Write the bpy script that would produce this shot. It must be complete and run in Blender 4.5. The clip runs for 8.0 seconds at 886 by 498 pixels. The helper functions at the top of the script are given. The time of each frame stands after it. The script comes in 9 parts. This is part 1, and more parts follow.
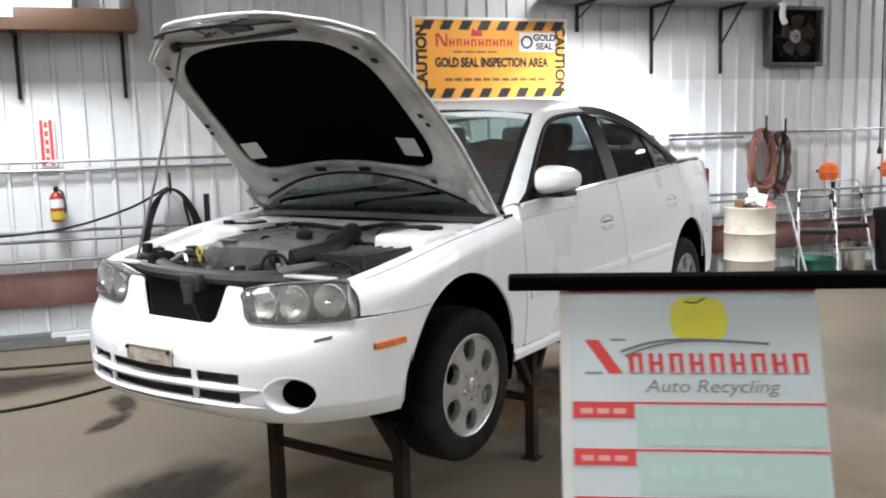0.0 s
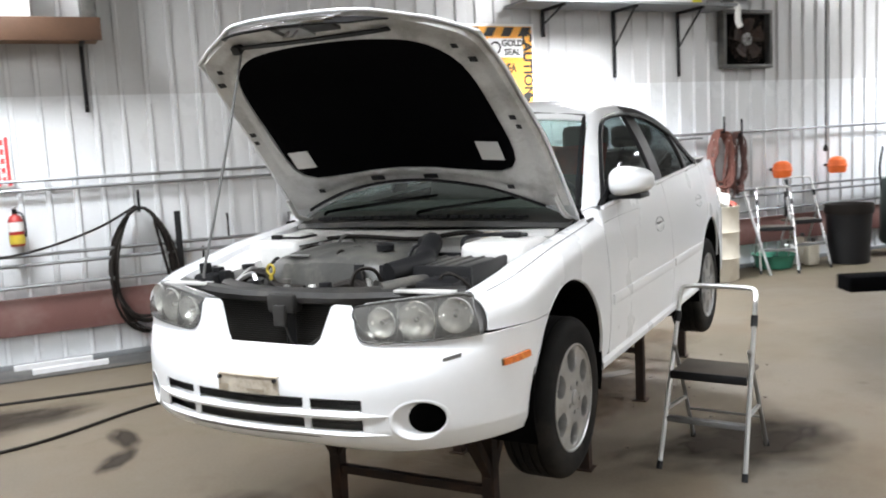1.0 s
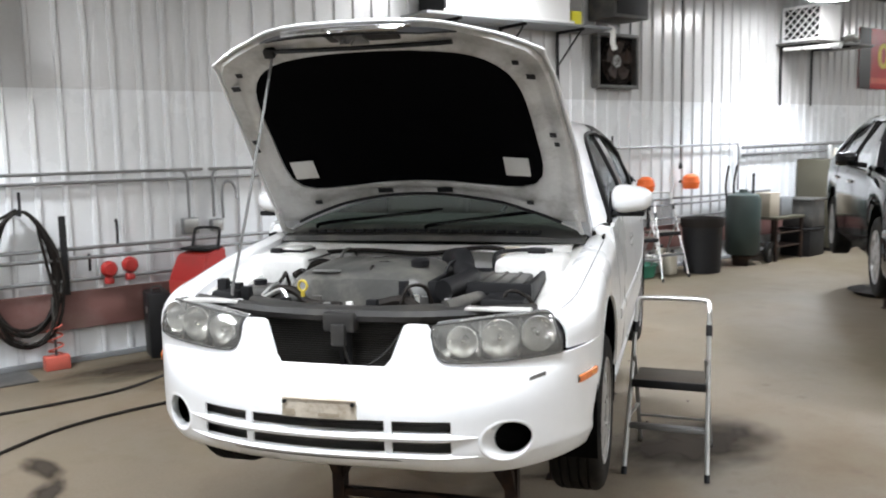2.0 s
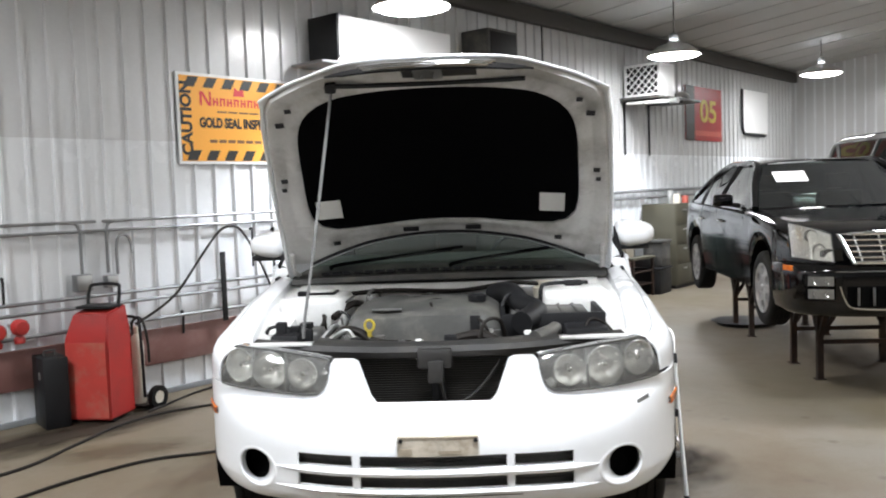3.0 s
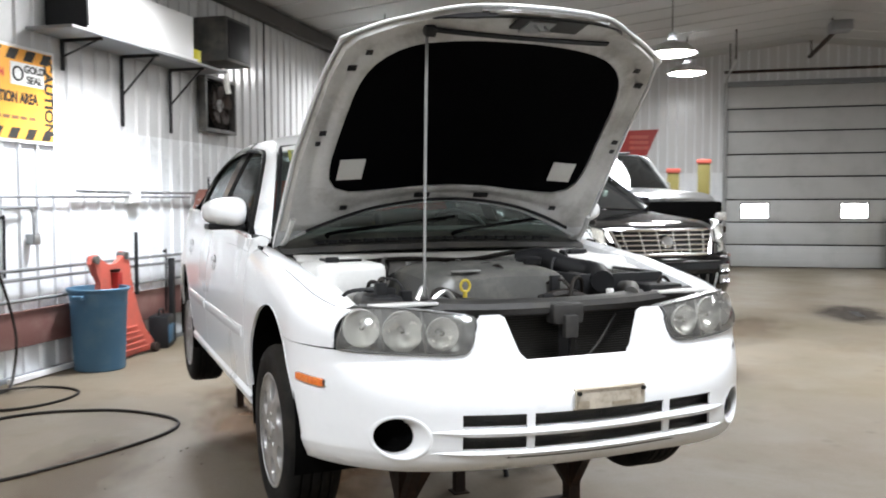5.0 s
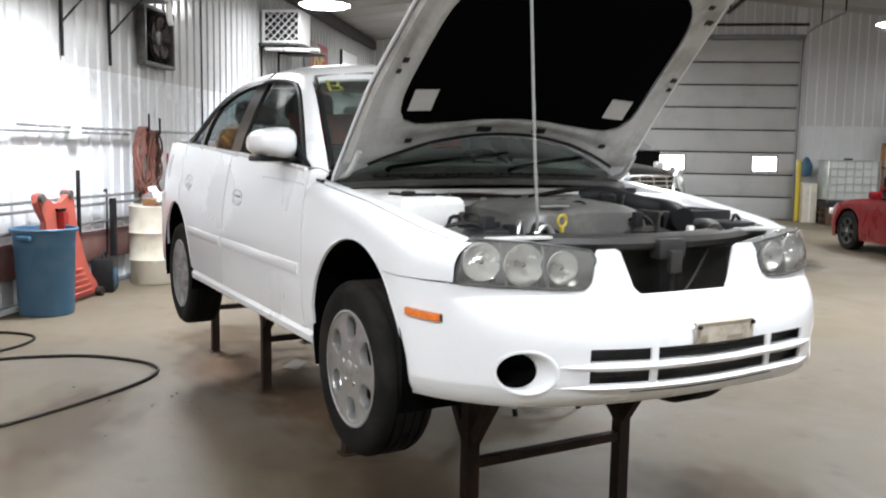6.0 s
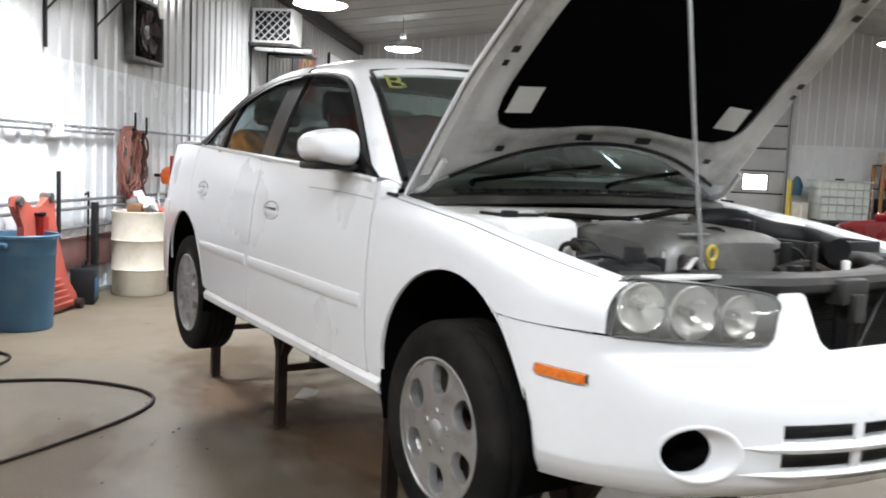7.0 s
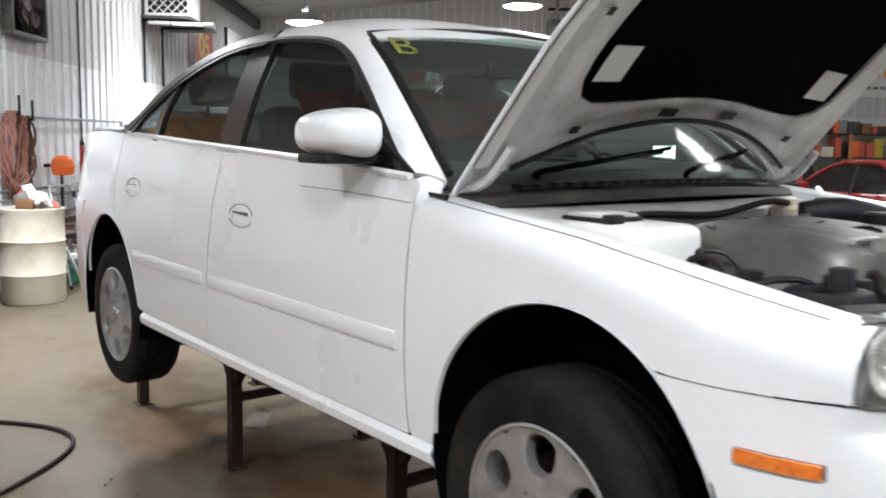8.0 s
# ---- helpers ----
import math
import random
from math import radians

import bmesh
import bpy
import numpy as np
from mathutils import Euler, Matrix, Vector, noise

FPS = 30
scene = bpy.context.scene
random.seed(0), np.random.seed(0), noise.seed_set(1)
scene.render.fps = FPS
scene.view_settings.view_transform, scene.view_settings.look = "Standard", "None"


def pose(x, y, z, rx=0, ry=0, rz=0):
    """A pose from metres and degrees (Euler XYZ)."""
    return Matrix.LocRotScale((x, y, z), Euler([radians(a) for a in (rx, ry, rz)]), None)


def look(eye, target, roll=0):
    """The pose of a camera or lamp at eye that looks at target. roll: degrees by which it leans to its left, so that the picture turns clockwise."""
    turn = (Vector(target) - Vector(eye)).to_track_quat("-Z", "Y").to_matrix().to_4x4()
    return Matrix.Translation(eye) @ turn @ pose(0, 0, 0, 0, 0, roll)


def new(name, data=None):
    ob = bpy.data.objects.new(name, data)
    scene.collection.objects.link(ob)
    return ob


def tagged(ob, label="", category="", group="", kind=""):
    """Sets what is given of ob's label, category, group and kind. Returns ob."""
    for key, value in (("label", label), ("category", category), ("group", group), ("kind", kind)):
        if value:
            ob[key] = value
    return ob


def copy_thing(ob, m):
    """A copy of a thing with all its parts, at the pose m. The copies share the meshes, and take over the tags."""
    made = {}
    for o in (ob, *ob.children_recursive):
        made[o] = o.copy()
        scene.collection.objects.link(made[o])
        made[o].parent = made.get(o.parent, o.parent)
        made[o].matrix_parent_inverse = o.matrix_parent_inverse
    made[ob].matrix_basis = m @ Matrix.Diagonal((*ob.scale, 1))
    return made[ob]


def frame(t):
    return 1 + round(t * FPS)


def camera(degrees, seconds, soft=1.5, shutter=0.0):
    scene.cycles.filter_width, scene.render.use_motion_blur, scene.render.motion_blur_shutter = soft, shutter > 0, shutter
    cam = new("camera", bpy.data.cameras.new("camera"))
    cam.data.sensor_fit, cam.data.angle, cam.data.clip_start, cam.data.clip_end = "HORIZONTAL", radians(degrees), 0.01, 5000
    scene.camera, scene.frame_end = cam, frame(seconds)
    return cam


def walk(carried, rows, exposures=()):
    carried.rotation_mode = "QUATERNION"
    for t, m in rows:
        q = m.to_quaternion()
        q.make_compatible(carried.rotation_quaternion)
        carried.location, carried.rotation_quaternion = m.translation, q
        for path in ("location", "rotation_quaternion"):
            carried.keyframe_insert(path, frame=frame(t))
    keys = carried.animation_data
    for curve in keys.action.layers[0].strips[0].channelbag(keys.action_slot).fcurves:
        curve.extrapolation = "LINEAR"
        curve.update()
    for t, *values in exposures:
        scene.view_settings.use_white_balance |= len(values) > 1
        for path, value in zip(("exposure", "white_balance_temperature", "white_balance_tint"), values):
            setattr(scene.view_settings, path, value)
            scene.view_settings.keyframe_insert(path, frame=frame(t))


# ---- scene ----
cam = camera(54.8, 8.0, soft=1.9, shutter=0.4)
METRES, EYE, TILT, LEAN, TURN = 8.0, 1.5, 0.0, 0.0, 0.0
PATH = [
    (0, (-0.646, -3.797, 1.755), (-0.022, -1.914, 1.502), -1.6),
    (0.5, (-0.907, -3.591, 1.765), (-0.18, -1.747, 1.497), -2.6),
    (1, (-1.25, -3.365, 1.755), (-0.428, -1.557, 1.518), -3.1),
    (1.5, (-1.623, -3.187, 1.8), (-0.582, -1.499, 1.54), -4.9),
    (1.7, (-1.75, -3.07, 1.825), (-0.656, -1.416, 1.565), -3.0),
    (2.8, (-2.53, -2.409, 1.78), (-1.061, -1.059, 1.641), -1.9),
    (3, (-2.639, -2.261, 1.773), (-1.122, -0.964, 1.648), -2.1),
    (3.5, (-2.824, -1.843, 1.726), (-1.186, -0.702, 1.599), -3.7),
    (4, (-3.108, -1.428, 1.649), (-1.319, -0.539, 1.563), -1.5),
    (4.2, (-3.179, -1.285, 1.642), (-1.353, -0.475, 1.545), -0.8),
    (5.3, (-3.405, -0.484, 1.568), (-1.439, -0.13, 1.481), 0.9),
    (5.5, (-3.457, -0.331, 1.554), (-1.478, -0.058, 1.466), 1.8),
    (6, (-3.373, -0.045, 1.532), (-1.402, 0.215, 1.31), 1.0),
    (6.1, (-3.33, -0.005, 1.53), (-1.36, 0.242, 1.288), 0.9),
    (6.5, (-3.101, 0.179, 1.539), (-1.116, 0.326, 1.346), 1.0),
    (7, (-2.842, 0.44, 1.523), (-0.86, 0.627, 1.325), 2.5),
    (7.5, (-2.579, 0.7, 1.543), (-0.592, 0.728, 1.319), 2.1),
    (8, (-2.155, 0.906, 1.541), (-0.171, 0.848, 1.297), 1.0),
]
walk(cam, [(t, look(eye, target, roll)) for t, eye, target, roll in PATH], exposures=[(0, 0.04), (1.0, 0.24), (1.6, 0.26), (2.8, 0.21), (3.6, 0.21), (4.4, 0.16), (6.5, 0.15), (8.0, 0.11)])

# ---------- light of the place ----------
world = bpy.data.worlds.new("world")
world.use_nodes = True
world.node_tree.nodes["Background"].inputs[0].default_value = (0.55, 0.62, 0.72, 1)
world.node_tree.nodes["Background"].inputs[1].default_value = 0.35
scene.world = world
# hanging lamps, some unseen and guessed: place, share of the full power, width of the beam in degrees
LAMP_SPOTS = [(-1.9, 3.7, 3.72, 0.42, 104), (4.03, 3.75, 3.72, 1.08, 116), (9.94, 3.64, 3.80, 0.80, 120), (16.18, 3.32, 4.0, 0.65, 116),
              # (-3.9, 0.9), (-1.3, -1.4) and (5.0, -3.2) are unseen, added to light the sedan
              (-3.9, 0.9, 4.0, 0.50, 128), (-1.3, -1.4, 4.1, 0.46, 128), (5.0, -3.2, 4.1, 0.85, 128), (6.5, -0.9, 4.15, 1.0, 128), (11.6, -0.85, 4.1, 0.5, 128), (16.13, -1.2, 4.42, 0.5, 128),
              (-2.0, -6.3, 4.1, 0.55, 128), (3.5, -6.3, 4.1, 0.9, 128), (9.0, -6.3, 4.1, 0.5, 128), (14.05, -6.33, 4.1, 0.5, 128), (3.4, -10.2, 3.9, 1.0, 128), (12.6, -10.2, 3.9, 0.6, 128)]
LAMP_WATTS = 820.0


# ---------- materials ----------
def surface(name, color, rough=0.5, metal=0.0, vary=0.10, size=3.0, fine=90.0, bump=0.08, coat=0.0, dirt=None, dirt_amount=0.0, dirt_size=1.5, rand=0.0, spec=0.5):
    """A surface with tone changes at two scales, fine relief and, where given, patches of dirt."""
    m = bpy.data.materials.new(name)
    m.use_nodes = True
    t = m.node_tree
    b = t.nodes["Principled BSDF"]
    b.inputs["Roughness"].default_value, b.inputs["Metallic"].default_value = rough, metal
    b.inputs["Coat Weight"].default_value = coat
    b.inputs["Specular IOR Level"].default_value = spec
    b.inputs["Coat Roughness"].default_value = 0.06
    co = t.nodes.new("ShaderNodeTexCoord")
    big, small = t.nodes.new("ShaderNodeTexNoise"), t.nodes.new("ShaderNodeTexNoise")
    big.inputs["Scale"].default_value, small.inputs["Scale"].default_value = size, fine
    big.inputs["Detail"].default_value, small.inputs["Detail"].default_value = 6, 3
    for n in (big, small):
        t.links.new(co.outputs["Object"], n.inputs["Vector"])
    add = t.nodes.new("ShaderNodeMath")
    add.operation = "MULTIPLY_ADD"
    add.inputs[1].default_value = 0.45
    t.links.new(small.outputs["Fac"], add.inputs[0])
    t.links.new(big.outputs["Fac"], add.inputs[2])
    span = t.nodes.new("ShaderNodeMapRange")
    span.inputs["From Min"].default_value, span.inputs["From Max"].default_value = 0.35, 1.1
    span.inputs["To Min"].default_value, span.inputs["To Max"].default_value = 1 - vary, 1 + vary
    t.links.new(add.outputs[0], span.inputs["Value"])
    tone = t.nodes.new("ShaderNodeVectorMath")
    tone.operation = "SCALE"
    tone.inputs[0].default_value = color
    scale_from = span.outputs[0]
    if rand:
        info, mul = t.nodes.new("ShaderNodeObjectInfo"), t.nodes.new("ShaderNodeMapRange")
        mul.inputs["To Min"].default_value, mul.inputs["To Max"].default_value = 1 - rand, 1 + rand
        t.links.new(info.outputs["Random"], mul.inputs["Value"])
        both = t.nodes.new("ShaderNodeMath")
        both.operation = "MULTIPLY"
        t.links.new(mul.outputs[0], both.inputs[0])
        t.links.new(scale_from, both.inputs[1])
        scale_from = both.outputs[0]
    t.links.new(scale_from, tone.inputs["Scale"])
    out = tone.outputs[0]
    if dirt:
        spot = t.nodes.new("ShaderNodeTexNoise")
        spot.inputs["Scale"].default_value, spot.inputs["Detail"].default_value = dirt_size, 8
        spot.inputs["Roughness"].default_value = 0.65
        t.links.new(co.outputs["Object"], spot.inputs["Vector"])
        edge = t.nodes.new("ShaderNodeMapRange")
        edge.inputs["From Min"].default_value, edge.inputs["From Max"].default_value = 0.48, 0.72
        edge.inputs["To Max"].default_value = dirt_amount
        t.links.new(spot.outputs["Fac"], edge.inputs["Value"])
        mix = t.nodes.new("ShaderNodeMix")
        mix.data_type = "RGBA"
        mix.inputs["B"].default_value = (*dirt, 1)
        for sock in mix.inputs:
            if sock.name == "B" and sock.type == "RGBA":
                sock.default_value = (*dirt, 1)
        t.links.new(edge.outputs[0], mix.inputs[0])
        t.links.new(out, mix.inputs[6])
        out = mix.outputs[2]
    t.links.new(out, b.inputs["Base Color"])
    rv = t.nodes.new("ShaderNodeMapRange")
    rv.inputs["To Min"].default_value, rv.inputs["To Max"].default_value = max(0.02, rough - 0.12), min(1, rough + 0.12)
    t.links.new(big.outputs["Fac"], rv.inputs["Value"])
    t.links.new(rv.outputs[0], b.inputs["Roughness"])
    if bump:
        bp = t.nodes.new("ShaderNodeBump")
        bp.inputs["Strength"].default_value, bp.inputs["Distance"].default_value = bump, 0.004
        t.links.new(small.outputs["Fac"], bp.inputs["Height"])
        t.links.new(bp.outputs[0], b.inputs["Normal"])
    return m


def glowing(name, color, strength):
    m = bpy.data.materials.new(name)
    m.use_nodes = True
    b = m.node_tree.nodes["Principled BSDF"]
    b.inputs["Base Color"].default_value = (*color, 1)
    b.inputs["Emission Color"].default_value = (*color, 1)
    b.inputs["Emission Strength"].default_value = strength
    return m


def pane(name, tint, haze=0.0, haze_color=(0.8, 0.8, 0.78), gloss=1.0, rough=0.02):
    """Thin clear sheet: lets light straight through with a tint, mirrors at grazing angles, with some haze."""
    m = bpy.data.materials.new(name)
    m.use_nodes = True
    t = m.node_tree
    t.nodes.remove(t.nodes["Principled BSDF"])
    clear, shine, fres, mix = (t.nodes.new("ShaderNode" + k) for k in ("BsdfTransparent", "BsdfGlossy", "Fresnel", "MixShader"))
    clear.inputs[0].default_value = (*tint, 1)
    shine.inputs["Roughness"].default_value = rough
    fres.inputs[0].default_value = 1.5
    first = clear.outputs[0]
    if haze:
        dull, co, n, mr, mh = (t.nodes.new("ShaderNode" + k) for k in ("BsdfDiffuse", "TexCoord", "TexNoise", "MapRange", "MixShader"))
        dull.inputs[0].default_value = (*haze_color, 1)
        n.inputs["Scale"].default_value = 9
        n.inputs["Detail"].default_value = 5
        t.links.new(co.outputs["Object"], n.inputs["Vector"])
        mr.inputs["To Min"].default_value, mr.inputs["To Max"].default_value = haze * 0.5, haze * 1.5
        t.links.new(n.outputs["Fac"], mr.inputs["Value"])
        t.links.new(mr.outputs[0], mh.inputs[0])
        t.links.new(first, mh.inputs[1])
        t.links.new(dull.outputs[0], mh.inputs[2])
        first = mh.outputs[0]
    boost = t.nodes.new("ShaderNodeMath")
    boost.operation = "MULTIPLY"
    boost.inputs[1].default_value = gloss
    t.links.new(fres.outputs[0], boost.inputs[0])
    t.links.new(boost.outputs[0], mix.inputs[0])
    t.links.new(first, mix.inputs[1])
    t.links.new(shine.outputs[0], mix.inputs[2])
    t.links.new(mix.outputs[0], t.nodes["Material Output"].inputs[0])
    return m


def concrete():
    m = surface("worn_concrete", (0.146, 0.119, 0.085), rough=0.55, spec=0.3, vary=0.30, size=1.1, fine=55, bump=0.10, dirt=(0.10, 0.066, 0.036), dirt_amount=0.8, dirt_size=0.55)
    t = m.node_tree
    b = t.nodes["Principled BSDF"]
    src = b.inputs["Base Color"].links[0].from_socket
    co = next(n for n in t.nodes if n.type == "TEX_COORD")
    # oil drips: small dark spots gathered by a larger noise
    vor, lump = t.nodes.new("ShaderNodeTexVoronoi"), t.nodes.new("ShaderNodeTexNoise")
    vor.inputs["Scale"].default_value, lump.inputs["Scale"].default_value = 3.2, 0.45
    t.links.new(co.outputs["Object"], vor.inputs["Vector"])
    t.links.new(co.outputs["Object"], lump.inputs["Vector"])
    r1, r2 = t.nodes.new("ShaderNodeMapRange"), t.nodes.new("ShaderNodeMapRange")
    r1.inputs["From Min"].default_value, r1.inputs["From Max"].default_value = 0.16, 0.05
    r2.inputs["From Min"].default_value, r2.inputs["From Max"].default_value = 0.50, 0.66
    t.links.new(vor.outputs["Distance"], r1.inputs["Value"])
    t.links.new(lump.outputs["Fac"], r2.inputs["Value"])
    mul, mix = t.nodes.new("ShaderNodeMath"), t.nodes.new("ShaderNodeMix")
    mul.operation = "MULTIPLY"
    t.links.new(r1.outputs[0], mul.inputs[0])
    t.links.new(r2.outputs[0], mul.inputs[1])
    mix.data_type = "RGBA"
    mix.inputs[7].default_value = (0.085, 0.06, 0.04, 1)
    t.links.new(mul.outputs[0], mix.inputs[0])
    # old spills: olive and grey patches of several sizes
    for scale, low, high, amount, tint in ((0.33, 0.46, 0.62, 0.60, (0.112, 0.092, 0.054)), (0.8, 0.52, 0.66, 0.50, (0.168, 0.150, 0.123)), (2.6, 0.55, 0.70, 0.55, (0.105, 0.078, 0.048))):
        patch, cut, blend = t.nodes.new("ShaderNodeTexNoise"), t.nodes.new("ShaderNodeMapRange"), t.nodes.new("ShaderNodeMix")
        patch.inputs["Scale"].default_value, patch.inputs["Detail"].default_value, patch.inputs["Roughness"].default_value = scale, 9, 0.62
        patch.inputs["Distortion"].default_value = 0.4
        cut.inputs["From Min"].default_value, cut.inputs["From Max"].default_value, cut.inputs["To Max"].default_value = low, high, amount
        blend.data_type = "RGBA"
        blend.inputs[7].default_value = (*tint, 1)
        t.links.new(co.outputs["Object"], patch.inputs["Vector"])
        t.links.new(patch.outputs["Fac"], cut.inputs["Value"])
        t.links.new(cut.outputs[0], blend.inputs[0])
        t.links.new(src, blend.inputs[6])
        src = blend.outputs[2]
    t.links.new(src, mix.inputs[6])
    t.links.new(mix.outputs[2], b.inputs["Base Color"])
    return m


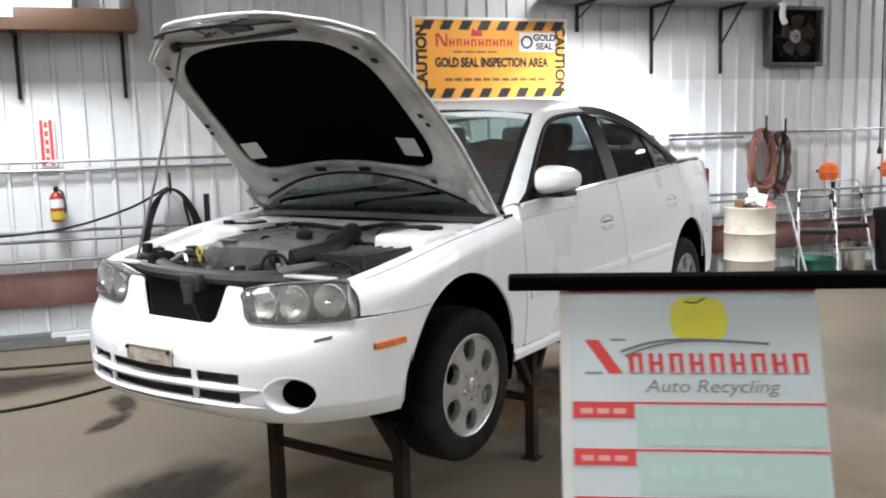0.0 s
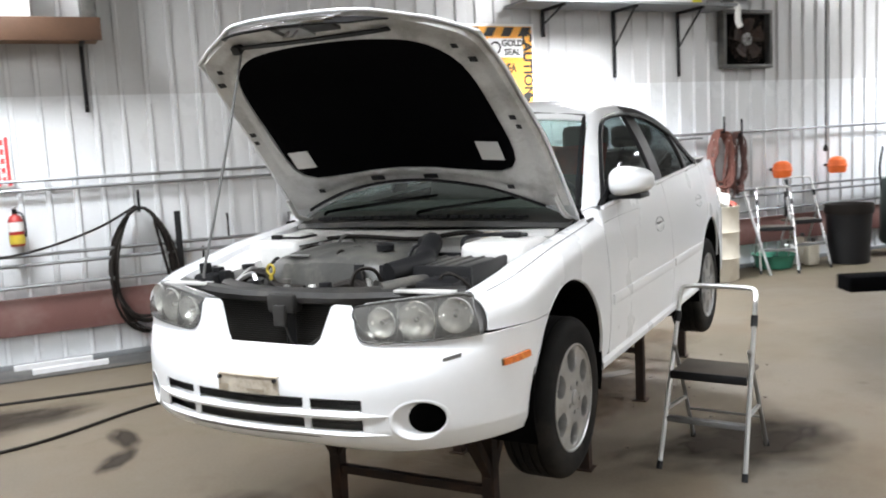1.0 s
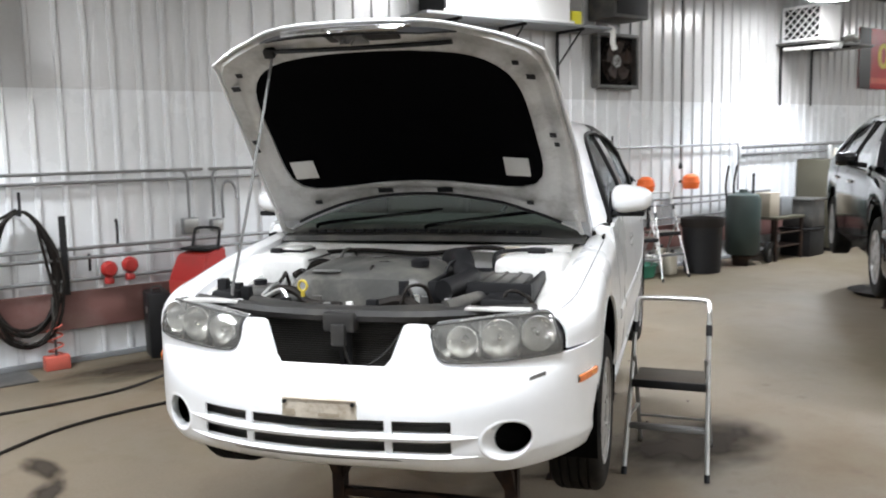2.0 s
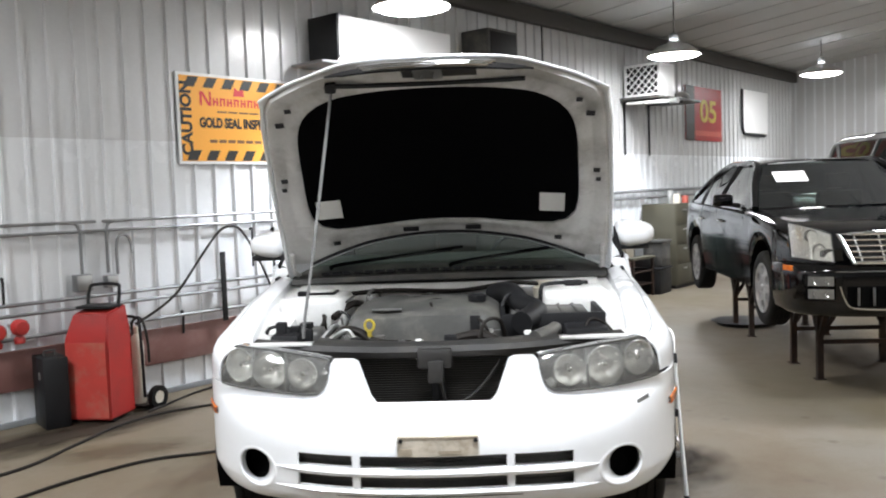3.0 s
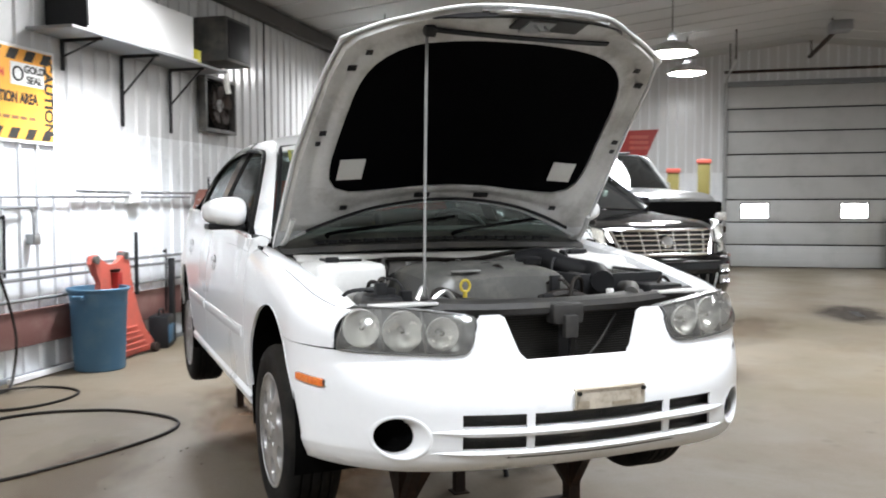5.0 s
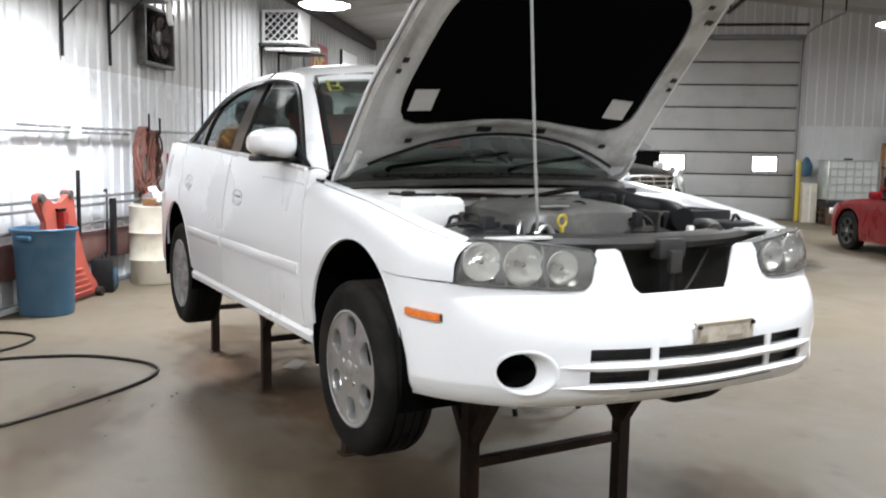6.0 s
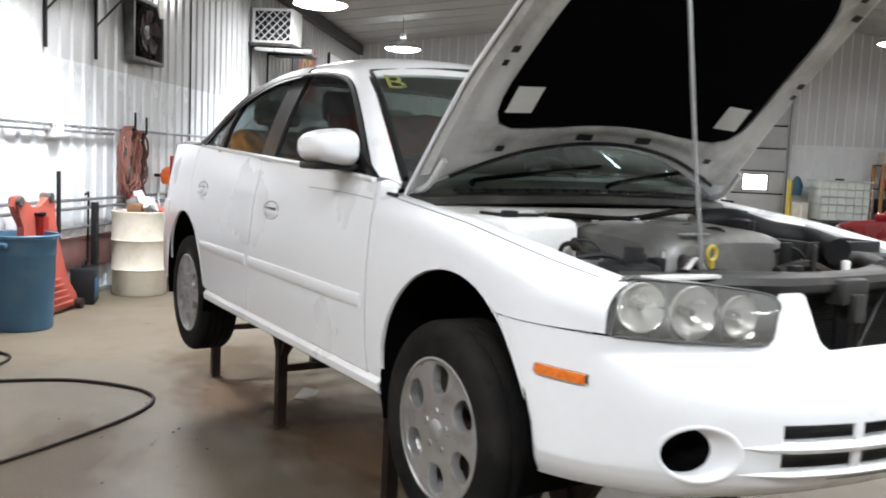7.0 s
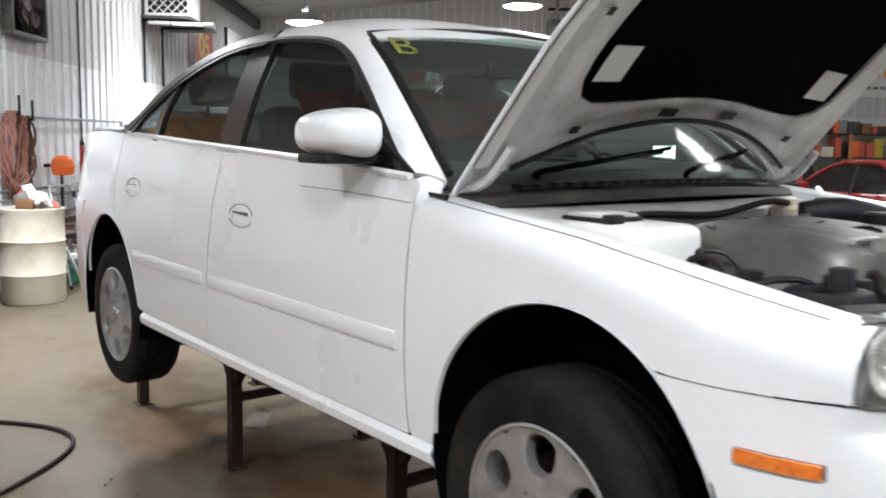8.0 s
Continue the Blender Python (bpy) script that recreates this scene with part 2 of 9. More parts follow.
M = {
    "white_paint": surface("white_car_paint", (0.85, 0.86, 0.875), rough=0.30, vary=0.03, size=2.0, fine=40, bump=0.0, coat=0.5, dirt=(0.66, 0.65, 0.63), dirt_amount=0.02, dirt_size=1.4),
    "bay_white": surface("dusty_bay_white", (0.74, 0.735, 0.715), rough=0.42, vary=0.10, size=7, fine=60, bump=0.05, dirt=(0.34, 0.31, 0.27), dirt_amount=0.45, dirt_size=5),
    "bay_black": surface("greasy_black", (0.022, 0.021, 0.020), rough=0.5, vary=0.3, size=9, fine=70, bump=0.12, dirt=(0.085, 0.075, 0.062), dirt_amount=0.4, dirt_size=7),
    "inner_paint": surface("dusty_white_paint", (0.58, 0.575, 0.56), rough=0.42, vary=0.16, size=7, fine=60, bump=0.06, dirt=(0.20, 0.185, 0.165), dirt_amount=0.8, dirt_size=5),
    "black_paint": surface("black_car_paint", (0.003, 0.003, 0.0035), rough=0.06, vary=0.1, bump=0.0, spec=0.4, coat=0.15, dirt=(0.012, 0.011, 0.010), dirt_amount=0.12),
    "red_paint": surface("red_car_paint", (0.185, 0.003, 0.006), rough=0.3, vary=0.08, bump=0.0, coat=0.3, spec=0.3),
    "silver_paint": surface("silver_car_paint", (0.30, 0.305, 0.30), rough=0.3, metal=0.3, vary=0.06, bump=0.0, coat=0.6, dirt=(0.25, 0.22, 0.18), dirt_amount=0.4),
    "rubber": surface("tyre_rubber", (0.0085, 0.0082, 0.0080), rough=0.75, vary=0.25, size=9, fine=120, bump=0.25, dirt=(0.042, 0.036, 0.029), dirt_amount=0.6, dirt_size=5, spec=0.12),
    "hose_rubber": surface("hose_rubber", (0.016, 0.013, 0.011), rough=0.6, vary=0.2, bump=0.1, spec=0.2),
    "alloy": surface("dull_alloy", (0.50, 0.50, 0.495), rough=0.33, metal=0.72, vary=0.10, size=12, bump=0.03, dirt=(0.17, 0.15, 0.13), dirt_amount=0.5, dirt_size=9),
    "chrome": surface("chrome", (0.82, 0.82, 0.82), rough=0.12, metal=1.0, vary=0.03, bump=0.0),
    "bowl": surface("headlight_reflector", (0.93, 0.925, 0.91), rough=0.24, metal=0.45, vary=0.12, size=30, bump=0.12),
    "bezel": surface("headlight_bezel", (0.36, 0.36, 0.355), rough=0.25, metal=0.6, vary=0.08, bump=0.02),
    "steel_dark": surface("rusty_dark_steel", (0.030, 0.020, 0.016), rough=0.65, metal=0.2, vary=0.3, size=12, fine=70, bump=0.25, dirt=(0.09, 0.045, 0.024), dirt_amount=0.6, dirt_size=9, spec=0.3),
    "steel": surface("bare_steel", (0.45, 0.45, 0.44), rough=0.35, metal=0.85, vary=0.12, size=10, bump=0.05),
    "aluminium": surface("ladder_aluminium", (0.66, 0.66, 0.65), rough=0.33, metal=0.8, vary=0.08, size=10, bump=0.03),
    "conduit": surface("galvanised_pipe", (0.26, 0.265, 0.27), rough=0.4, metal=0.7, vary=0.12, size=6, bump=0.03),
    "plastic_black": surface("black_plastic", (0.010, 0.010, 0.011), rough=0.5, vary=0.2, size=9, bump=0.06, spec=0.3),
    "plastic_dark": surface("dusty_dark_plastic", (0.058, 0.057, 0.055), rough=0.5, vary=0.25, size=8, fine=60, bump=0.10, dirt=(0.17, 0.155, 0.13), dirt_amount=0.6, dirt_size=5),
    "felt": surface("black_hood_felt", (0.0022, 0.0022, 0.0027), rough=0.95, vary=0.3, size=8, fine=160, bump=0.2, spec=0.03),
    "paper": surface("faded_white_paper", (0.72, 0.71, 0.68), rough=0.7, vary=0.06, size=9, bump=0.02),
    "orange_lens": surface("amber_plastic", (0.78, 0.17, 0.02), rough=0.12, vary=0.35, size=60, bump=0.25, coat=0.8, dirt=(0.9, 0.42, 0.08), dirt_amount=0.7, dirt_size=45),
    "red_lens": surface("red_lens", (0.35, 0.01, 0.01), rough=0.2, vary=0.08, bump=0.0, coat=0.5),
    "seat": surface("grey_seat_cloth", (0.13, 0.125, 0.115), rough=0.9, vary=0.18, size=12, fine=140, bump=0.2),
    "plate_mark": surface("faded_plate_print", (0.34, 0.29, 0.22), rough=0.6, vary=0.3, size=40, bump=0.05),
    "plate": surface("stained_plate_bracket", (0.52, 0.47, 0.39), rough=0.6, vary=0.2, size=14, bump=0.05, dirt=(0.22, 0.16, 0.10), dirt_amount=0.8, dirt_size=16),
    # near-black that puts the shade of wells, gaps and openings into the colour
    "recess_shade": surface("deep_recess_shade", (0.002, 0.002, 0.002), rough=0.95, vary=0.1, bump=0.0, spec=0.05),
    "beige": surface("beige_trim", (0.34, 0.30, 0.24), rough=0.7, vary=0.12, bump=0.08),
    "wall": surface("white_ribbed_sheet", (0.70, 0.715, 0.73), rough=0.28, metal=0.0, vary=0.05, size=0.8, fine=30, bump=0.03, dirt=(0.55, 0.56, 0.56), dirt_amount=0.35, dirt_size=0.9, rand=0.03),
    "rim_dark": surface("dark_rim", (0.03, 0.03, 0.03), rough=0.35, metal=0.4, vary=0.1, bump=0.02),
    "wall_high": surface("grey_ribbed_sheet", (0.58, 0.585, 0.59), rough=0.22, vary=0.08, size=0.8, fine=30, bump=0.03, dirt=(0.46, 0.46, 0.455), dirt_amount=0.5, dirt_size=0.8, rand=0.05),
    "rod_grey": surface("dull_rod_steel", (0.17, 0.168, 0.165), rough=0.5, metal=0.3, vary=0.15, size=20, bump=0.04),
    "ceiling": surface("white_ceiling_sheet", (0.46, 0.46, 0.45), rough=0.6, vary=0.06, size=0.5, bump=0.03),
    "skirt": surface("red_brown_board", (0.165, 0.075, 0.065), rough=0.6, vary=0.16, size=2.0, fine=40, bump=0.1, dirt=(0.26, 0.20, 0.18), dirt_amount=0.5, dirt_size=2.0),
    "dark_trim": surface("dark_brown_band", (0.06, 0.055, 0.05), rough=0.7, vary=0.2, bump=0.1),
    "wood": surface("stained_wood", (0.23, 0.115, 0.055), rough=0.6, vary=0.25, size=2.5, fine=50, bump=0.15),
    "orange": surface("caution_orange", (0.93, 0.42, 0.055), rough=0.5, vary=0.05, size=2, bump=0.02),
    "sign_black": surface("sign_black", (0.02, 0.018, 0.016), rough=0.5, vary=0.1, bump=0.02),
    "sign_red": surface("sign_red", (0.70, 0.045, 0.05), rough=0.5, vary=0.08, bump=0.02),
    "sign_white": surface("sign_white", (0.80, 0.80, 0.80), rough=0.4, vary=0.03, bump=0.0),
    "notice_white": surface("notice_white", (0.60, 0.66, 0.67), rough=0.35, vary=0.04, bump=0.0),
    "sign_mint": surface("sign_mint", (0.47, 0.63, 0.57), rough=0.4, vary=0.03, bump=0.0),
    "sign_yellow": surface("sign_yellow", (0.72, 0.66, 0.03), rough=0.45, vary=0.05, bump=0.0),
    "blue_bin": surface("blue_bin_plastic", (0.042, 0.115, 0.19), rough=0.55, vary=0.12, size=4, bump=0.08, dirt=(0.10, 0.15, 0.18), dirt_amount=0.5, dirt_size=4),
    "cream": surface("cream_drum_plastic", (0.62, 0.57, 0.47), rough=0.5, vary=0.10, size=4, bump=0.06, dirt=(0.34, 0.27, 0.19), dirt_amount=0.6, dirt_size=3),
    "red_enamel": surface("red_enamel", (0.34, 0.020, 0.017), rough=0.4, vary=0.12, size=5, bump=0.05, dirt=(0.14, 0.03, 0.025), dirt_amount=0.5, dirt_size=4),
    "red_faded": surface("faded_red_plastic", (0.50, 0.10, 0.07), rough=0.55, vary=0.15, size=6, bump=0.06, dirt=(0.24, 0.09, 0.07), dirt_amount=0.5, dirt_size=5),
    "brown_hose": surface("dark_brown_hose", (0.085, 0.036, 0.028), rough=0.55, vary=0.2, bump=0.08),
    "red_hose": surface("red_brown_hose", (0.20, 0.082, 0.062), rough=0.55, vary=0.15, bump=0.06),
    "orange_ball": surface("orange_plastic", (0.85, 0.16, 0.03), rough=0.45, vary=0.08, bump=0.03),
    "green": surface("green_plastic", (0.03, 0.16, 0.10), rough=0.5, vary=0.15, bump=0.05),
    "olive": surface("olive_steel", (0.066, 0.060, 0.040), rough=0.55, vary=0.18, size=3, bump=0.06),
    "grey_enamel": surface("grey_enamel", (0.20, 0.21, 0.22), rough=0.5, vary=0.12, bump=0.04),
    "yellow": surface("safety_yellow", (0.55, 0.42, 0.04), rough=0.5, vary=0.12, bump=0.05, dirt=(0.2, 0.15, 0.05), dirt_amount=0.5, dirt_size=5),
    "door": surface("garage_door_skin", (0.46, 0.465, 0.46), rough=0.55, vary=0.06, size=1.5, bump=0.03, dirt=(0.30, 0.30, 0.29), dirt_amount=0.4, dirt_size=1.4),
    "glass": pane("car_glass", (0.50, 0.56, 0.55), haze=0.025, gloss=0.4),
    # the green haze puts reflected light into the glass colour, along with dust
    "windshield_glass": pane("hazy_windshield", (0.58, 0.68, 0.64), haze=0.05, haze_color=(0.62, 0.66, 0.62), gloss=0.3, rough=0.10),
    "side_glass": pane("tinted_side_glass", (0.27, 0.31, 0.31), haze=0.02, gloss=0.3),
    "glass_dark": pane("tinted_glass", (0.10, 0.14, 0.125), haze=0.015, gloss=1.0, rough=0.03),
    "lens": pane("aged_headlight_lens", (0.90, 0.90, 0.86), haze=0.11, haze_color=(0.86, 0.85, 0.81), rough=0.05),
    "floor": concrete(),
    "daylight": glowing("daylit_pane", (0.95, 0.98, 1.0), 14.0),
    "bulb": glowing("lamp_disc", (0.97, 0.985, 1.0), 60.0),
}


# ---------- mesh helpers ----------
def finish(bm, sharp=38):
    for f in bm.faces:
        f.smooth = True
    for e in bm.edges:
        if len(e.link_faces) == 2 and e.calc_face_angle(0) > radians(sharp):
            e.smooth = False


def to_mesh(name, bm, material, normals=True):
    if normals:
        bmesh.ops.recalc_face_normals(bm, faces=bm.faces)
    finish(bm)
    me = bpy.data.meshes.new(name)
    bm.to_mesh(me)
    bm.free()
    me.materials.append(M[material])
    return me


def part(name, bm, material, parent, label="", shift=None):
    """One mesh object under a thing or a part."""
    if shift is not None:
        bmesh.ops.translate(bm, verts=bm.verts, vec=shift)
    ob = new(name, to_mesh(name, bm, material))
    ob.parent = parent
    return tagged(ob, label)


def thing(name, label, category, m=None, group="", kind=""):
    ob = new(name)
    ob.empty_display_size = 0.1
    ob.matrix_world = m or Matrix()
    return tagged(ob, label, category, group, kind)


def solo(name, bm, material, label, category, m=None, group="", kind=""):
    """A thing that is one mesh."""
    ob = new(name, to_mesh(name, bm, material))
    ob.matrix_world = m or Matrix()
    return tagged(ob, label, category, group, kind)


def box(x0, x1, y0, y1, z0, z1, bevel=0.0, bm=None, seg=2):
    bm = bm or bmesh.new()
    made = bmesh.ops.create_cube(bm, size=1)["verts"]
    for v in made:
        v.co = Vector(((x0 + x1) / 2 + v.co.x * (x1 - x0), (y0 + y1) / 2 + v.co.y * (y1 - y0), (z0 + z1) / 2 + v.co.z * (z1 - z0)))
    if bevel:
        edges = list({e for v in made for e in v.link_edges})
        bmesh.ops.bevel(bm, geom=edges, offset=bevel, segments=seg, profile=0.5, affect="EDGES")
    return bm


def rod(a, b, r, bm=None, seg=10, r2=None, square=False):
    """A bar from a to b."""
    bm = bm or bmesh.new()
    a, b = Vector(a), Vector(b)
    d = b - a
    turn = d.to_track_quat("Z", "Y").to_matrix().to_4x4()
    m = Matrix.Translation((a + b) / 2) @ turn
    if square:
        m = m @ Matrix.Diagonal((2 * r, 2 * (r2 or r), d.length, 1))
        bmesh.ops.create_cube(bm, size=1, matrix=m)
    else:
        bmesh.ops.create_cone(bm, cap_ends=True, segments=seg, radius1=r, radius2=r if r2 is None else r2, depth=d.length, matrix=m)
    return bm


def smooth_path(points, steps=6, closed=False):
    pts = [Vector(p) for p in points]
    n, out = len(pts), []
    for i in range(n if closed else n - 1):
        p0, p1 = pts[i - 1] if (closed or i > 0) else pts[i], pts[i]
        p2 = pts[(i + 1) % n]
        p3 = pts[(i + 2) % n] if (closed or i + 2 < n) else p2
        for k in range(steps):
            u = k / steps
            out.append(0.5 * ((2 * p1) + (p2 - p0) * u + (2 * p0 - 5 * p1 + 4 * p2 - p3) * u * u + (3 * p1 - p0 - 3 * p2 + p3) * u ** 3))
    if not closed:
        out.append(pts[-1])
    return out


def tube(points, r, bm=None, seg=8, steps=6, closed=False, smooth=True):
    """A pipe along a smoothed path."""
    bm = bm or bmesh.new()
    path = smooth_path(points, steps, closed) if smooth else [Vector(p) for p in points]
    n, rings, up = len(path), [], None
    for i, p in enumerate(path):
        a = path[i - 1] if (closed or i > 0) else p
        b = path[(i + 1) % n] if (closed or i + 1 < n) else p
        d = (b - a).normalized()
        if up is None:
            up = d.orthogonal().normalized()
        up = (up - d * up.dot(d)).normalized()
        side = d.cross(up)
        rings.append([bm.verts.new(p + r * (math.cos(2 * math.pi * k / seg) * up + math.sin(2 * math.pi * k / seg) * side)) for k in range(seg)])
    for i in range(n if closed else n - 1):
        q, w = rings[i], rings[(i + 1) % n]
        off = 0
        if closed and i == n - 1:
            off = min(range(seg), key=lambda s: sum((q[k].co - w[(k + s) % seg].co).length for k in range(seg)))
        for k in range(seg):
            bm.faces.new((q[k], q[(k + 1) % seg], w[(k + 1 + off) % seg], w[(k + off) % seg]))
    if not closed:
        bm.faces.new(rings[0][::-1])
        bm.faces.new(rings[-1])
    return bm


def lathe(profile, seg=24, m=None, bm=None, cap=True):
    """Turns (radius, height) pairs round z."""
    bm = bm or bmesh.new()
    m = m or Matrix()
    rings = []
    for r, z in profile:
        rings.append([bm.verts.new(m @ Vector((r * math.cos(2 * math.pi * k / seg), r * math.sin(2 * math.pi * k / seg), z))) for k in range(seg)])
    for q, w in zip(rings, rings[1:]):
        for k in range(seg):
            bm.faces.new((q[k], q[(k + 1) % seg], w[(k + 1) % seg], w[k]))
    if cap:
        if profile[0][0] > 1e-4:
            bm.faces.new(rings[0][::-1])
        if profile[-1][0] > 1e-4:
            bm.faces.new(rings[-1])
    bmesh.ops.remove_doubles(bm, verts=[v for r in rings for v in r], dist=1e-5)
    return bm


def sheet(rows, bm=None, thick=0.0, skip=None):
    """A skin over a grid of points, with some thickness to its inside."""
    bm = bm or bmesh.new()
    grid = [[bm.verts.new(p) for p in row] for row in rows]
    faces = []
    for i in range(len(grid) - 1):
        for j in range(len(grid[i]) - 1):
            if skip and skip(i, j):
                continue
            quad = (grid[i][j], grid[i][j + 1], grid[i + 1][j + 1], grid[i + 1][j])
            if len({tuple(round(c, 5) for c in v.co) for v in quad}) > 2:
                faces.append(bm.faces.new(quad))
    bmesh.ops.remove_doubles(bm, verts=bm.verts, dist=1e-5)
    loose = [v for v in bm.verts if not v.link_faces]
    bmesh.ops.delete(bm, geom=loose, context="VERTS")
    if thick:
        bmesh.ops.recalc_face_normals(bm, faces=bm.faces)
        bm.normal_update()
        skin, rim = bm.faces[:], [e for e in bm.edges if len(e.link_faces) == 1]
        back = {v: bm.verts.new(v.co - v.normal * thick) for v in bm.verts[:]}
        for f in skin:
            bm.faces.new([back[v] for v in reversed(f.verts)])
        for e in rim:
            loop = e.link_loops[0]
            p, q = loop.vert, loop.link_loop_next.vert
            bm.faces.new((q, p, back[p], back[q]))
    return bm


def slab(outline, depth, m=None, bm=None, bevel=0.0):
    """A flat shape (x, y) raised by depth along z."""
    bm = bm or bmesh.new()
    m = m or Matrix()
    low = [bm.verts.new(m @ Vector((x, y, 0))) for x, y in outline]
    high = [bm.verts.new(m @ Vector((x, y, depth))) for x, y in outline]
    bm.faces.new(low[::-1])
    top = bm.faces.new(high)
    n = len(outline)
    for i in range(n):
        bm.faces.new((low[i], low[(i + 1) % n], high[(i + 1) % n], high[i]))
    if bevel:
        bmesh.ops.bevel(bm, geom=list(top.edges), offset=bevel, segments=2, affect="EDGES")
    return bm


def words(body, size, depth=0.002, m=None, bm=None, stretch=1.0, bold=0.0):
    """Letters as a mesh, centred on the origin of m, in its x-y plane."""
    cu = bpy.data.curves.new("letters", "FONT")
    cu.body, cu.size, cu.extrude, cu.align_x, cu.align_y, cu.offset = body, size, depth / 2, "CENTER", "CENTER", bold
    ob = new("letters", cu)
    bpy.context.view_layer.update()
    me = bpy.data.meshes.new_from_object(ob.evaluated_get(bpy.context.evaluated_depsgraph_get()))
    bm = bm or bmesh.new()
    before = len(bm.verts)
    bm.from_mesh(me)
    bm.verts.ensure_lookup_table()
    t = (m or Matrix()) @ Matrix.Diagonal((stretch, 1, 1, 1))
    for v in bm.verts[before:]:
        v.co = t @ v.co
    bpy.data.objects.remove(ob)
    bpy.data.curves.remove(cu)
    bpy.data.meshes.remove(me)
    return bm


def lerp_table(table, t):
    """Value at t of a table of (t, value...) rows, eased between them."""
    if t <= table[0][0]:
        return table[0][1:] if len(table[0]) > 2 else table[0][1]
    for a, b in zip(table, table[1:]):
        if t <= b[0]:
            u = (t - a[0]) / (b[0] - a[0])
            got = [p + (q - p) * u for p, q in zip(a[1:], b[1:])]
            return got if len(got) > 1 else got[0]
    return table[-1][1:] if len(table[-1]) > 2 else table[-1][1]


def span(a, b, n):
    return [a + (b - a) * k / n for k in range(n + 1)]


# ---------- the building ----------
WX0, WX1, WY0, WY1, EAVE, RIDGE_Y, RIDGE_Z = -8.0, 19.4, -13.0, 5.0, 4.5, -4.0, 5.55
DOOR_Y0, DOOR_Y1, DOOR_Z = -5.98, -2.28, 4.52


def roof_z(y):
    return EAVE + (RIDGE_Z - EAVE) * (1 - abs(y - RIDGE_Y) / (WY1 - RIDGE_Y))


solo("floor", box(WX0 - 0.3, WX1 + 0.3, WY0 - 0.3, WY1 + 0.3, -0.25, 0), "floor", "worn tan concrete workshop floor with oil stains", "floor", kind="structure")


def ribbed(width, height, low=0.0, slope=0.0):
    """One profiled metal sheet: x along the wall, y out of it, z up."""
    xs, n = [(0, 0)], 4
    step = width / n
    for k in range(n):
        c = (k + 0.5) * step
        xs += [(c - 0.026, 0), (c - 0.015, 0.026), (c + 0.015, 0.026), (c + 0.026, 0)]
    xs.append((width, 0))
    return sheet([[(x, y, low + 0 * x) for x, y in xs], [(x, y, height + slope * x) for x, y in xs]])


SHEET_W = 0.914
wall_north = solo("wall_north", box(WX0 - 0.2, WX1 + 0.2, WY1, WY1 + 0.2, 0, 4.6), "wall", "white ribbed metal wall of the workshop", "wall", kind="structure")
LAP = 2.38  # where the upper sheets start, greyer in colour and lapped over the lower ones
me = to_mesh("wall_panel", ribbed(SHEET_W - 0.002, LAP + 0.02, 0.002), "wall", normals=False)
me_high = to_mesh("wall_panel", ribbed(SHEET_W - 0.002, 4.45, LAP), "wall_high", normals=False)
for k in range(30):
    ob = new("wall_panel", me)
    ob.parent = wall_north
    ob.matrix_world = pose(WX1 + 0.02 - k * SHEET_W, WY1 - 0.004, 0, 0, 0, 180)
    ob = new("wall_panel", me_high)
    ob.parent = wall_north
    ob.matrix_world = pose(WX1 + 0.02 - k * SHEET_W, WY1 - 0.008, 0, 0, 0, 180)

wall_south = solo("wall_south", box(WX0 - 0.2, WX1 + 0.2, WY0 - 0.2, WY0, 0, 4.6), "wall", "white ribbed metal wall", "wall", kind="structure")
for k in range(30):
    ob = new("wall_panel", me)
    ob.parent = wall_south
    ob.matrix_world = pose(WX0 + k * SHEET_W, WY0 + 0.004, 0)
    ob = new("wall_panel", me_high)
    ob.parent = wall_south
    ob.matrix_world = pose(WX0 + k * SHEET_W, WY0 + 0.008, 0)


def gable(x0, x1):
    bm = bmesh.new()
    out = [(WY0, 0), (WY1, 0), (WY1, EAVE + 0.1), (RIDGE_Y, RIDGE_Z + 0.1), (WY0, EAVE + 0.1)]
    lo = [bm.verts.new((x0, y, z)) for y, z in out]
    hi = [bm.verts.new((x1, y, z)) for y, z in out]
    bm.faces.new(lo), bm.faces.new(hi)
    for i in range(5):
        bm.faces.new((lo[i], lo[(i + 1) % 5], hi[(i + 1) % 5], hi[i]))
    return bm


solo("wall_west", gable(WX0 - 0.2, WX0), "wall", "plain white metal end wall", "wall", kind="structure")
# the east wall has the door's opening through it
bm = box(WX1, WX1 + 0.2, WY0, DOOR_Y0, 0, EAVE + 0.02)
box(WX1, WX1 + 0.2, DOOR_Y1, WY1, 0, EAVE + 0.02, bm=bm)
lintel = [(DOOR_Y0, DOOR_Z), (DOOR_Y1, DOOR_Z), (DOOR_Y1, EAVE + 0.02), (WY1, EAVE + 0.02), (WY1, EAVE + 0.1), (RIDGE_Y, RIDGE_Z + 0.1), (WY0, EAVE + 0.1), (WY0, EAVE + 0.02), (DOOR_Y0, EAVE + 0.02)]
slab([(y, z) for y, z in lintel], 0.2, Matrix(((0, 0, 1, WX1), (1, 0, 0, 0), (0, 1, 0, 0), (0, 0, 0, 1))), bm=bm)
wall_east = solo("wall_east", bm, "wall", "white metal end wall round the garage door", "wall", kind="structure")
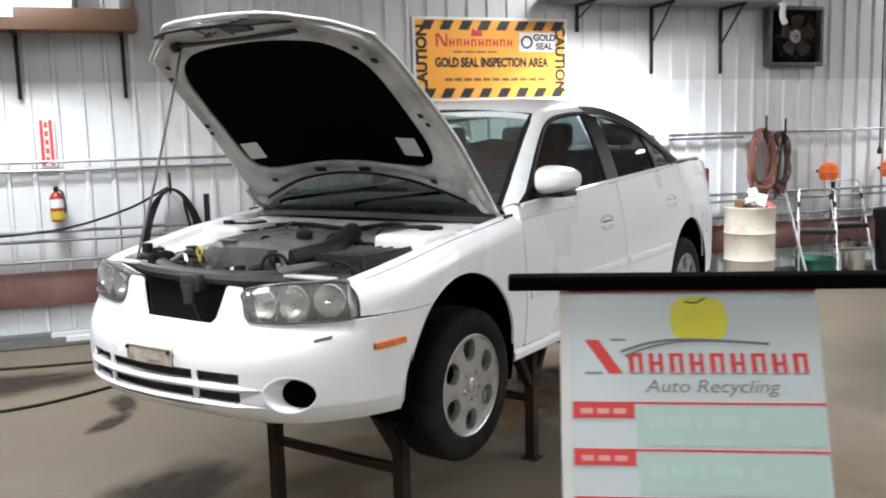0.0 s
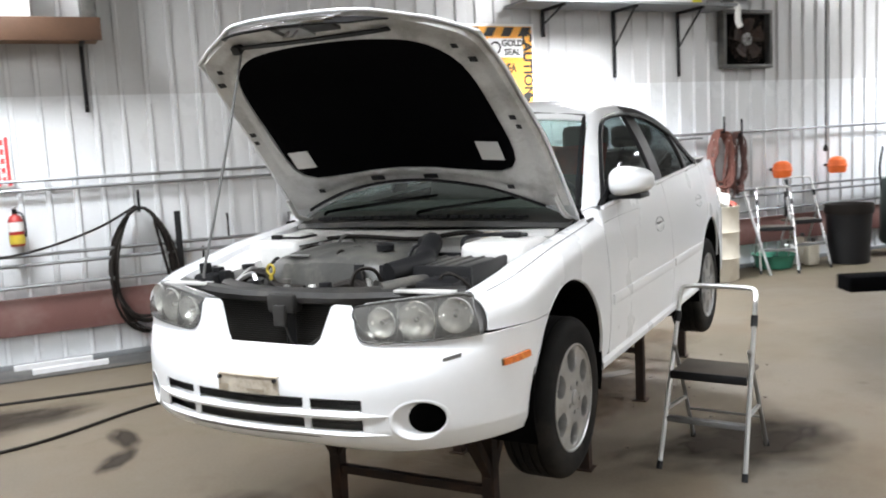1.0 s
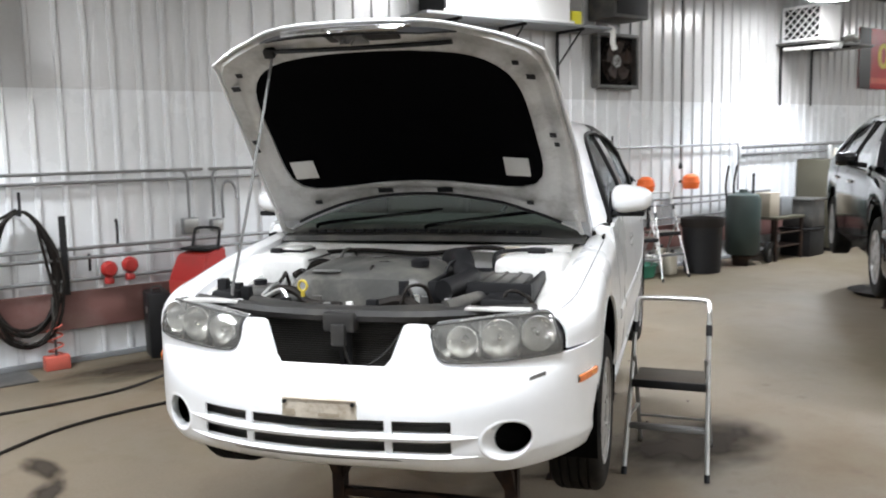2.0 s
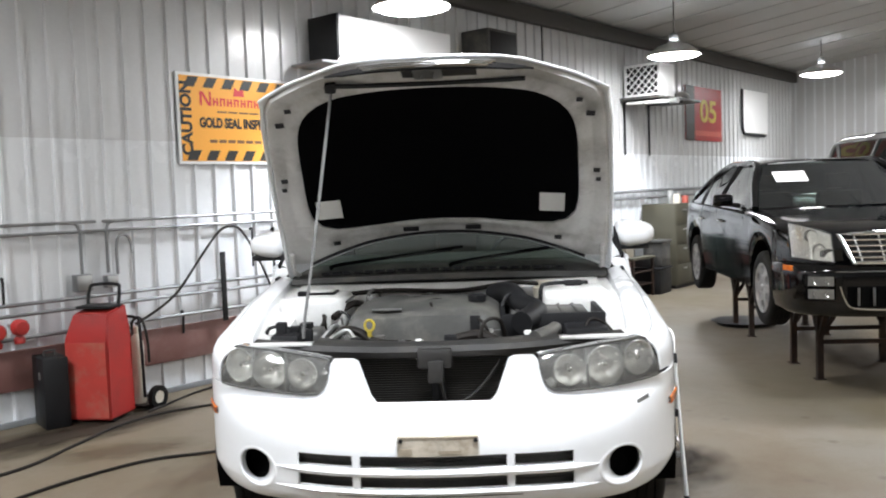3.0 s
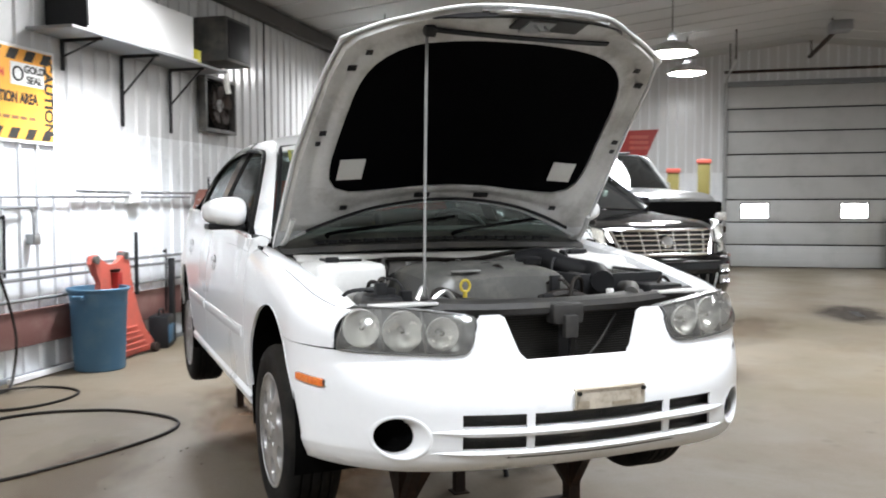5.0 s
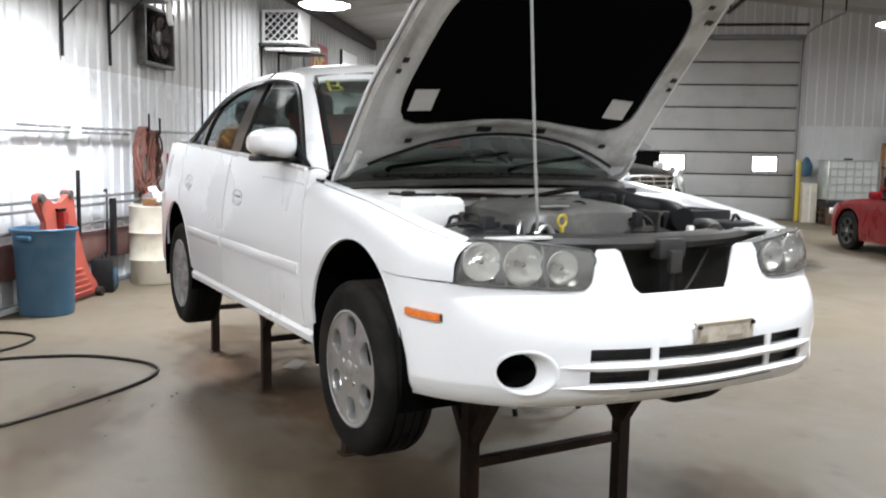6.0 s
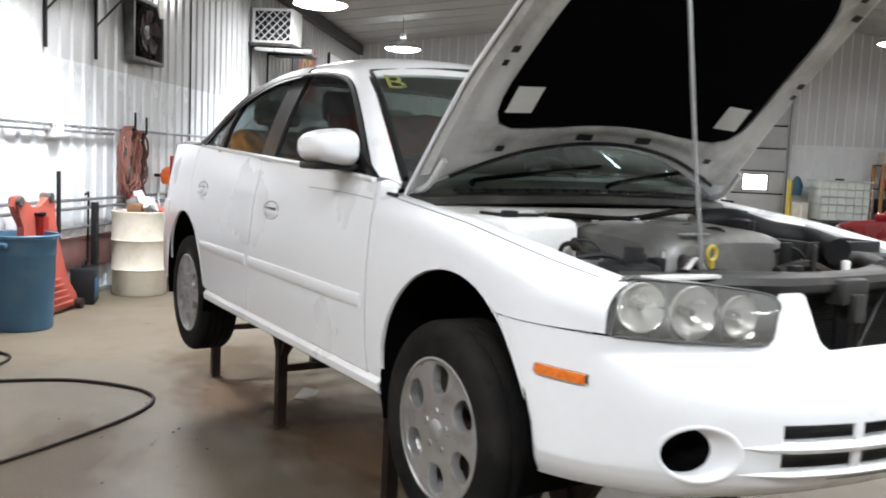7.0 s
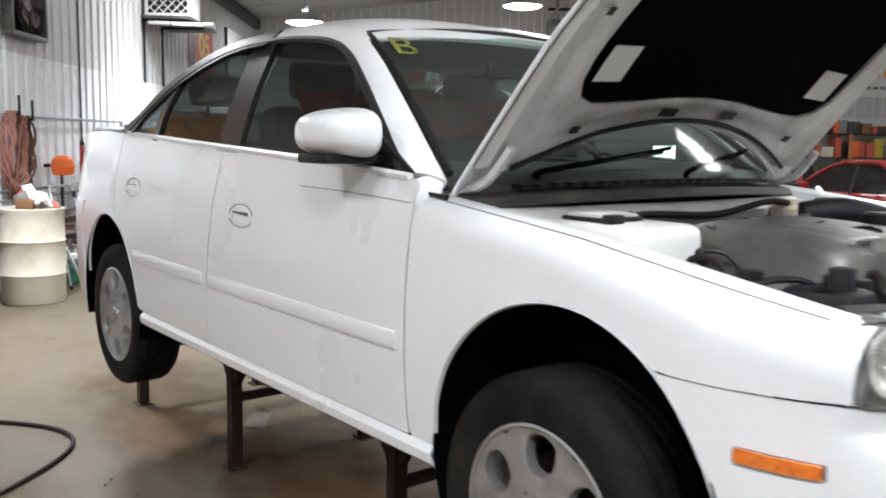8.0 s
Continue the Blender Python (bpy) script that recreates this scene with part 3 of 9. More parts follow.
def end_sheets(y1, y0):
    """Sheets on the end wall from y1 down to y0, the last one cut to fit."""
    while y1 - y0 > 0.05:
        w = min(SHEET_W, y1 - y0)
        low = me if w == SHEET_W else to_mesh("wall_panel", ribbed(w - 0.002, LAP + 0.02, 0.002), "wall", normals=False)
        left, right = roof_z(y1), roof_z(y1 - w)
        high = to_mesh("wall_panel", ribbed(w - 0.002, left, LAP, (right - left) / w), "wall_high", normals=False)
        for data, d in ((low, 0.004), (high, 0.008)):
            ob = new("wall_panel", data)
            ob.parent = wall_east
            ob.matrix_world = pose(WX1 - d, y1, 0, 0, 0, -90)
        y1 -= w


end_sheets(WY1, DOOR_Y1 + 0.10)
end_sheets(DOOR_Y0 - 0.10, WY0)
y1 = DOOR_Y1 + 0.08
while y1 - DOOR_Y0 > 0.1:
    w = min(SHEET_W, y1 - DOOR_Y0 + 0.08)
    left, right = roof_z(y1), roof_z(y1 - w)
    ob = new("wall_panel", to_mesh("wall_panel", ribbed(w - 0.002, left, DOOR_Z + 0.12, (right - left) / w), "wall_high", normals=False))
    ob.parent = wall_east
    ob.matrix_world = pose(WX1 - 0.008, y1, 0, 0, 0, -90)
    y1 -= w

# vaulted ceiling of metal sheets with low seams
bm = bmesh.new()
for y0, y1 in ((WY1 + 0.1, RIDGE_Y), (RIDGE_Y, WY0 - 0.1)):
    z0, z1 = roof_z(y0), roof_z(y1)
    sheet([[(WX0 - 0.2, y0, z0), (WX1 + 0.2, y0, z0)], [(WX0 - 0.2, y1, z1), (WX1 + 0.2, y1, z1)]], bm=bm)
    for k in range(31):
        x = WX0 + k * SHEET_W
        sheet([[(x - 0.03, y0, z0), (x - 0.015, y0, z0 - 0.018), (x + 0.015, y0, z0 - 0.018), (x + 0.03, y0, z0)],
               [(x - 0.03, y1, z1), (x - 0.015, y1, z1 - 0.018), (x + 0.015, y1, z1 - 0.018), (x + 0.03, y1, z1)]], bm=bm)
for y0 in (WY1 + 0.1,):
    sheet([[(WX0 - 0.2, y0, EAVE + 0.2), (WX1 + 0.2, y0, EAVE + 0.2)], [(WX0 - 0.2, RIDGE_Y, RIDGE_Z + 0.2), (WX1 + 0.2, RIDGE_Y, RIDGE_Z + 0.2)], [(WX0 - 0.2, WY0 - 0.1, EAVE + 0.2), (WX1 + 0.2, WY0 - 0.1, EAVE + 0.2)]], bm=bm)
solo("ceiling", bm, "ceiling", "vaulted ceiling of white metal sheets", "ceiling", kind="structure")

solo("trim", box(WX0, WX1, WY1 - 0.16, WY1 - 0.03, 4.24, 4.47, 0.01), "dark_trim", "dark band along the top of the wall", "beam", kind="structure")
solo("baseboard", box(WX0, WX1, WY1 - 0.075, WY1 - 0.028, 0.30, 0.63, 0.006), "skirt", "red-brown splash board along the metal wall", "board", kind="structure")
solo("baseboard", box(WX0, WX1, WY1 - 0.06, WY1 - 0.028, 0.0, 0.05, 0.004), "grey_enamel", "grey metal sill strip at the wall's foot", "strip", kind="structure")

# ---------- garage door ----------
door_1 = thing("door_1", "closed white sectional garage door with two small windows", "garage door", pose(WX1 - 0.02, 0, 0), kind="structure")
rows_n = 8
part("seal", box(0.055, 0.075, DOOR_Y0, DOOR_Y1, 0, DOOR_Z), "plastic_black", door_1, "dark gaps between the door sections")
ph = DOOR_Z / rows_n
for k in range(rows_n):
    z0, z1 = k * ph + 0.019, (k + 1) * ph - 0.019
    holes = []
    bm = bmesh.new()
    ys = [DOOR_Y0 + 0.005, DOOR_Y1 - 0.005]
    if k == 2:
        cuts = [(-5.55, -4.97), (-3.27, -2.65)]
        edges = [DOOR_Y0 + 0.005, *cuts[0], *cuts[1], DOOR_Y1 - 0.005]
        for a, b in ((0, 1), (2, 3), (4, 5)):
            box(0, 0.05, edges[a], edges[b], z0, z1, 0.004, bm=bm)
        for a, b in cuts:
            box(0, 0.05, a, b, z0, z0 + 0.09, 0, bm=bm)
            box(0, 0.05, a, b, z1 - 0.09, z1, 0, bm=bm)
    else:
        box(0, 0.05, *ys, z0, z1, 0.012, bm=bm)
        for r in range(1, 3):
            zz = z0 + (z1 - z0) * r / 3
            box(-0.004, 0.002, ys[0] + 0.05, ys[1] - 0.05, zz - 0.008, zz + 0.008, 0, bm=bm)
    panel = part("door_panel", bm, "door", door_1)
    if k == 2:
        for a, b in cuts:
            part("window_pane", box(0.02, 0.03, a, b, z0 + 0.09, z1 - 0.09), "daylight", panel, "bright daylit window pane")
            bm = bmesh.new()
            for q in (a - 0.03, b):
                box(-0.012, 0.0, q, q + 0.03, z0 + 0.06, z1 - 0.06, 0.002, bm=bm)
            for q in (z0 + 0.06, z1 - 0.09):
                box(-0.012, 0.0, a, b, q, q + 0.03, 0.002, bm=bm)
            part("window_frame", bm, "plastic_dark", panel)
for y in (DOOR_Y0 - 0.09, DOOR_Y1 + 0.02):
    part("jamb", box(-0.06, 0.05, y, y + 0.07, 0, DOOR_Z + 0.1, 0.004), "grey_enamel", door_1, "dark grey door jamb")
    part("track", tube([(-0.1, y + 0.035, 0.1), (-0.1, y + 0.035, 4.0), (-0.25, y + 0.035, 4.5), (-0.7, y + 0.035, 4.66), (-3.2, y + 0.035, 4.68)], 0.025, seg=6), "steel", door_1, "steel door track")
    for x in (-1.4, -3.1):
        part("track_hanger", rod((x, y + 0.035, 4.67), (x, y + 0.035, roof_z(y) - 0.002), 0.015, square=True), "steel_dark", door_1)
part("header", box(-0.07, 0.05, DOOR_Y0 - 0.02, DOOR_Y1 + 0.02, DOOR_Z + 0.004, DOOR_Z + 0.11, 0.004), "grey_enamel", door_1, "dark grey header over the door")
part("spring_bar", rod((-0.2, DOOR_Y0 - 0.1, 4.85), (-0.2, DOOR_Y1 + 0.1, 4.85), 0.035), "steel_dark", door_1, "dark torsion spring bar")
part("opener_rail", box(-3.6, -0.15, -4.18, -4.1, 5.12, 5.18, 0.004), "steel_dark", door_1, "dark opener rail")
part("opener_motor", box(-4.1, -3.6, -4.35, -3.95, 5.05, 5.25, 0.02), "grey_enamel", door_1, "grey opener motor")
for x in (-0.4, -3.0):
    part("rail_hanger", box(x, x + 0.03, -4.16, -4.13, 5.18, roof_z(-4.15) - 0.02), "steel_dark", door_1)


# ---------- hanging lamps ----------
def low_bay(x, y, z, share, beam, first=[]):
    # the added, unseen lamps get the same body and label
    label, group = "round hanging low-bay lamp with a glowing white face", "hanging workshop lamps"
    m = pose(x, y, z)
    if first:
        ob = copy_thing(first[0], m)
    else:
        ob = thing("hanging_lamp", label, "lamp", m, group)
        part("shade", lathe([(0.405, -0.004), (0.395, 0.02), (0.35, 0.08), (0.25, 0.15), (0.11, 0.19), (0.09, 0.22)], 28, cap=False), "alloy", ob, "spun aluminium shade")
        part("diffuser", lathe([(0.0, -0.055), (0.2, -0.045), (0.34, -0.018), (0.39, 0.012)], 28, cap=False), "bulb", ob, "glowing white diffuser")
        part("ballast", lathe([(0.065, 0.205), (0.07, 0.22), (0.07, 0.32), (0.04, 0.35)], 16), "grey_enamel", ob, "grey ballast housing")
        first.append(ob)
    part("hanger", rod((0, 0, 0.35), (0, 0, roof_z(y) - z - 0.002), 0.009, seg=6), "steel_dark", ob)
    data = bpy.data.lights.new("lamp_light", "SPOT")
    data.energy, data.spot_size, data.spot_blend, data.shadow_soft_size = LAMP_WATTS * share, radians(beam), 0.4 if y > 2 else 0.5, 0.32
    data.color = (0.90, 0.965, 1.06)
    light = new("lamp_light", data)
    light.matrix_world = pose(x, y, z - 0.1)
    return ob


for spot in LAMP_SPOTS:
    low_bay(*spot)


# ---------- the white sedan on its stands ----------
CAR_TURN = 37.2 - 90
BASE = 0.50
CAR_M = pose(0, 0, BASE, 0, 0, CAR_TURN)
DOWN = (0, 0, -BASE)
doors = {}
ARCHES = ((-0.050, 0.866, 0.375), (2.62, 0.86, 0.36))


def plan_y(x):
    """The bumper's outline from above: y for a given distance from the middle."""
    full = -0.35 - 0.56 * max(0.0, 1 - (min(abs(x), 0.845) / 0.845) ** 2.2) ** 0.562
    # the driver's corner of the loose bumper stands a little forward
    u = max(0.0, min(1.0, (x - 0.15) / 0.45))
    return full - 0.048 * u * u * (3 - 2 * u) * max(0.0, 1 - (abs(x) / 0.845) ** 8)


def plan_x(y):
    if y >= -0.35:
        return lerp_table([(-0.35, 0.845), (0.5, 0.852), (1.5, 0.857), (2.6, 0.852), (3.1, 0.82), (3.35, 0.76), (3.5, 0.66)], y)
    return 0.845 * max(0.0, 1 - min(1.0, (-0.35 - y) / 0.56) ** (1 / 0.562)) ** (1 / 2.2)


def side_x(y, z):
    return plan_x(y) + lerp_table([(0.78, -0.045), (0.83, -0.020), (0.95, -0.006), (1.06, 0.0), (1.2, -0.002), (1.32, -0.012), (1.42, -0.028), (1.50, -0.046), (1.56, -0.062)], z)


def arch_z(y):
    for c, cz, r in ARCHES:
        if abs(y - c) < r:
            return cz + math.sqrt(r * r - (y - c) ** 2)
    return 0.0


BELT = [(0.40, 1.455), (0.9, 1.487), (1.46, 1.512), (2.0, 1.537), (2.4, 1.556), (2.8, 1.575), (3.3, 1.565), (3.5, 1.545)]
HOOD_X = [(-0.60, 0.665), (-0.45, 0.70), (-0.05, 0.735), (0.42, 0.75)]
HOOD_Z = [(-0.60, 1.272), (-0.45, 1.303), (-0.05, 1.372), (0.42, 1.425)]


def columns(y0, y1, n, extra=()):
    """Places along the car, closer together at the wheel arches' ends."""
    ys = set(span(y0, y1, n))
    for c, _, r in ARCHES:
        for k in range(25):
            y = c - r * math.cos(math.pi * k / 24)
            if y0 < y < y1:
                ys.add(y)
    ys |= {y for y in extra if y0 < y < y1}
    out = []
    for y in sorted(ys):
        if not out or y - out[-1] > 0.007:
            out.append(y)
    return out


def side_panel(y0, y1, n, side, low=0.80, lean0=0.0, lean1=0.0):
    """A door or quarter panel from the sill to the window line; lean: how far its ends slant back at the foot."""
    rows = []
    for y in columns(y0, y1, n):
        top = lerp_table(BELT, y)
        bottom = max(low, arch_z(y))
        col = []
        for k in range(11):
            z = bottom + (top - bottom) * k / 10
            u = (y - y0) / (y1 - y0)
            yy = y + ((1 - u) * lean0 + u * lean1) * (top - z) / 0.6
            col.append((side * side_x(yy, z), yy, z))
        rows.append(col)
    return sheet(rows, thick=0.012)


def arch_lip(c, cz, r, side, a0, a1):
    bm = bmesh.new()
    rows = []
    for k in range(33):
        a = radians(a0 + (a1 - a0) * k / 32)
        y, z = c + r * math.cos(a), cz + r * math.sin(a)
        x = side_x(y, z)
        rows.append([(side * (x + 0.002), y, z), (side * (x - 0.005), y + 0.003 * math.cos(a + math.pi), z + 0.003 * math.sin(a + math.pi)), (side * (x - 0.008), y, z)])
    return sheet(rows, bm=bm, thick=0.003)


def wheel(parent, x, y, z, side, grow=1.0, rim="alloy", first={}):
    w = new("wheel")
    w.empty_display_size = 0.1
    w.parent = parent
    w.matrix_local = pose(x, y, z - BASE, 0, 90 * side, 0) @ Matrix.Diagonal((grow, grow, 1, 1))
    if not first:
        # tyre with grooves round the tread
        prof = [(0.195, -0.085), (0.215, -0.095), (0.265, -0.100), (0.290, -0.092), (0.302, -0.080)]
        for g in (-0.05, -0.017, 0.017, 0.05):
            prof += [(0.309, g - 0.013), (0.309, g - 0.005), (0.301, g - 0.004), (0.301, g + 0.004), (0.309, g + 0.005)]
        prof += [(0.309, 0.064), (0.302, 0.080), (0.290, 0.092), (0.265, 0.100), (0.215, 0.095), (0.203, 0.090)]
        first["tyre"] = to_mesh("tyre", lathe(prof, 56, cap=False), "rubber")
        # wheel cover: barrel and lip, then six sectors, each with a rounded opening
        bm = lathe([(0.178, -0.08), (0.172, 0.0), (0.180, 0.05), (0.196, 0.082), (0.206, 0.088), (0.207, 0.094), (0.201, 0.096), (0.196, 0.092)], 60, cap=False)
        face = lambda r: 0.092 - 0.010 * ((r - 0.06) / 0.136) ** 2 + 0.008 * max(0.0, (r - 0.17) / 0.026) if r > 0.06 else 0.092
        r0, r1, half = 0.06, 0.196, math.pi / 6
        for s in range(6):
            rings = []
            for step in range(7):
                ring = []
                for k in range(48):
                    phi = 2 * math.pi * (k + 0.5) / 48
                    c, d = math.cos(phi), math.sin(phi)
                    grip = max(abs(c), abs(d)) ** 0.22
                    hr = 0.143 + 0.042 * d / grip
                    ha = (0.041 - 0.008 * (0.143 - hr) / 0.042) * c / grip / hr
                    big = max(abs(c), abs(d))
                    br, ba = (r1 + r0) / 2 + (r1 - r0) / 2 * d / big, half * c / big
                    if step < 3:
                        g = (1.0, 1.0, 1.04)[step]
                        rr, aa, z = 0.143 + (hr - 0.143) * g, ha * g, face(hr) - (0.030, 0.006, 0.0015)[step]
                    else:
                        u = (0.0, 0.0, 0.0, 0.12, 0.4, 0.7, 1.0)[step]
                        rr, aa = 0.143 + (hr - 0.143) * 1.1, ha * 1.1
                        rr, aa = rr + (br - rr) * u, aa + (ba - aa) * u
                        z = face(rr)
                    aa += s * math.pi / 3
                    ring.append((rr * math.cos(aa), rr * math.sin(aa), z))
                rings.append(ring + ring[:1])
            sheet(rings, bm=bm)
        lathe([(0.0, 0.092), (0.03, 0.092), (0.0605, 0.0918)], 60, bm=bm, cap=False)
        first["rim"] = to_mesh("rim", bm, "alloy")
        first["hub"] = to_mesh("hub_cap", lathe([(0.0, 0.103), (0.022, 0.102), (0.030, 0.097), (0.033, 0.085)], 20, cap=False), "alloy")
        first["nut"] = to_mesh("wheel_nut", rod((0, 0, 0.07), (0, 0, 0.097), 0.009, seg=6), "steel")
        first["disc"] = to_mesh("brake_disc", lathe([(0.05, -0.02), (0.13, -0.02), (0.13, 0.004), (0.06, 0.004), (0.06, 0.05), (0.0, 0.05)], 28), "steel_dark")
    if rim not in first:
        first[rim] = first["rim"].copy()
        first[rim].materials[0] = M[rim]
    for name in ("tyre", "rim", "brake_disc"):
        p = new(name, first[{"brake_disc": "disc", "rim": rim}.get(name, name)])
        p.parent = w
    p = new("hub_cap", first["hub"])
    p.parent = w
    for k in range(5):
        p = new("wheel_nut", first["nut"])
        p.parent = w
        p.matrix_local = pose(0.056 * math.cos(2 * math.pi * k / 5), 0.056 * math.sin(2 * math.pi * k / 5), 0)
    return w


car = thing("sedan", "white four-door sedan with raised hood, parked on steel stands", "car", CAR_M)


def cp(name, bm, material, parent=None, label=""):
    return part(name, bm, material, parent or car, label, shift=DOWN)


# underbody, and an added dark inner shell that puts shade in the gaps between panels
bm = box(-0.66, 0.66, 0.30, 3.25, 0.80, 0.86, 0.02)
box(-0.40, 0.40, -0.62, 0.32, 0.80, 0.90, 0.02, bm=bm)
box(-0.60, 0.60, 3.2, 3.42, 0.9, 1.3, 0.03, bm=bm)
tube([(0.1, -0.3, 0.84), (0.12, 0.5, 0.815), (0.1, 1.6, 0.815), (0.25, 2.4, 0.83), (0.4, 3.3, 0.86)], 0.03, bm=bm)
cp("underbody", bm, "steel_dark", label="rusty dark underbody")
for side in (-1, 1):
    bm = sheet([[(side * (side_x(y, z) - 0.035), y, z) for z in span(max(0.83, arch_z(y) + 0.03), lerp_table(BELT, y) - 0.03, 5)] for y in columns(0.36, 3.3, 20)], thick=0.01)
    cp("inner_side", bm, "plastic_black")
    cp("sill", sheet([[(side * (0.838 + dx), y, z) for dx, z in ((-0.06, 0.792), (-0.012, 0.790), (0.0, 0.80), (0.004, 0.825), (-0.008, 0.842))] for y in span(0.335, 2.25, 8)], thick=0.006), "white_paint", label="white sill under the doors")
    # wheel wells
    for c, cz, r in ARCHES:
        # liners near-black, the shade of the wells in their colour
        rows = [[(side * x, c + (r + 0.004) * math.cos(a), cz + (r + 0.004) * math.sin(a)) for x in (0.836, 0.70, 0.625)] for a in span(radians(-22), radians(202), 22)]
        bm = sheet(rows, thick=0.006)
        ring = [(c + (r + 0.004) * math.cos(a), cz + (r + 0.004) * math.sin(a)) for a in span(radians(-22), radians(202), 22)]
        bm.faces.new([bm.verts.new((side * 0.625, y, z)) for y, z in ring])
        cp("wheel_well", bm, "recess_shade", label="black wheel-well liner with its shade painted in")
    # fender: side, round shoulder and top up to the hood's edge
    rows = []
    for y in columns(-0.585, 0.425, 16):
        top_z, top_x = lerp_table(HOOD_Z, y), lerp_table(HOOD_X, y)
        bottom = max(0.80 if y > 0.2 else 1.160, arch_z(y))
        brk = top_z - 0.085
        col = [(side * side_x(y, bottom + (brk - bottom) * k / 7), y, bottom + (brk - bottom) * k / 7) for k in range(8)]
        xb = side_x(y, brk)
        for k in range(1, 7):
            a = math.pi / 2 * k / 6
            col.append((side * (top_x + (xb - top_x) * math.cos(a) ** 0.9), y, brk + 0.085 * math.sin(a)))
        col.append((side * (top_x - 0.03), y, top_z - 0.012))
        col.append((side * (top_x - 0.035), y, top_z - 0.05))
        rows.append(col)
    fender = cp("fender", sheet(rows, thick=0.006), "white_paint")
    # blend from the fender's rear edge to the pillar's foot and the door's top corner
    top_z, top_x = lerp_table(HOOD_Z, 0.425), lerp_table(HOOD_X, 0.425)
    rows = []
    for k in range(9):
        u = k / 8
        ang = math.pi / 2 * u
        p = Vector((top_x + (side_x(0.425, top_z - 0.085) - top_x) * math.cos(ang) ** 0.9, 0.420, top_z - 0.085 + 0.085 * math.sin(ang)))
        q = Vector(lerp_table([(0.0, 0.829, 0.430, 1.352), (0.25, 0.818, 0.430, 1.420), (0.5, 0.806, 0.452, 1.456), (0.75, 0.772, 0.462, 1.464), (1.0, 0.722, 0.440, 1.462)], u))
        rows.append([((1 - v) * p + v * q + Vector((0, 0, 0.006 * math.sin(math.pi * v)))) * 1.0 for v in span(0, 1, 5)])
    cp("pillar_base", sheet([[(side * c.x, c.y, c.z) for c in row] for row in rows], thick=0.004), "white_paint", label="white corner at the pillar's foot")
    cp("arch_lip", arch_lip(*ARCHES[0], side, 2, 172), "white_paint", fender)
    # doors
    for name, y0, y1, l0, l1, hy, hz in (("front_door", 0.432, 1.497, 0.0, 0.07, 1.308, 1.325), ("rear_door", 1.503, 2.52, 0.07, -0.32, 2.30, 1.365)):
        door = cp(name, side_panel(y0, y1, 12, side, low=0.846, lean0=l0, lean1=l1 if name == "front_door" else 0), "white_paint")
        doors.setdefault(side, door)
        m0, m1 = (y0 + 0.03, y1 - 0.02 + 0.05) if name == "front_door" else (y0 + 0.075, 2.27)
        rows = [[(side * (side_x(y, z) + d), y, z) for z, d in ((1.046, -0.004), (1.049, 0.004), (1.056, 0.007), (1.086, 0.007), (1.093, 0.004), (1.096, -0.004))] for y in span(m0, m1, 10)]
        bm = sheet(rows)
        for row in (rows[0], rows[-1]):
            bm.faces.new([bm.verts.new(p) for p in row])
        cp("moulding", bm, "white_paint", door, "white rubbing strip")
        x = side_x(hy, hz)
        # grey arcs and a dark slot paint the shade of the white handle recess
        arc = [(side * (side_x(hy, hz - 0.018 + 0.036 * math.sin(t)) + 0.0005), hy + 0.080 * math.cos(t), hz - 0.018 + 0.036 * math.sin(t)) for t in span(0.12, math.pi - 0.12, 16)]
        low_arc = [(side * (side_x(hy, hz - 0.026 - 0.028 * math.sin(t)) + 0.0005), hy + 0.078 * math.cos(t), hz - 0.026 - 0.028 * math.sin(t)) for t in span(0.25, math.pi - 0.25, 14)]
        cp("handle_shade_line", tube(arc, 0.0020, smooth=False, seg=5), "grey_enamel", door, "thin pressed outline round the handle, its shade painted grey")
        cp("handle_shade_line", tube(low_arc, 0.0018, smooth=False, seg=5), "grey_enamel", door)
        cp("handle_gap_shade", box(min(side * (x - 0.004), side * (x + 0.0015)), max(side * (x - 0.004), side * (x + 0.0015)), hy - 0.050, hy + 0.060, hz - 0.023, hz - 0.006, 0.001), "plastic_dark", door, "gap over the handle, its shade painted dark")
        bm = box(min(side * (x - 0.004), side * (x + 0.006)), max(side * (x - 0.004), side * (x + 0.006)), hy - 0.066, hy + 0.066, hz - 0.046, hz - 0.019, 0.005, seg=2)
        cp("handle", bm, "white_paint", door, "white pull handle")
    quarter = cp("quarter_panel", side_panel(2.526, 3.46, 14, side), "white_paint")
    cp("arch_lip", arch_lip(*ARCHES[1], side, 10, 172), "white_paint", quarter)
    # pressed line along the door and the fender's shoulder, its shade drawn as grey tubes
    crease = []
    for y in span(-0.53, 0.42, 14):
        top_z, top_x = lerp_table(HOOD_Z, y), lerp_table(HOOD_X, y)
        brk = top_z - 0.085
        a = radians(66)
        crease.append((side * (top_x + (side_x(y, brk) - top_x) * math.cos(a) ** 0.9), y, brk + 0.085 * math.sin(a) - 0.0005))
    cp("crease_shade_line", tube(crease, 0.0022, smooth=False, seg=5), "grey_enamel", fender)
    cp("crease_shade_line", tube([(side * (side_x(y, z) - 0.0002), y, z) for y, z in ((0.440, 1.402), (0.56, 1.408), (0.70, 1.413), (0.84, 1.416), (0.97, 1.417))], 0.0014, seg=5), "grey_enamel", doors[side])

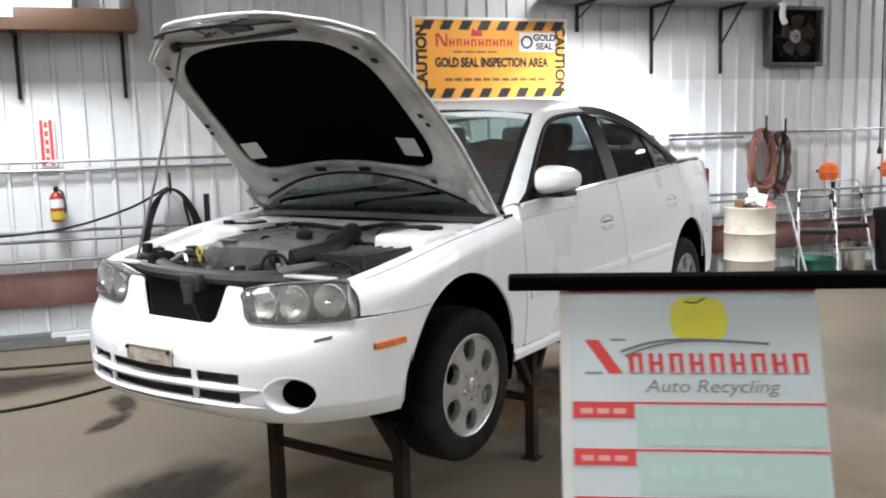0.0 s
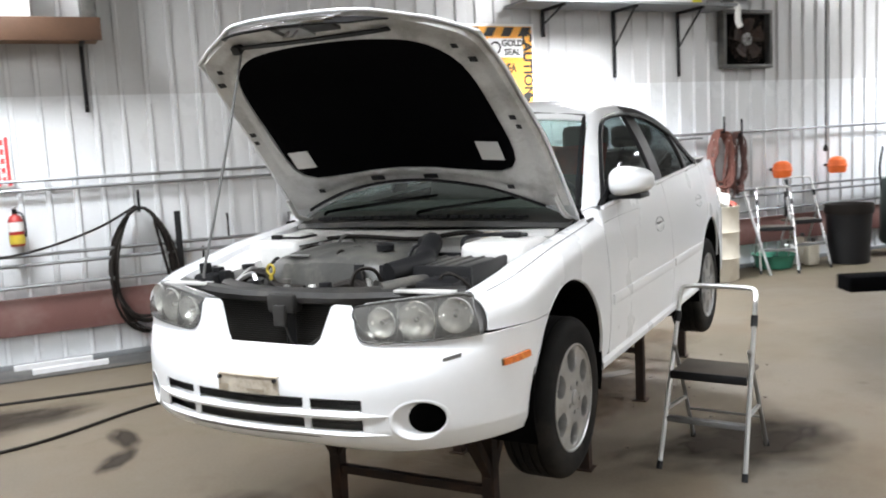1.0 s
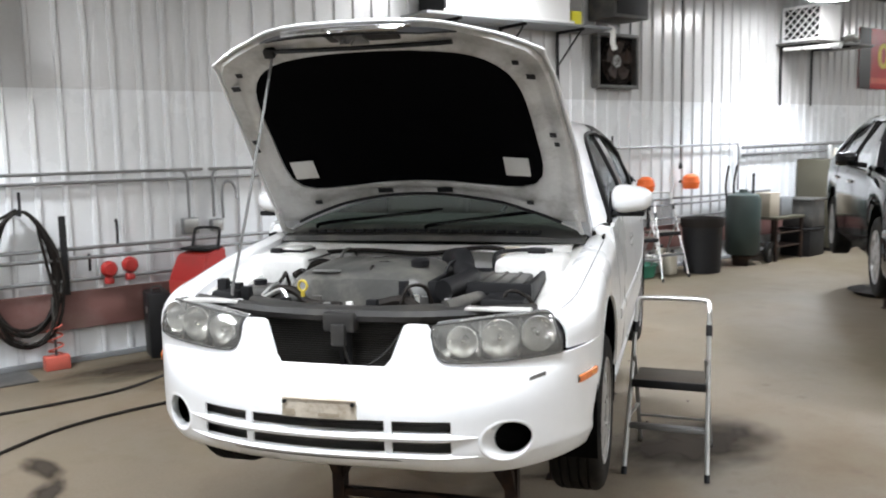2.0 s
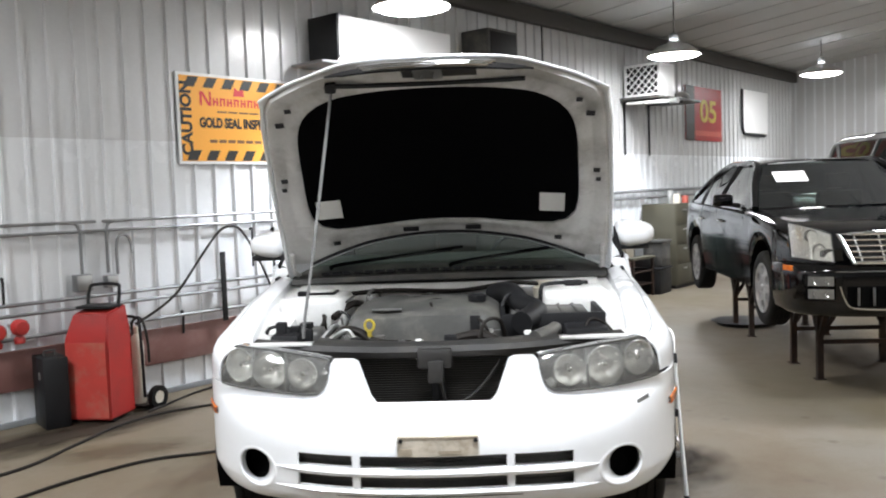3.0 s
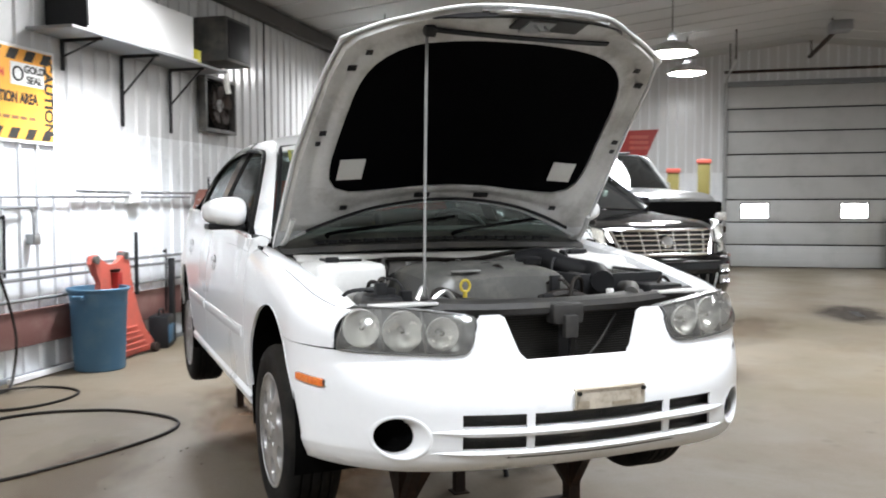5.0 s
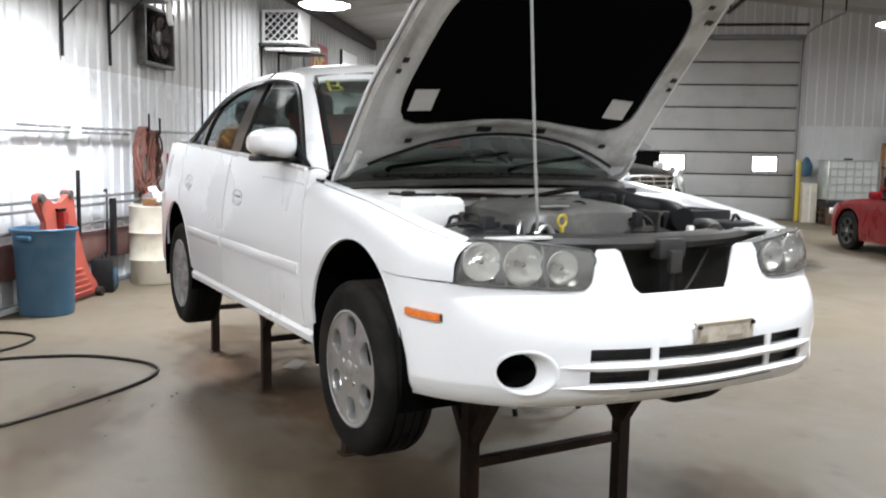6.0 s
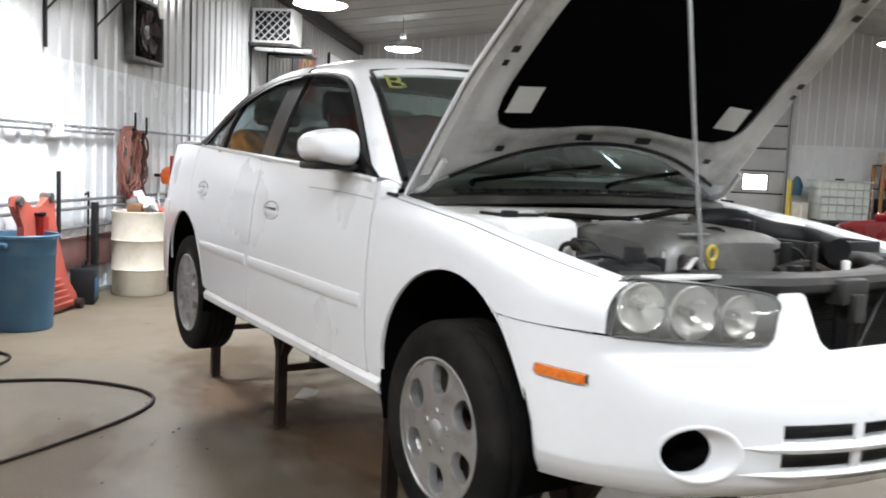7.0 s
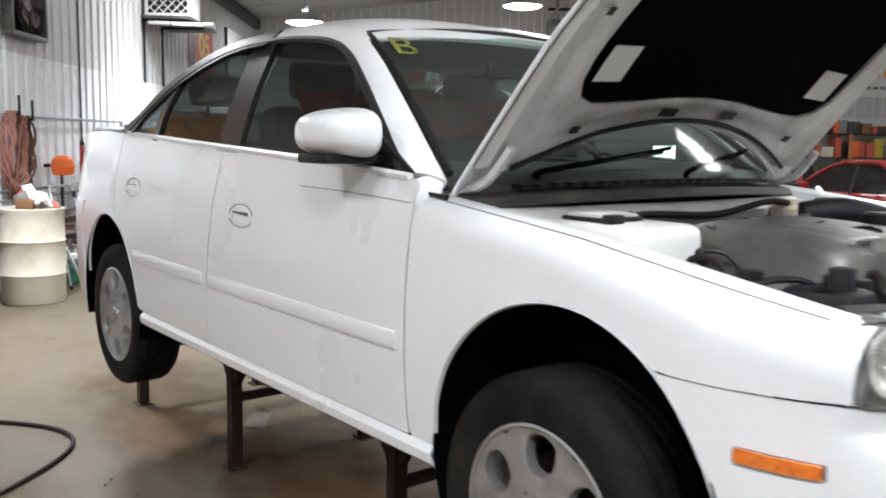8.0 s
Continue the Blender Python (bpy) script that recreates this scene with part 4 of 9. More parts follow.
# roof line and window line: y, z, distance from the middle
ROOF = [(0.42, 1.452, 0.735), (0.55, 1.548, 0.700), (0.70, 1.658, 0.660), (0.86, 1.770, 0.618), (0.98, 1.842, 0.590), (1.08, 1.884, 0.566), (1.22, 1.912, 0.545), (1.45, 1.930, 0.535), (1.75, 1.922, 0.562), (1.98, 1.882, 0.605), (2.20, 1.815, 0.648), (2.40, 1.738, 0.676), (2.56, 1.665, 0.692), (2.68, 1.618, 0.70), (2.80, 1.580, 0.715)]
GLASS = [(0.50, 1.468, 0.800), (0.60, 1.535, 0.768), (0.75, 1.640, 0.718), (0.92, 1.755, 0.664), (1.02, 1.810, 0.636), (1.12, 1.846, 0.618), (1.25, 1.866, 0.608), (1.46, 1.880, 0.612), (1.72, 1.868, 0.636), (1.93, 1.826, 0.668), (2.15, 1.760, 0.697), (2.33, 1.695, 0.710), (2.43, 1.646, 0.725), (2.475, 1.605, 0.748), (2.49, 1.566, 0.780)]


def along(table, n):
    return [tuple(p) for p in smooth_path(table, n)]


M.setdefault("grey_pillar", surface("faded_black_pillar", (0.020, 0.019, 0.019), rough=0.4, spec=0.2, vary=0.15, size=8, bump=0.04))
for side in (-1, 1):
    r, g = along(ROOF, 4), along(GLASS, 4)
    # pillars and roof rail as one white frame
    rows = []
    for (ya, za, xa), (yb, zb, xb) in zip(r, g):
        rows.append([(side * (xa + (xb - xa) * u), ya + (yb - ya) * u, za + (zb - za) * u + 0.010 * math.sin(math.pi * u)) for u in span(0, 1, 4)])
    cp("window_frame", sheet(rows, thick=0.02), "white_paint", label="white pillar and roof rail")
    dark = [[(side * (xa + (xb - xa) * u + 0.004), ya + (yb - ya) * u, za + (zb - za) * u + 0.010 * math.sin(math.pi * max(0.0, min(1.0, u))) + 0.004 + 0.02 * max(0.0, -u)) for u in span(0.45, 1.40, 5)] for (ya, za, xa), (yb, zb, xb) in zip(r, g) if yb > 1.50]
    cp("rear_window_band", sheet(dark, thick=0.004), "grey_pillar", label="black band over the rear side windows")
    seal = [(side * (x + 0.004), y, z - 0.004) for y, z, x in g]
    cp("window_seal", tube(seal, 0.012, smooth=False, seg=6), "plastic_black", label="black window seal")
    belt = [(side * (side_x(y, lerp_table(BELT, y)) + 0.0), y, lerp_table(BELT, y) + 0.004) for y in span(0.46, 2.47, 20)]
    cp("belt_strip", tube(belt, 0.010, smooth=False, seg=6), "white_paint", label="white strip under the side windows")

    def window(y0, y1, name, material, n=12):
        rows = []
        for y in span(y0, y1, n):
            gz, gx = lerp_table([(p[0], p[1], p[2]) for p in g], y)
            bz = lerp_table(BELT, y)
            bx = side_x(y, bz) - 0.012
            gx, gz = gx - 0.008, max(gz, bz + 0.004)
            rows.append([(side * (bx + (gx - bx) * u + 0.012 * math.sin(math.pi * u)), y, bz + (gz - bz) * u) for u in span(0, 1, 6)])
        return cp(name, sheet(rows), material, label="side window glass")

    window(0.54, 1.43, "front_side_window", "side_glass")
    window(1.56, 2.13, "rear_side_window", "side_glass")
    window(2.19, 2.455, "quarter_window", "side_glass")

    def post(y0, y1, lean, name, w0, w1):
        """A dark upright between two windows."""
        rows = []
        for u in span(0, 1, 6):
            ya, yb = y0 + lean * u, y0 + lean * u + w0 + (w1 - w0) * u
            row = []
            for y in (ya, (ya + yb) / 2, yb):
                gz, gx = lerp_table([(p[0], p[1], p[2]) for p in g], y)
                bz = lerp_table(BELT, y) - 0.01
                bx = side_x(y, bz)
                row.append((side * (bx + (gx + 0.003 - bx) * u + 0.014 * math.sin(math.pi * u)), y, bz + (gz - bz) * u))
            rows.append(row)
        return cp(name, sheet(rows, thick=0.02), "grey_pillar", label="grey-black door pillar")

    post(1.40, 1.56, 0.09, "door_pillar", 0.155, 0.135)
    post(2.13, 2.2, -0.02, "rear_pillar", 0.05, 0.05)
    # black corner piece behind the mirror
    cp("mirror_corner", slab([(0.0, 0.0), (0.19, 0.014), (0.19, 0.125)], 0.012, Matrix(((0, 0, side, side * 0.786), (1, 0, 0, 0.475), (0, 1, 0, 1.47), (0, 0, 0, 1)))), "plastic_black")
    # mirror
    bm = bmesh.new()
    bmesh.ops.create_uvsphere(bm, u_segments=24, v_segments=16, radius=1)
    for v in bm.verts:
        c = v.co
        v.co = Vector([math.copysign(abs(q) ** 0.68, q) for q in c])
        v.co = Vector((side * (0.883 + v.co.x * side * 0.092), 0.69 + v.co.y * (0.135 if v.co.y < 0 else 0.085), 1.562 + v.co.z * (0.062 - 0.014 * v.co.x * side)))
    mirror = cp("wing_mirror", bm, "white_paint", label="white door mirror housing")
    cp("mirror_glass", box(side * 0.880 - 0.060, side * 0.880 + 0.060, 0.766, 0.771, 1.524, 1.600, 0.002), "chrome", mirror, "mirror glass")
    cp("mirror_foot", box(min(side * 0.775, side * 0.96), max(side * 0.775, side * 0.945), 0.60, 0.745, 1.488, 1.512, 0.008), "plastic_black", mirror, "black mirror foot")

# roof skin
r = along(ROOF, 4)
rows = []
for y, z, x in r:
    if 0.97 <= y <= 2.06:
        e = min(1, (y - 0.97) / 0.12, (2.06 - y) / 0.12)
        rows.append([(u * x, y - 0.07 * (1 - u * u) * (1 - (y - 0.97) / 1.09) + 0.05 * (1 - u * u) * ((y - 0.97) / 1.09), z + 0.045 * (1 - u ** 4) * (0.6 + 0.4 * e)) for u in span(-1, 1, 16)])
cp("roof", sheet(rows, thick=0.012), "white_paint", label="white roof skin")


def screen(table, bow0, bow1, crown):
    rows = []
    for k, (y, z, x) in enumerate(table):
        u0 = k / (len(table) - 1)
        rows.append([(u * (x - 0.02), y + (bow0 + (bow1 - bow0) * u0) * (1 - u * u), z + crown * (0.25 + 0.75 * u0 if crown > 0 else 0) * (1 - u * u)) for u in span(-1, 1, 14)])
    return rows


front = [p for p in r if 0.42 <= p[0] <= 1.03]
wind = cp("windshield", sheet(screen(front, -0.155, -0.06, 0.035)), "windshield_glass", label="windshield glass with dust and a painted reflection haze")
edge = screen(front, -0.158, -0.062, 0.037)
cp("windshield_seal", tube([row[0] for row in edge] + edge[-1][1:-1] + [row[-1] for row in reversed(edge)], 0.011, smooth=False, seg=6), "plastic_black", wind, "black rubber windshield seal")
back = [p for p in r if 2.02 <= p[0] <= 2.80]
cp("rear_window", sheet(screen(list(reversed(back)), 0.10, 0.06, 0.03)), "glass", label="rear window glass")
rows = [[(u * lerp_table([(2.8, 0.69), (3.2, 0.70), (3.5, 0.62)], y), y + 0.07 * (1 - u * u), lerp_table([(2.8, 1.582), (3.2, 1.592), (3.42, 1.575), (3.5, 1.53)], y) + 0.02 * (1 - u * u)) for u in span(-1, 1, 10)] for y in (2.8, 2.9, 3.05, 3.2, 3.35, 3.42, 3.47, 3.5)]
cp("trunk_lid", sheet(rows, thick=0.01), "white_paint", label="white trunk lid")
rows = [[(u * 0.655, 3.50 + 0.075 * (1 - u * u) + d, z) for u in span(-1, 1, 10)] for z, d in ((1.53, 0.0), (1.40, 0.015), (1.25, 0.02))]
tail = cp("tail_panel", sheet(rows, thick=0.01), "white_paint", label="white tail panel")
for side in (-1, 1):
    rows = [[(side * (plan_x(y) - 0.02), y + 0.005, z) for y in span(3.30, 3.50, 5)] for z in (1.27, 1.40, 1.50)]
    cp("tail_lamp", sheet(rows, thick=0.012), "red_lens", tail, "red tail lamp")
rows = [[((plan_x(3.05) * math.sin(a)) * 1.0, 3.05 + 0.53 * max(0.0, math.cos(a)) ** 0.7 + d, z) for a in span(-math.pi / 2, math.pi / 2, 24)] for z, d in ((0.80, -0.05), (0.86, -0.01), (1.0, 0.0), (1.15, 0.0), (1.22, -0.01), (1.25, -0.04))]
cp("rear_bumper", sheet(rows, thick=0.012), "white_paint", label="white rear bumper cover")

for x, y in ((-0.735, 0.0), (0.735, 0.0), (-0.735, 2.60), (0.735, 2.60)):
    wheel(car, x, y, 0.775, 1 if x > 0 else -1)
bm = bmesh.new()
for x in (-0.62, 0.62):
    for y in (0.0, 2.60):
        rod((x * 0.4, y, 0.83), (x * 1.08, y, 0.775), 0.03, bm=bm)
        rod((x * 0.93, y, 0.78), (x * 0.86, y + 0.03, 1.25), 0.028, bm=bm)
cp("suspension", bm, "steel_dark", label="rusty suspension arms and struts")

# ---------- front bumper ----------
def bumper_y(x, z):
    """Depth of the bumper's skin; its top is set well back in the middle."""
    back = lerp_table([(0.795, 0.085), (0.81, 0.045), (0.835, 0.018), (0.875, 0.004), (0.93, 0.0), (1.0, 0.0), (1.035, 0.010), (1.06, 0.030), (1.085, 0.065), (1.10, 0.10), (1.115, 0.155), (1.14, 0.163), (1.25, 0.185)], z)
    fall = max(0.0, 1 - (abs(x) / 0.78) ** 2)
    return plan_y(x) + back * (fall if z > 1.0 else max(0.35, fall))


def bumper_top(x):
    return lerp_table([(0.0, 1.113), (0.185, 1.113), (0.205, 1.135), (0.225, 1.19), (0.245, 1.243), (0.262, 1.252), (0.325, 1.252), (0.338, 1.235), (0.362, 1.150), (0.385, 1.136), (0.74, 1.152), (0.845, 1.158)], abs(x))


SLOT_X, POST_X = 0.435, (0.228, 0.252)
xs = sorted({round(s * v, 4) for s in (-1, 1) for v in [*span(0, 0.84, 56), SLOT_X, *POST_X, 0.185, 0.195, 0.205, 0.215, 0.225, 0.235, 0.245, 0.262, 0.325, 0.332, 0.338, 0.35, 0.362, 0.372, 0.385, 0.843, *span(0.508, 0.684, 34)]})
LEVELS = [0.795, 0.803, 0.815, 0.825, *span(0.835, 0.872, 7), *span(0.872, 0.914, 8)[1:], *span(0.914, 0.936, 4)[1:], *span(0.936, 0.978, 8)[1:], 1.0, 1.02, 1.035, 1.05, 1.065, 1.08, 1.09, 1.10, 1.107]
NZ = len(LEVELS) + 7
rows, spots = [], []
seam = ARCHES[0][0] - math.sqrt(ARCHES[0][2] ** 2 - (1.150 - ARCHES[0][1]) ** 2)
ends = [y for y in columns(-0.43, seam - 0.008, 5)] + [seam]
left = [(-1, y) for y in reversed(ends)]
right = [(1, y) for y in ends]
for s, y in left:
    low = max(0.80, arch_z(y))
    rows.append([(s * side_x(y, low + (1.157 - low) * k / (NZ - 1)), y, low + (1.157 - low) * k / (NZ - 1)) for k in range(NZ)])
    spots.append(None)
for x in xs:
    if plan_y(x) > -0.43:
        continue
    top = bumper_top(x)
    zs = LEVELS + [1.113 + (max(top, 1.1131) - 1.113) * k / 6 for k in range(7)]
    pinch = lambda z: 1 - 0.03 * max(0, (0.86 - z) / 0.06) if z < 0.86 else 1
    rows.append([(x * pinch(z), bumper_y(x, z), z) for z in zs])
    spots.append(x)
for s, y in right:
    low = max(0.80, arch_z(y))
    rows.append([(s * side_x(y, low + (1.157 - low) * k / (NZ - 1)), y, low + (1.157 - low) * k / (NZ - 1)) for k in range(NZ)])
    spots.append(None)
FOG = (0.607, 0.905)


def bumper_hole(i, j):
    a, b = spots[i], spots[i + 1]
    if a is None or b is None or j > len(LEVELS) - 1:
        return False
    x, z = (a + b) / 2, (LEVELS[j] + (LEVELS + [1.113])[j + 1]) / 2
    if abs(x) < SLOT_X and not POST_X[0] < abs(x) < POST_X[1] and (0.872 < z < 0.914 or 0.936 < z < 0.978):
        return True
    return (abs(x) - FOG[0] + 0.012) ** 2 / 0.0735 ** 2 + (z - FOG[1]) ** 2 / 0.0625 ** 2 < 1


bumper = cp("front_bumper", sheet(rows, thick=0.008, skip=bumper_hole), "white_paint", label="white front bumper cover with a chipped corner")
fade = lambda x: max(0.02, min(1.0, (0.52 - abs(x)) / 0.10)) ** 0.8
cp("slot_bar", sheet([[(x, bumper_y(x, 0.925) + (d if d > 0 else -0.001 + (d + 0.003) * fade(x)), 0.925 + (z - 0.925) * fade(x)) for z, d in ((0.912, 0.03), (0.914, -0.008), (0.925, -0.014), (0.936, -0.008), (0.938, 0.03))] for x in span(-0.52, 0.52, 40)], thick=0.003), "white_paint", bumper, "white bar across the lower openings")
cp("slot_lip", sheet([[(x, bumper_y(x, 0.862) + (d if d > 0 else (d + 0.002) * fade(x)), 0.863 + (z - 0.863) * fade(x)) for z, d in ((0.872, 0.02), (0.871, -0.010), (0.863, -0.016), (0.850, 0.010))] for x in span(-0.52, 0.52, 40)], thick=0.003), "white_paint", bumper)
cp("slot_grille", sheet([[(x, bumper_y(x, 0.92) + d, z) for z, d in ((0.845, 0.012), (0.855, 0.05), (1.0, 0.05), (1.005, 0.012))] for x in span(-0.505, 0.505, 20)], thick=0.004), "plastic_dark", bumper, "dark backing of the lower openings")
bm = bmesh.new()
for z in (0.885, 0.90, 0.949, 0.964):
    tube([(x, bumper_y(x, 0.92) + 0.045, z) for x in span(-0.44, 0.44, 14)], 0.003, bm=bm, seg=5, smooth=False)
cp("slot_mesh", bm, "plastic_dark", bumper, "dark horizontal slats")
for side in (-1, 1):
    # a flared white recess that runs inboard from the empty round hole
    x0, z0 = FOG
    rows = []
    for grow, mix, back in ((1.17, 0.0, 0.0005), (1.13, 0.0, -0.0012), (1.06, 0.0, -0.0020), (1.0, 0.0, 0.0), (0.97, 0.10, 0.004), (0.95, 0.45, 0.012), (0.95, 0.85, 0.021), (0.95, 1.0, 0.028)):
        row = []
        for k in range(33):
            a = 2 * math.pi * k / 32
            ex, ez = x0 - 0.012 + 0.070 * grow * math.cos(a), z0 + 0.0595 * grow * math.sin(a)
            hx, hz = x0 - 0.002 + 0.053 * math.cos(a), z0 + 0.053 * math.sin(a)
            x, z = ex + (hx - ex) * mix, ez + (hz - ez) * mix
            y = bumper_y(side * x, z) + back + 0.012 * mix
            row.append((side * x, y, z))
        rows.append(row)
    cp("fog_lamp_recess", sheet(rows), "white_paint", bumper, "flared white recess of the fog lamp")
    # the hole's shade is painted as a black cup
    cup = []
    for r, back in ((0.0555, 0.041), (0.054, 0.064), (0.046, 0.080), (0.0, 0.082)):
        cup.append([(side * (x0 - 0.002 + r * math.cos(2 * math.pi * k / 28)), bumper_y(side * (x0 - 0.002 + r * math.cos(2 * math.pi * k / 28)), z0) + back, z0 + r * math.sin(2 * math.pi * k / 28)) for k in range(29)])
    cp("fog_lamp_cup", sheet(cup), "recess_shade", bumper, "empty fog lamp hole with its shade painted black")
bracket = cp("plate_bracket", sheet([[(x, bumper_y(x, 0.99) - 0.010 + d, z) for z, d in ((0.978, 0.012), (0.980, 0.0), (1.040, 0.0), (1.044, 0.012))] for x in span(-0.106, 0.144, 6)], thick=0.006), "plate", bumper, "dirty tan number-plate bracket")
for x0, x1, z0, z1 in ((-0.10, -0.06, 0.984, 1.006), (0.02, 0.09, 0.988, 0.998), (-0.10, 0.14, 1.036, 1.041)):
    cp("grime_patch", sheet([[(x, bumper_y(x, 0.99) - 0.0122, z) for z in (z0, z1)] for x in span(x0, x1, 4)], thick=0.001), "plate_mark", bracket, "brown grime on the bracket")
for x in (-0.095, 0.135):
    cp("screw", rod((x, bumper_y(x, 0.99) - 0.008, 1.03), (x, bumper_y(x, 0.99) - 0.018, 1.03), 0.007), "plastic_black", bracket)
# paint chip on the driver's corner
cp("paint_chip", sheet([[(x, bumper_y(x, zz) - 0.0015, zz) for zz in (1.083 + (x - 0.66) * 0.2, 1.094 + (x - 0.66) * 0.25)] for x in span(0.655, 0.70, 4)], thick=0.0005), "plastic_dark", bumper, "dark chip in the paint")


# ---------- side markers on the bumper's flanks ----------
def flank(y, z, side):
    """Where the bumper's skin lies at a place along the car."""
    if y > -0.44:
        return side_x(y, z)
    lo, hi = 0.5, 0.845
    for _ in range(30):
        mid = (lo + hi) / 2
        lo, hi = (mid, hi) if bumper_y(side * mid, z) < y else (lo, mid)
    return lo


for side in (-1, 1):
    for name, grow, out, material, label in (("marker_frame", 0.97, 0.003, "plastic_dark", "dark gasket round the marker lamp"), ("side_marker", 0.93, 0.009, "orange_lens", "amber side marker lamp")):
        rows = []
        for u in span(-1, 1, 16):
            y = -0.500 + 0.064 * grow * u
            tall = 0.0142 * (grow - 0.07 * (grow < 1)) * (0.86 if abs(u) > 0.97 else 1.0)
            zc = 1.054 + 0.004 * u
            rows.append([(side * (flank(y, zc + tall * v, side) + (out if abs(v) < 1 else -0.002)), y, zc + tall * v) for v in (-1, -0.93, -0.5, 0, 0.5, 0.93, 1)])
        lamp = cp(name, sheet(rows, thick=0.002), material, bumper, label)

# ---------- headlights ----------
def lamp_y(x, z):
    return plan_y(x) + 0.158 * max(0, 1 - (abs(x) / 0.76) ** 2) + max(0.0, z - 1.14) * 0.30 + 0.004


def lamp_low(x):
    return lerp_table([(0.345, 1.205), (0.352, 1.175), (0.365, 1.152), (0.385, 1.140), (0.42, 1.137), (0.74, 1.156)], x)


def lamp_high(x):
    return lerp_table([(0.345, 1.246), (0.40, 1.257), (0.55, 1.277), (0.69, 1.284), (0.725, 1.278), (0.745, 1.268)], x)


for side in (-1, 1):
    lx = [0.345, 0.350, 0.357, 0.367, 0.385, *span(0.41, 0.735, 12), 0.742]
    tuck = lambda x, z: side * (x - 0.42 * max(0.0, z - 1.19) * max(0.0, (x - 0.60) / 0.142) ** 2)
    zs = lambda x: span(lamp_low(x), lamp_high(x), 8)
    lens_rows = [[(tuck(x, z), lamp_y(side * x, z) - 0.016 * math.sin(math.pi * k / 8) - 0.004, z) for k, z in enumerate(zs(x))] for x in lx]
    deep_rows = [[(tuck(x, z), lamp_y(side * x, z) + 0.075 - 0.03 * (abs(k - 4) / 4) ** 2, z) for k, z in enumerate(zs(x))] for x in lx]
    lamp = cp("headlight", sheet(deep_rows, thick=0.004), "bezel", label="aged headlight with three round reflectors")
    cp("lens", sheet(lens_rows), "lens", lamp, "hazy clear lens")
    loop = lambda rows: [row[0] for row in rows] + rows[-1][1:] + [row[-1] for row in reversed(rows[:-1])] + rows[0][-2:0:-1]
    rim = loop(lens_rows)
    cp("housing_wall", sheet([[a, b] for a, b in zip(rim + rim[:1], loop(deep_rows) + loop(deep_rows)[:1])], thick=0.002), "bezel", lamp, "grey side wall of the lamp")
    cp("lens_edge", tube(rim, 0.0038, closed=True, smooth=False, seg=6), "plastic_dark", lamp, "dark edge of the lens")
    for x, z, rad in ((0.672, 1.218, 0.054), (0.558, 1.208, 0.059), (0.440, 1.198, 0.048)):
        y = lamp_y(side * x, z) + 0.012
        slope = math.atan2(lamp_y(side * (x + 0.02), z) - lamp_y(side * (x - 0.02), z), 0.04)
        m = Matrix.Translation((side * x, y, z)) @ Matrix.Rotation(side * slope * 0.7, 4, "Z") @ Matrix.Rotation(radians(90), 4, "X")
        cp("reflector", lathe([(0.010, -0.052), (rad * 0.5, -0.042), (rad * 0.8, -0.022), (rad, 0.002), (rad * 1.06, 0.004), (rad * 1.08, -0.004)], 28, m, cap=False), "bowl", lamp, "bright reflector bowl")
        cp("bulb", lathe([(0.0, 0.0), (0.008, -0.004), (0.010, -0.018), (0.009, -0.05)], 12, m), "chrome", lamp)
    for x in (0.498, 0.618):
        cp("divider", sheet([[(side * (x + d), lamp_y(side * x, z) + q, z) for z in span(lamp_low(x) + 0.004, lamp_high(x) - 0.004, 6)] for d, q in ((-0.006, 0.05), (-0.004, 0.006), (0.004, 0.006), (0.006, 0.05))], thick=0.001), "bezel", lamp)


# ---------- raised hood ----------
HINGE_Y, HINGE_Z, OPEN, HOOD_BOW = 0.40, 1.42, 52.4, 0.215
SWING = Matrix.Translation((0, HINGE_Y, HINGE_Z)) @ Matrix.Rotation(radians(-OPEN), 4, "X") @ Matrix.Translation((0, -HINGE_Y, -HINGE_Z))


def hood_front(x):
    """Front edge of the closed hood from above."""
    return lerp_table([(0.0, -0.845), (0.15, -0.838), (0.25, -0.818), (0.33, -0.785), (0.42, -0.735), (0.52, -0.685), (0.62, -0.625), (0.70, -0.565)], abs(x))


def hood_edge_x(y):
    return lerp_table([(-0.58, 0.642), (-0.45, 0.668), (-0.05, 0.710), (0.42, 0.730)], y)


def hood_z(x, y):
    edge = lerp_table([(-0.86, 1.128), (-0.80, 1.182), (-0.70, 1.240), (-0.58, 1.282), (-0.45, 1.308), (-0.05, 1.377), (0.42, 1.430)], y)
    edge += 0.028 * math.sin(math.pi * max(0.0, min(1.0, (0.42 - y) / 1.28)))
    crown = 0.060 * (1 - (abs(x) / 0.745) ** 2.4)
    crease = 0.006 * math.exp(-((abs(x) - 0.36) / 0.05) ** 2)
    return edge + (crown + crease) * lerp_table([(-0.86, 0.15), (-0.70, 0.7), (-0.5, 1.0), (0.42, 0.75)], y)


def hood_point(u, v, lift=0.0, inset=0.0):
    """u across from -1 to 1, v from the windshield (0) to the nose (1)."""
    x_far = 0.730 - inset
    x = u * x_far
    y_front, y_back = hood_front(x) + inset, 0.405 - HOOD_BOW * (1 - u * u) - inset
    for _ in range(3):
        y = y_back + (y_front - y_back) * v
        x = u * (hood_edge_x(y) - inset)
        y_front = hood_front(x) + inset
    return SWING @ Vector((x, y, hood_z(x, y) + lift))


def hp(name, bm, material, parent=None, label=""):
    return part(name, bm, material, parent or hood, label, shift=DOWN)


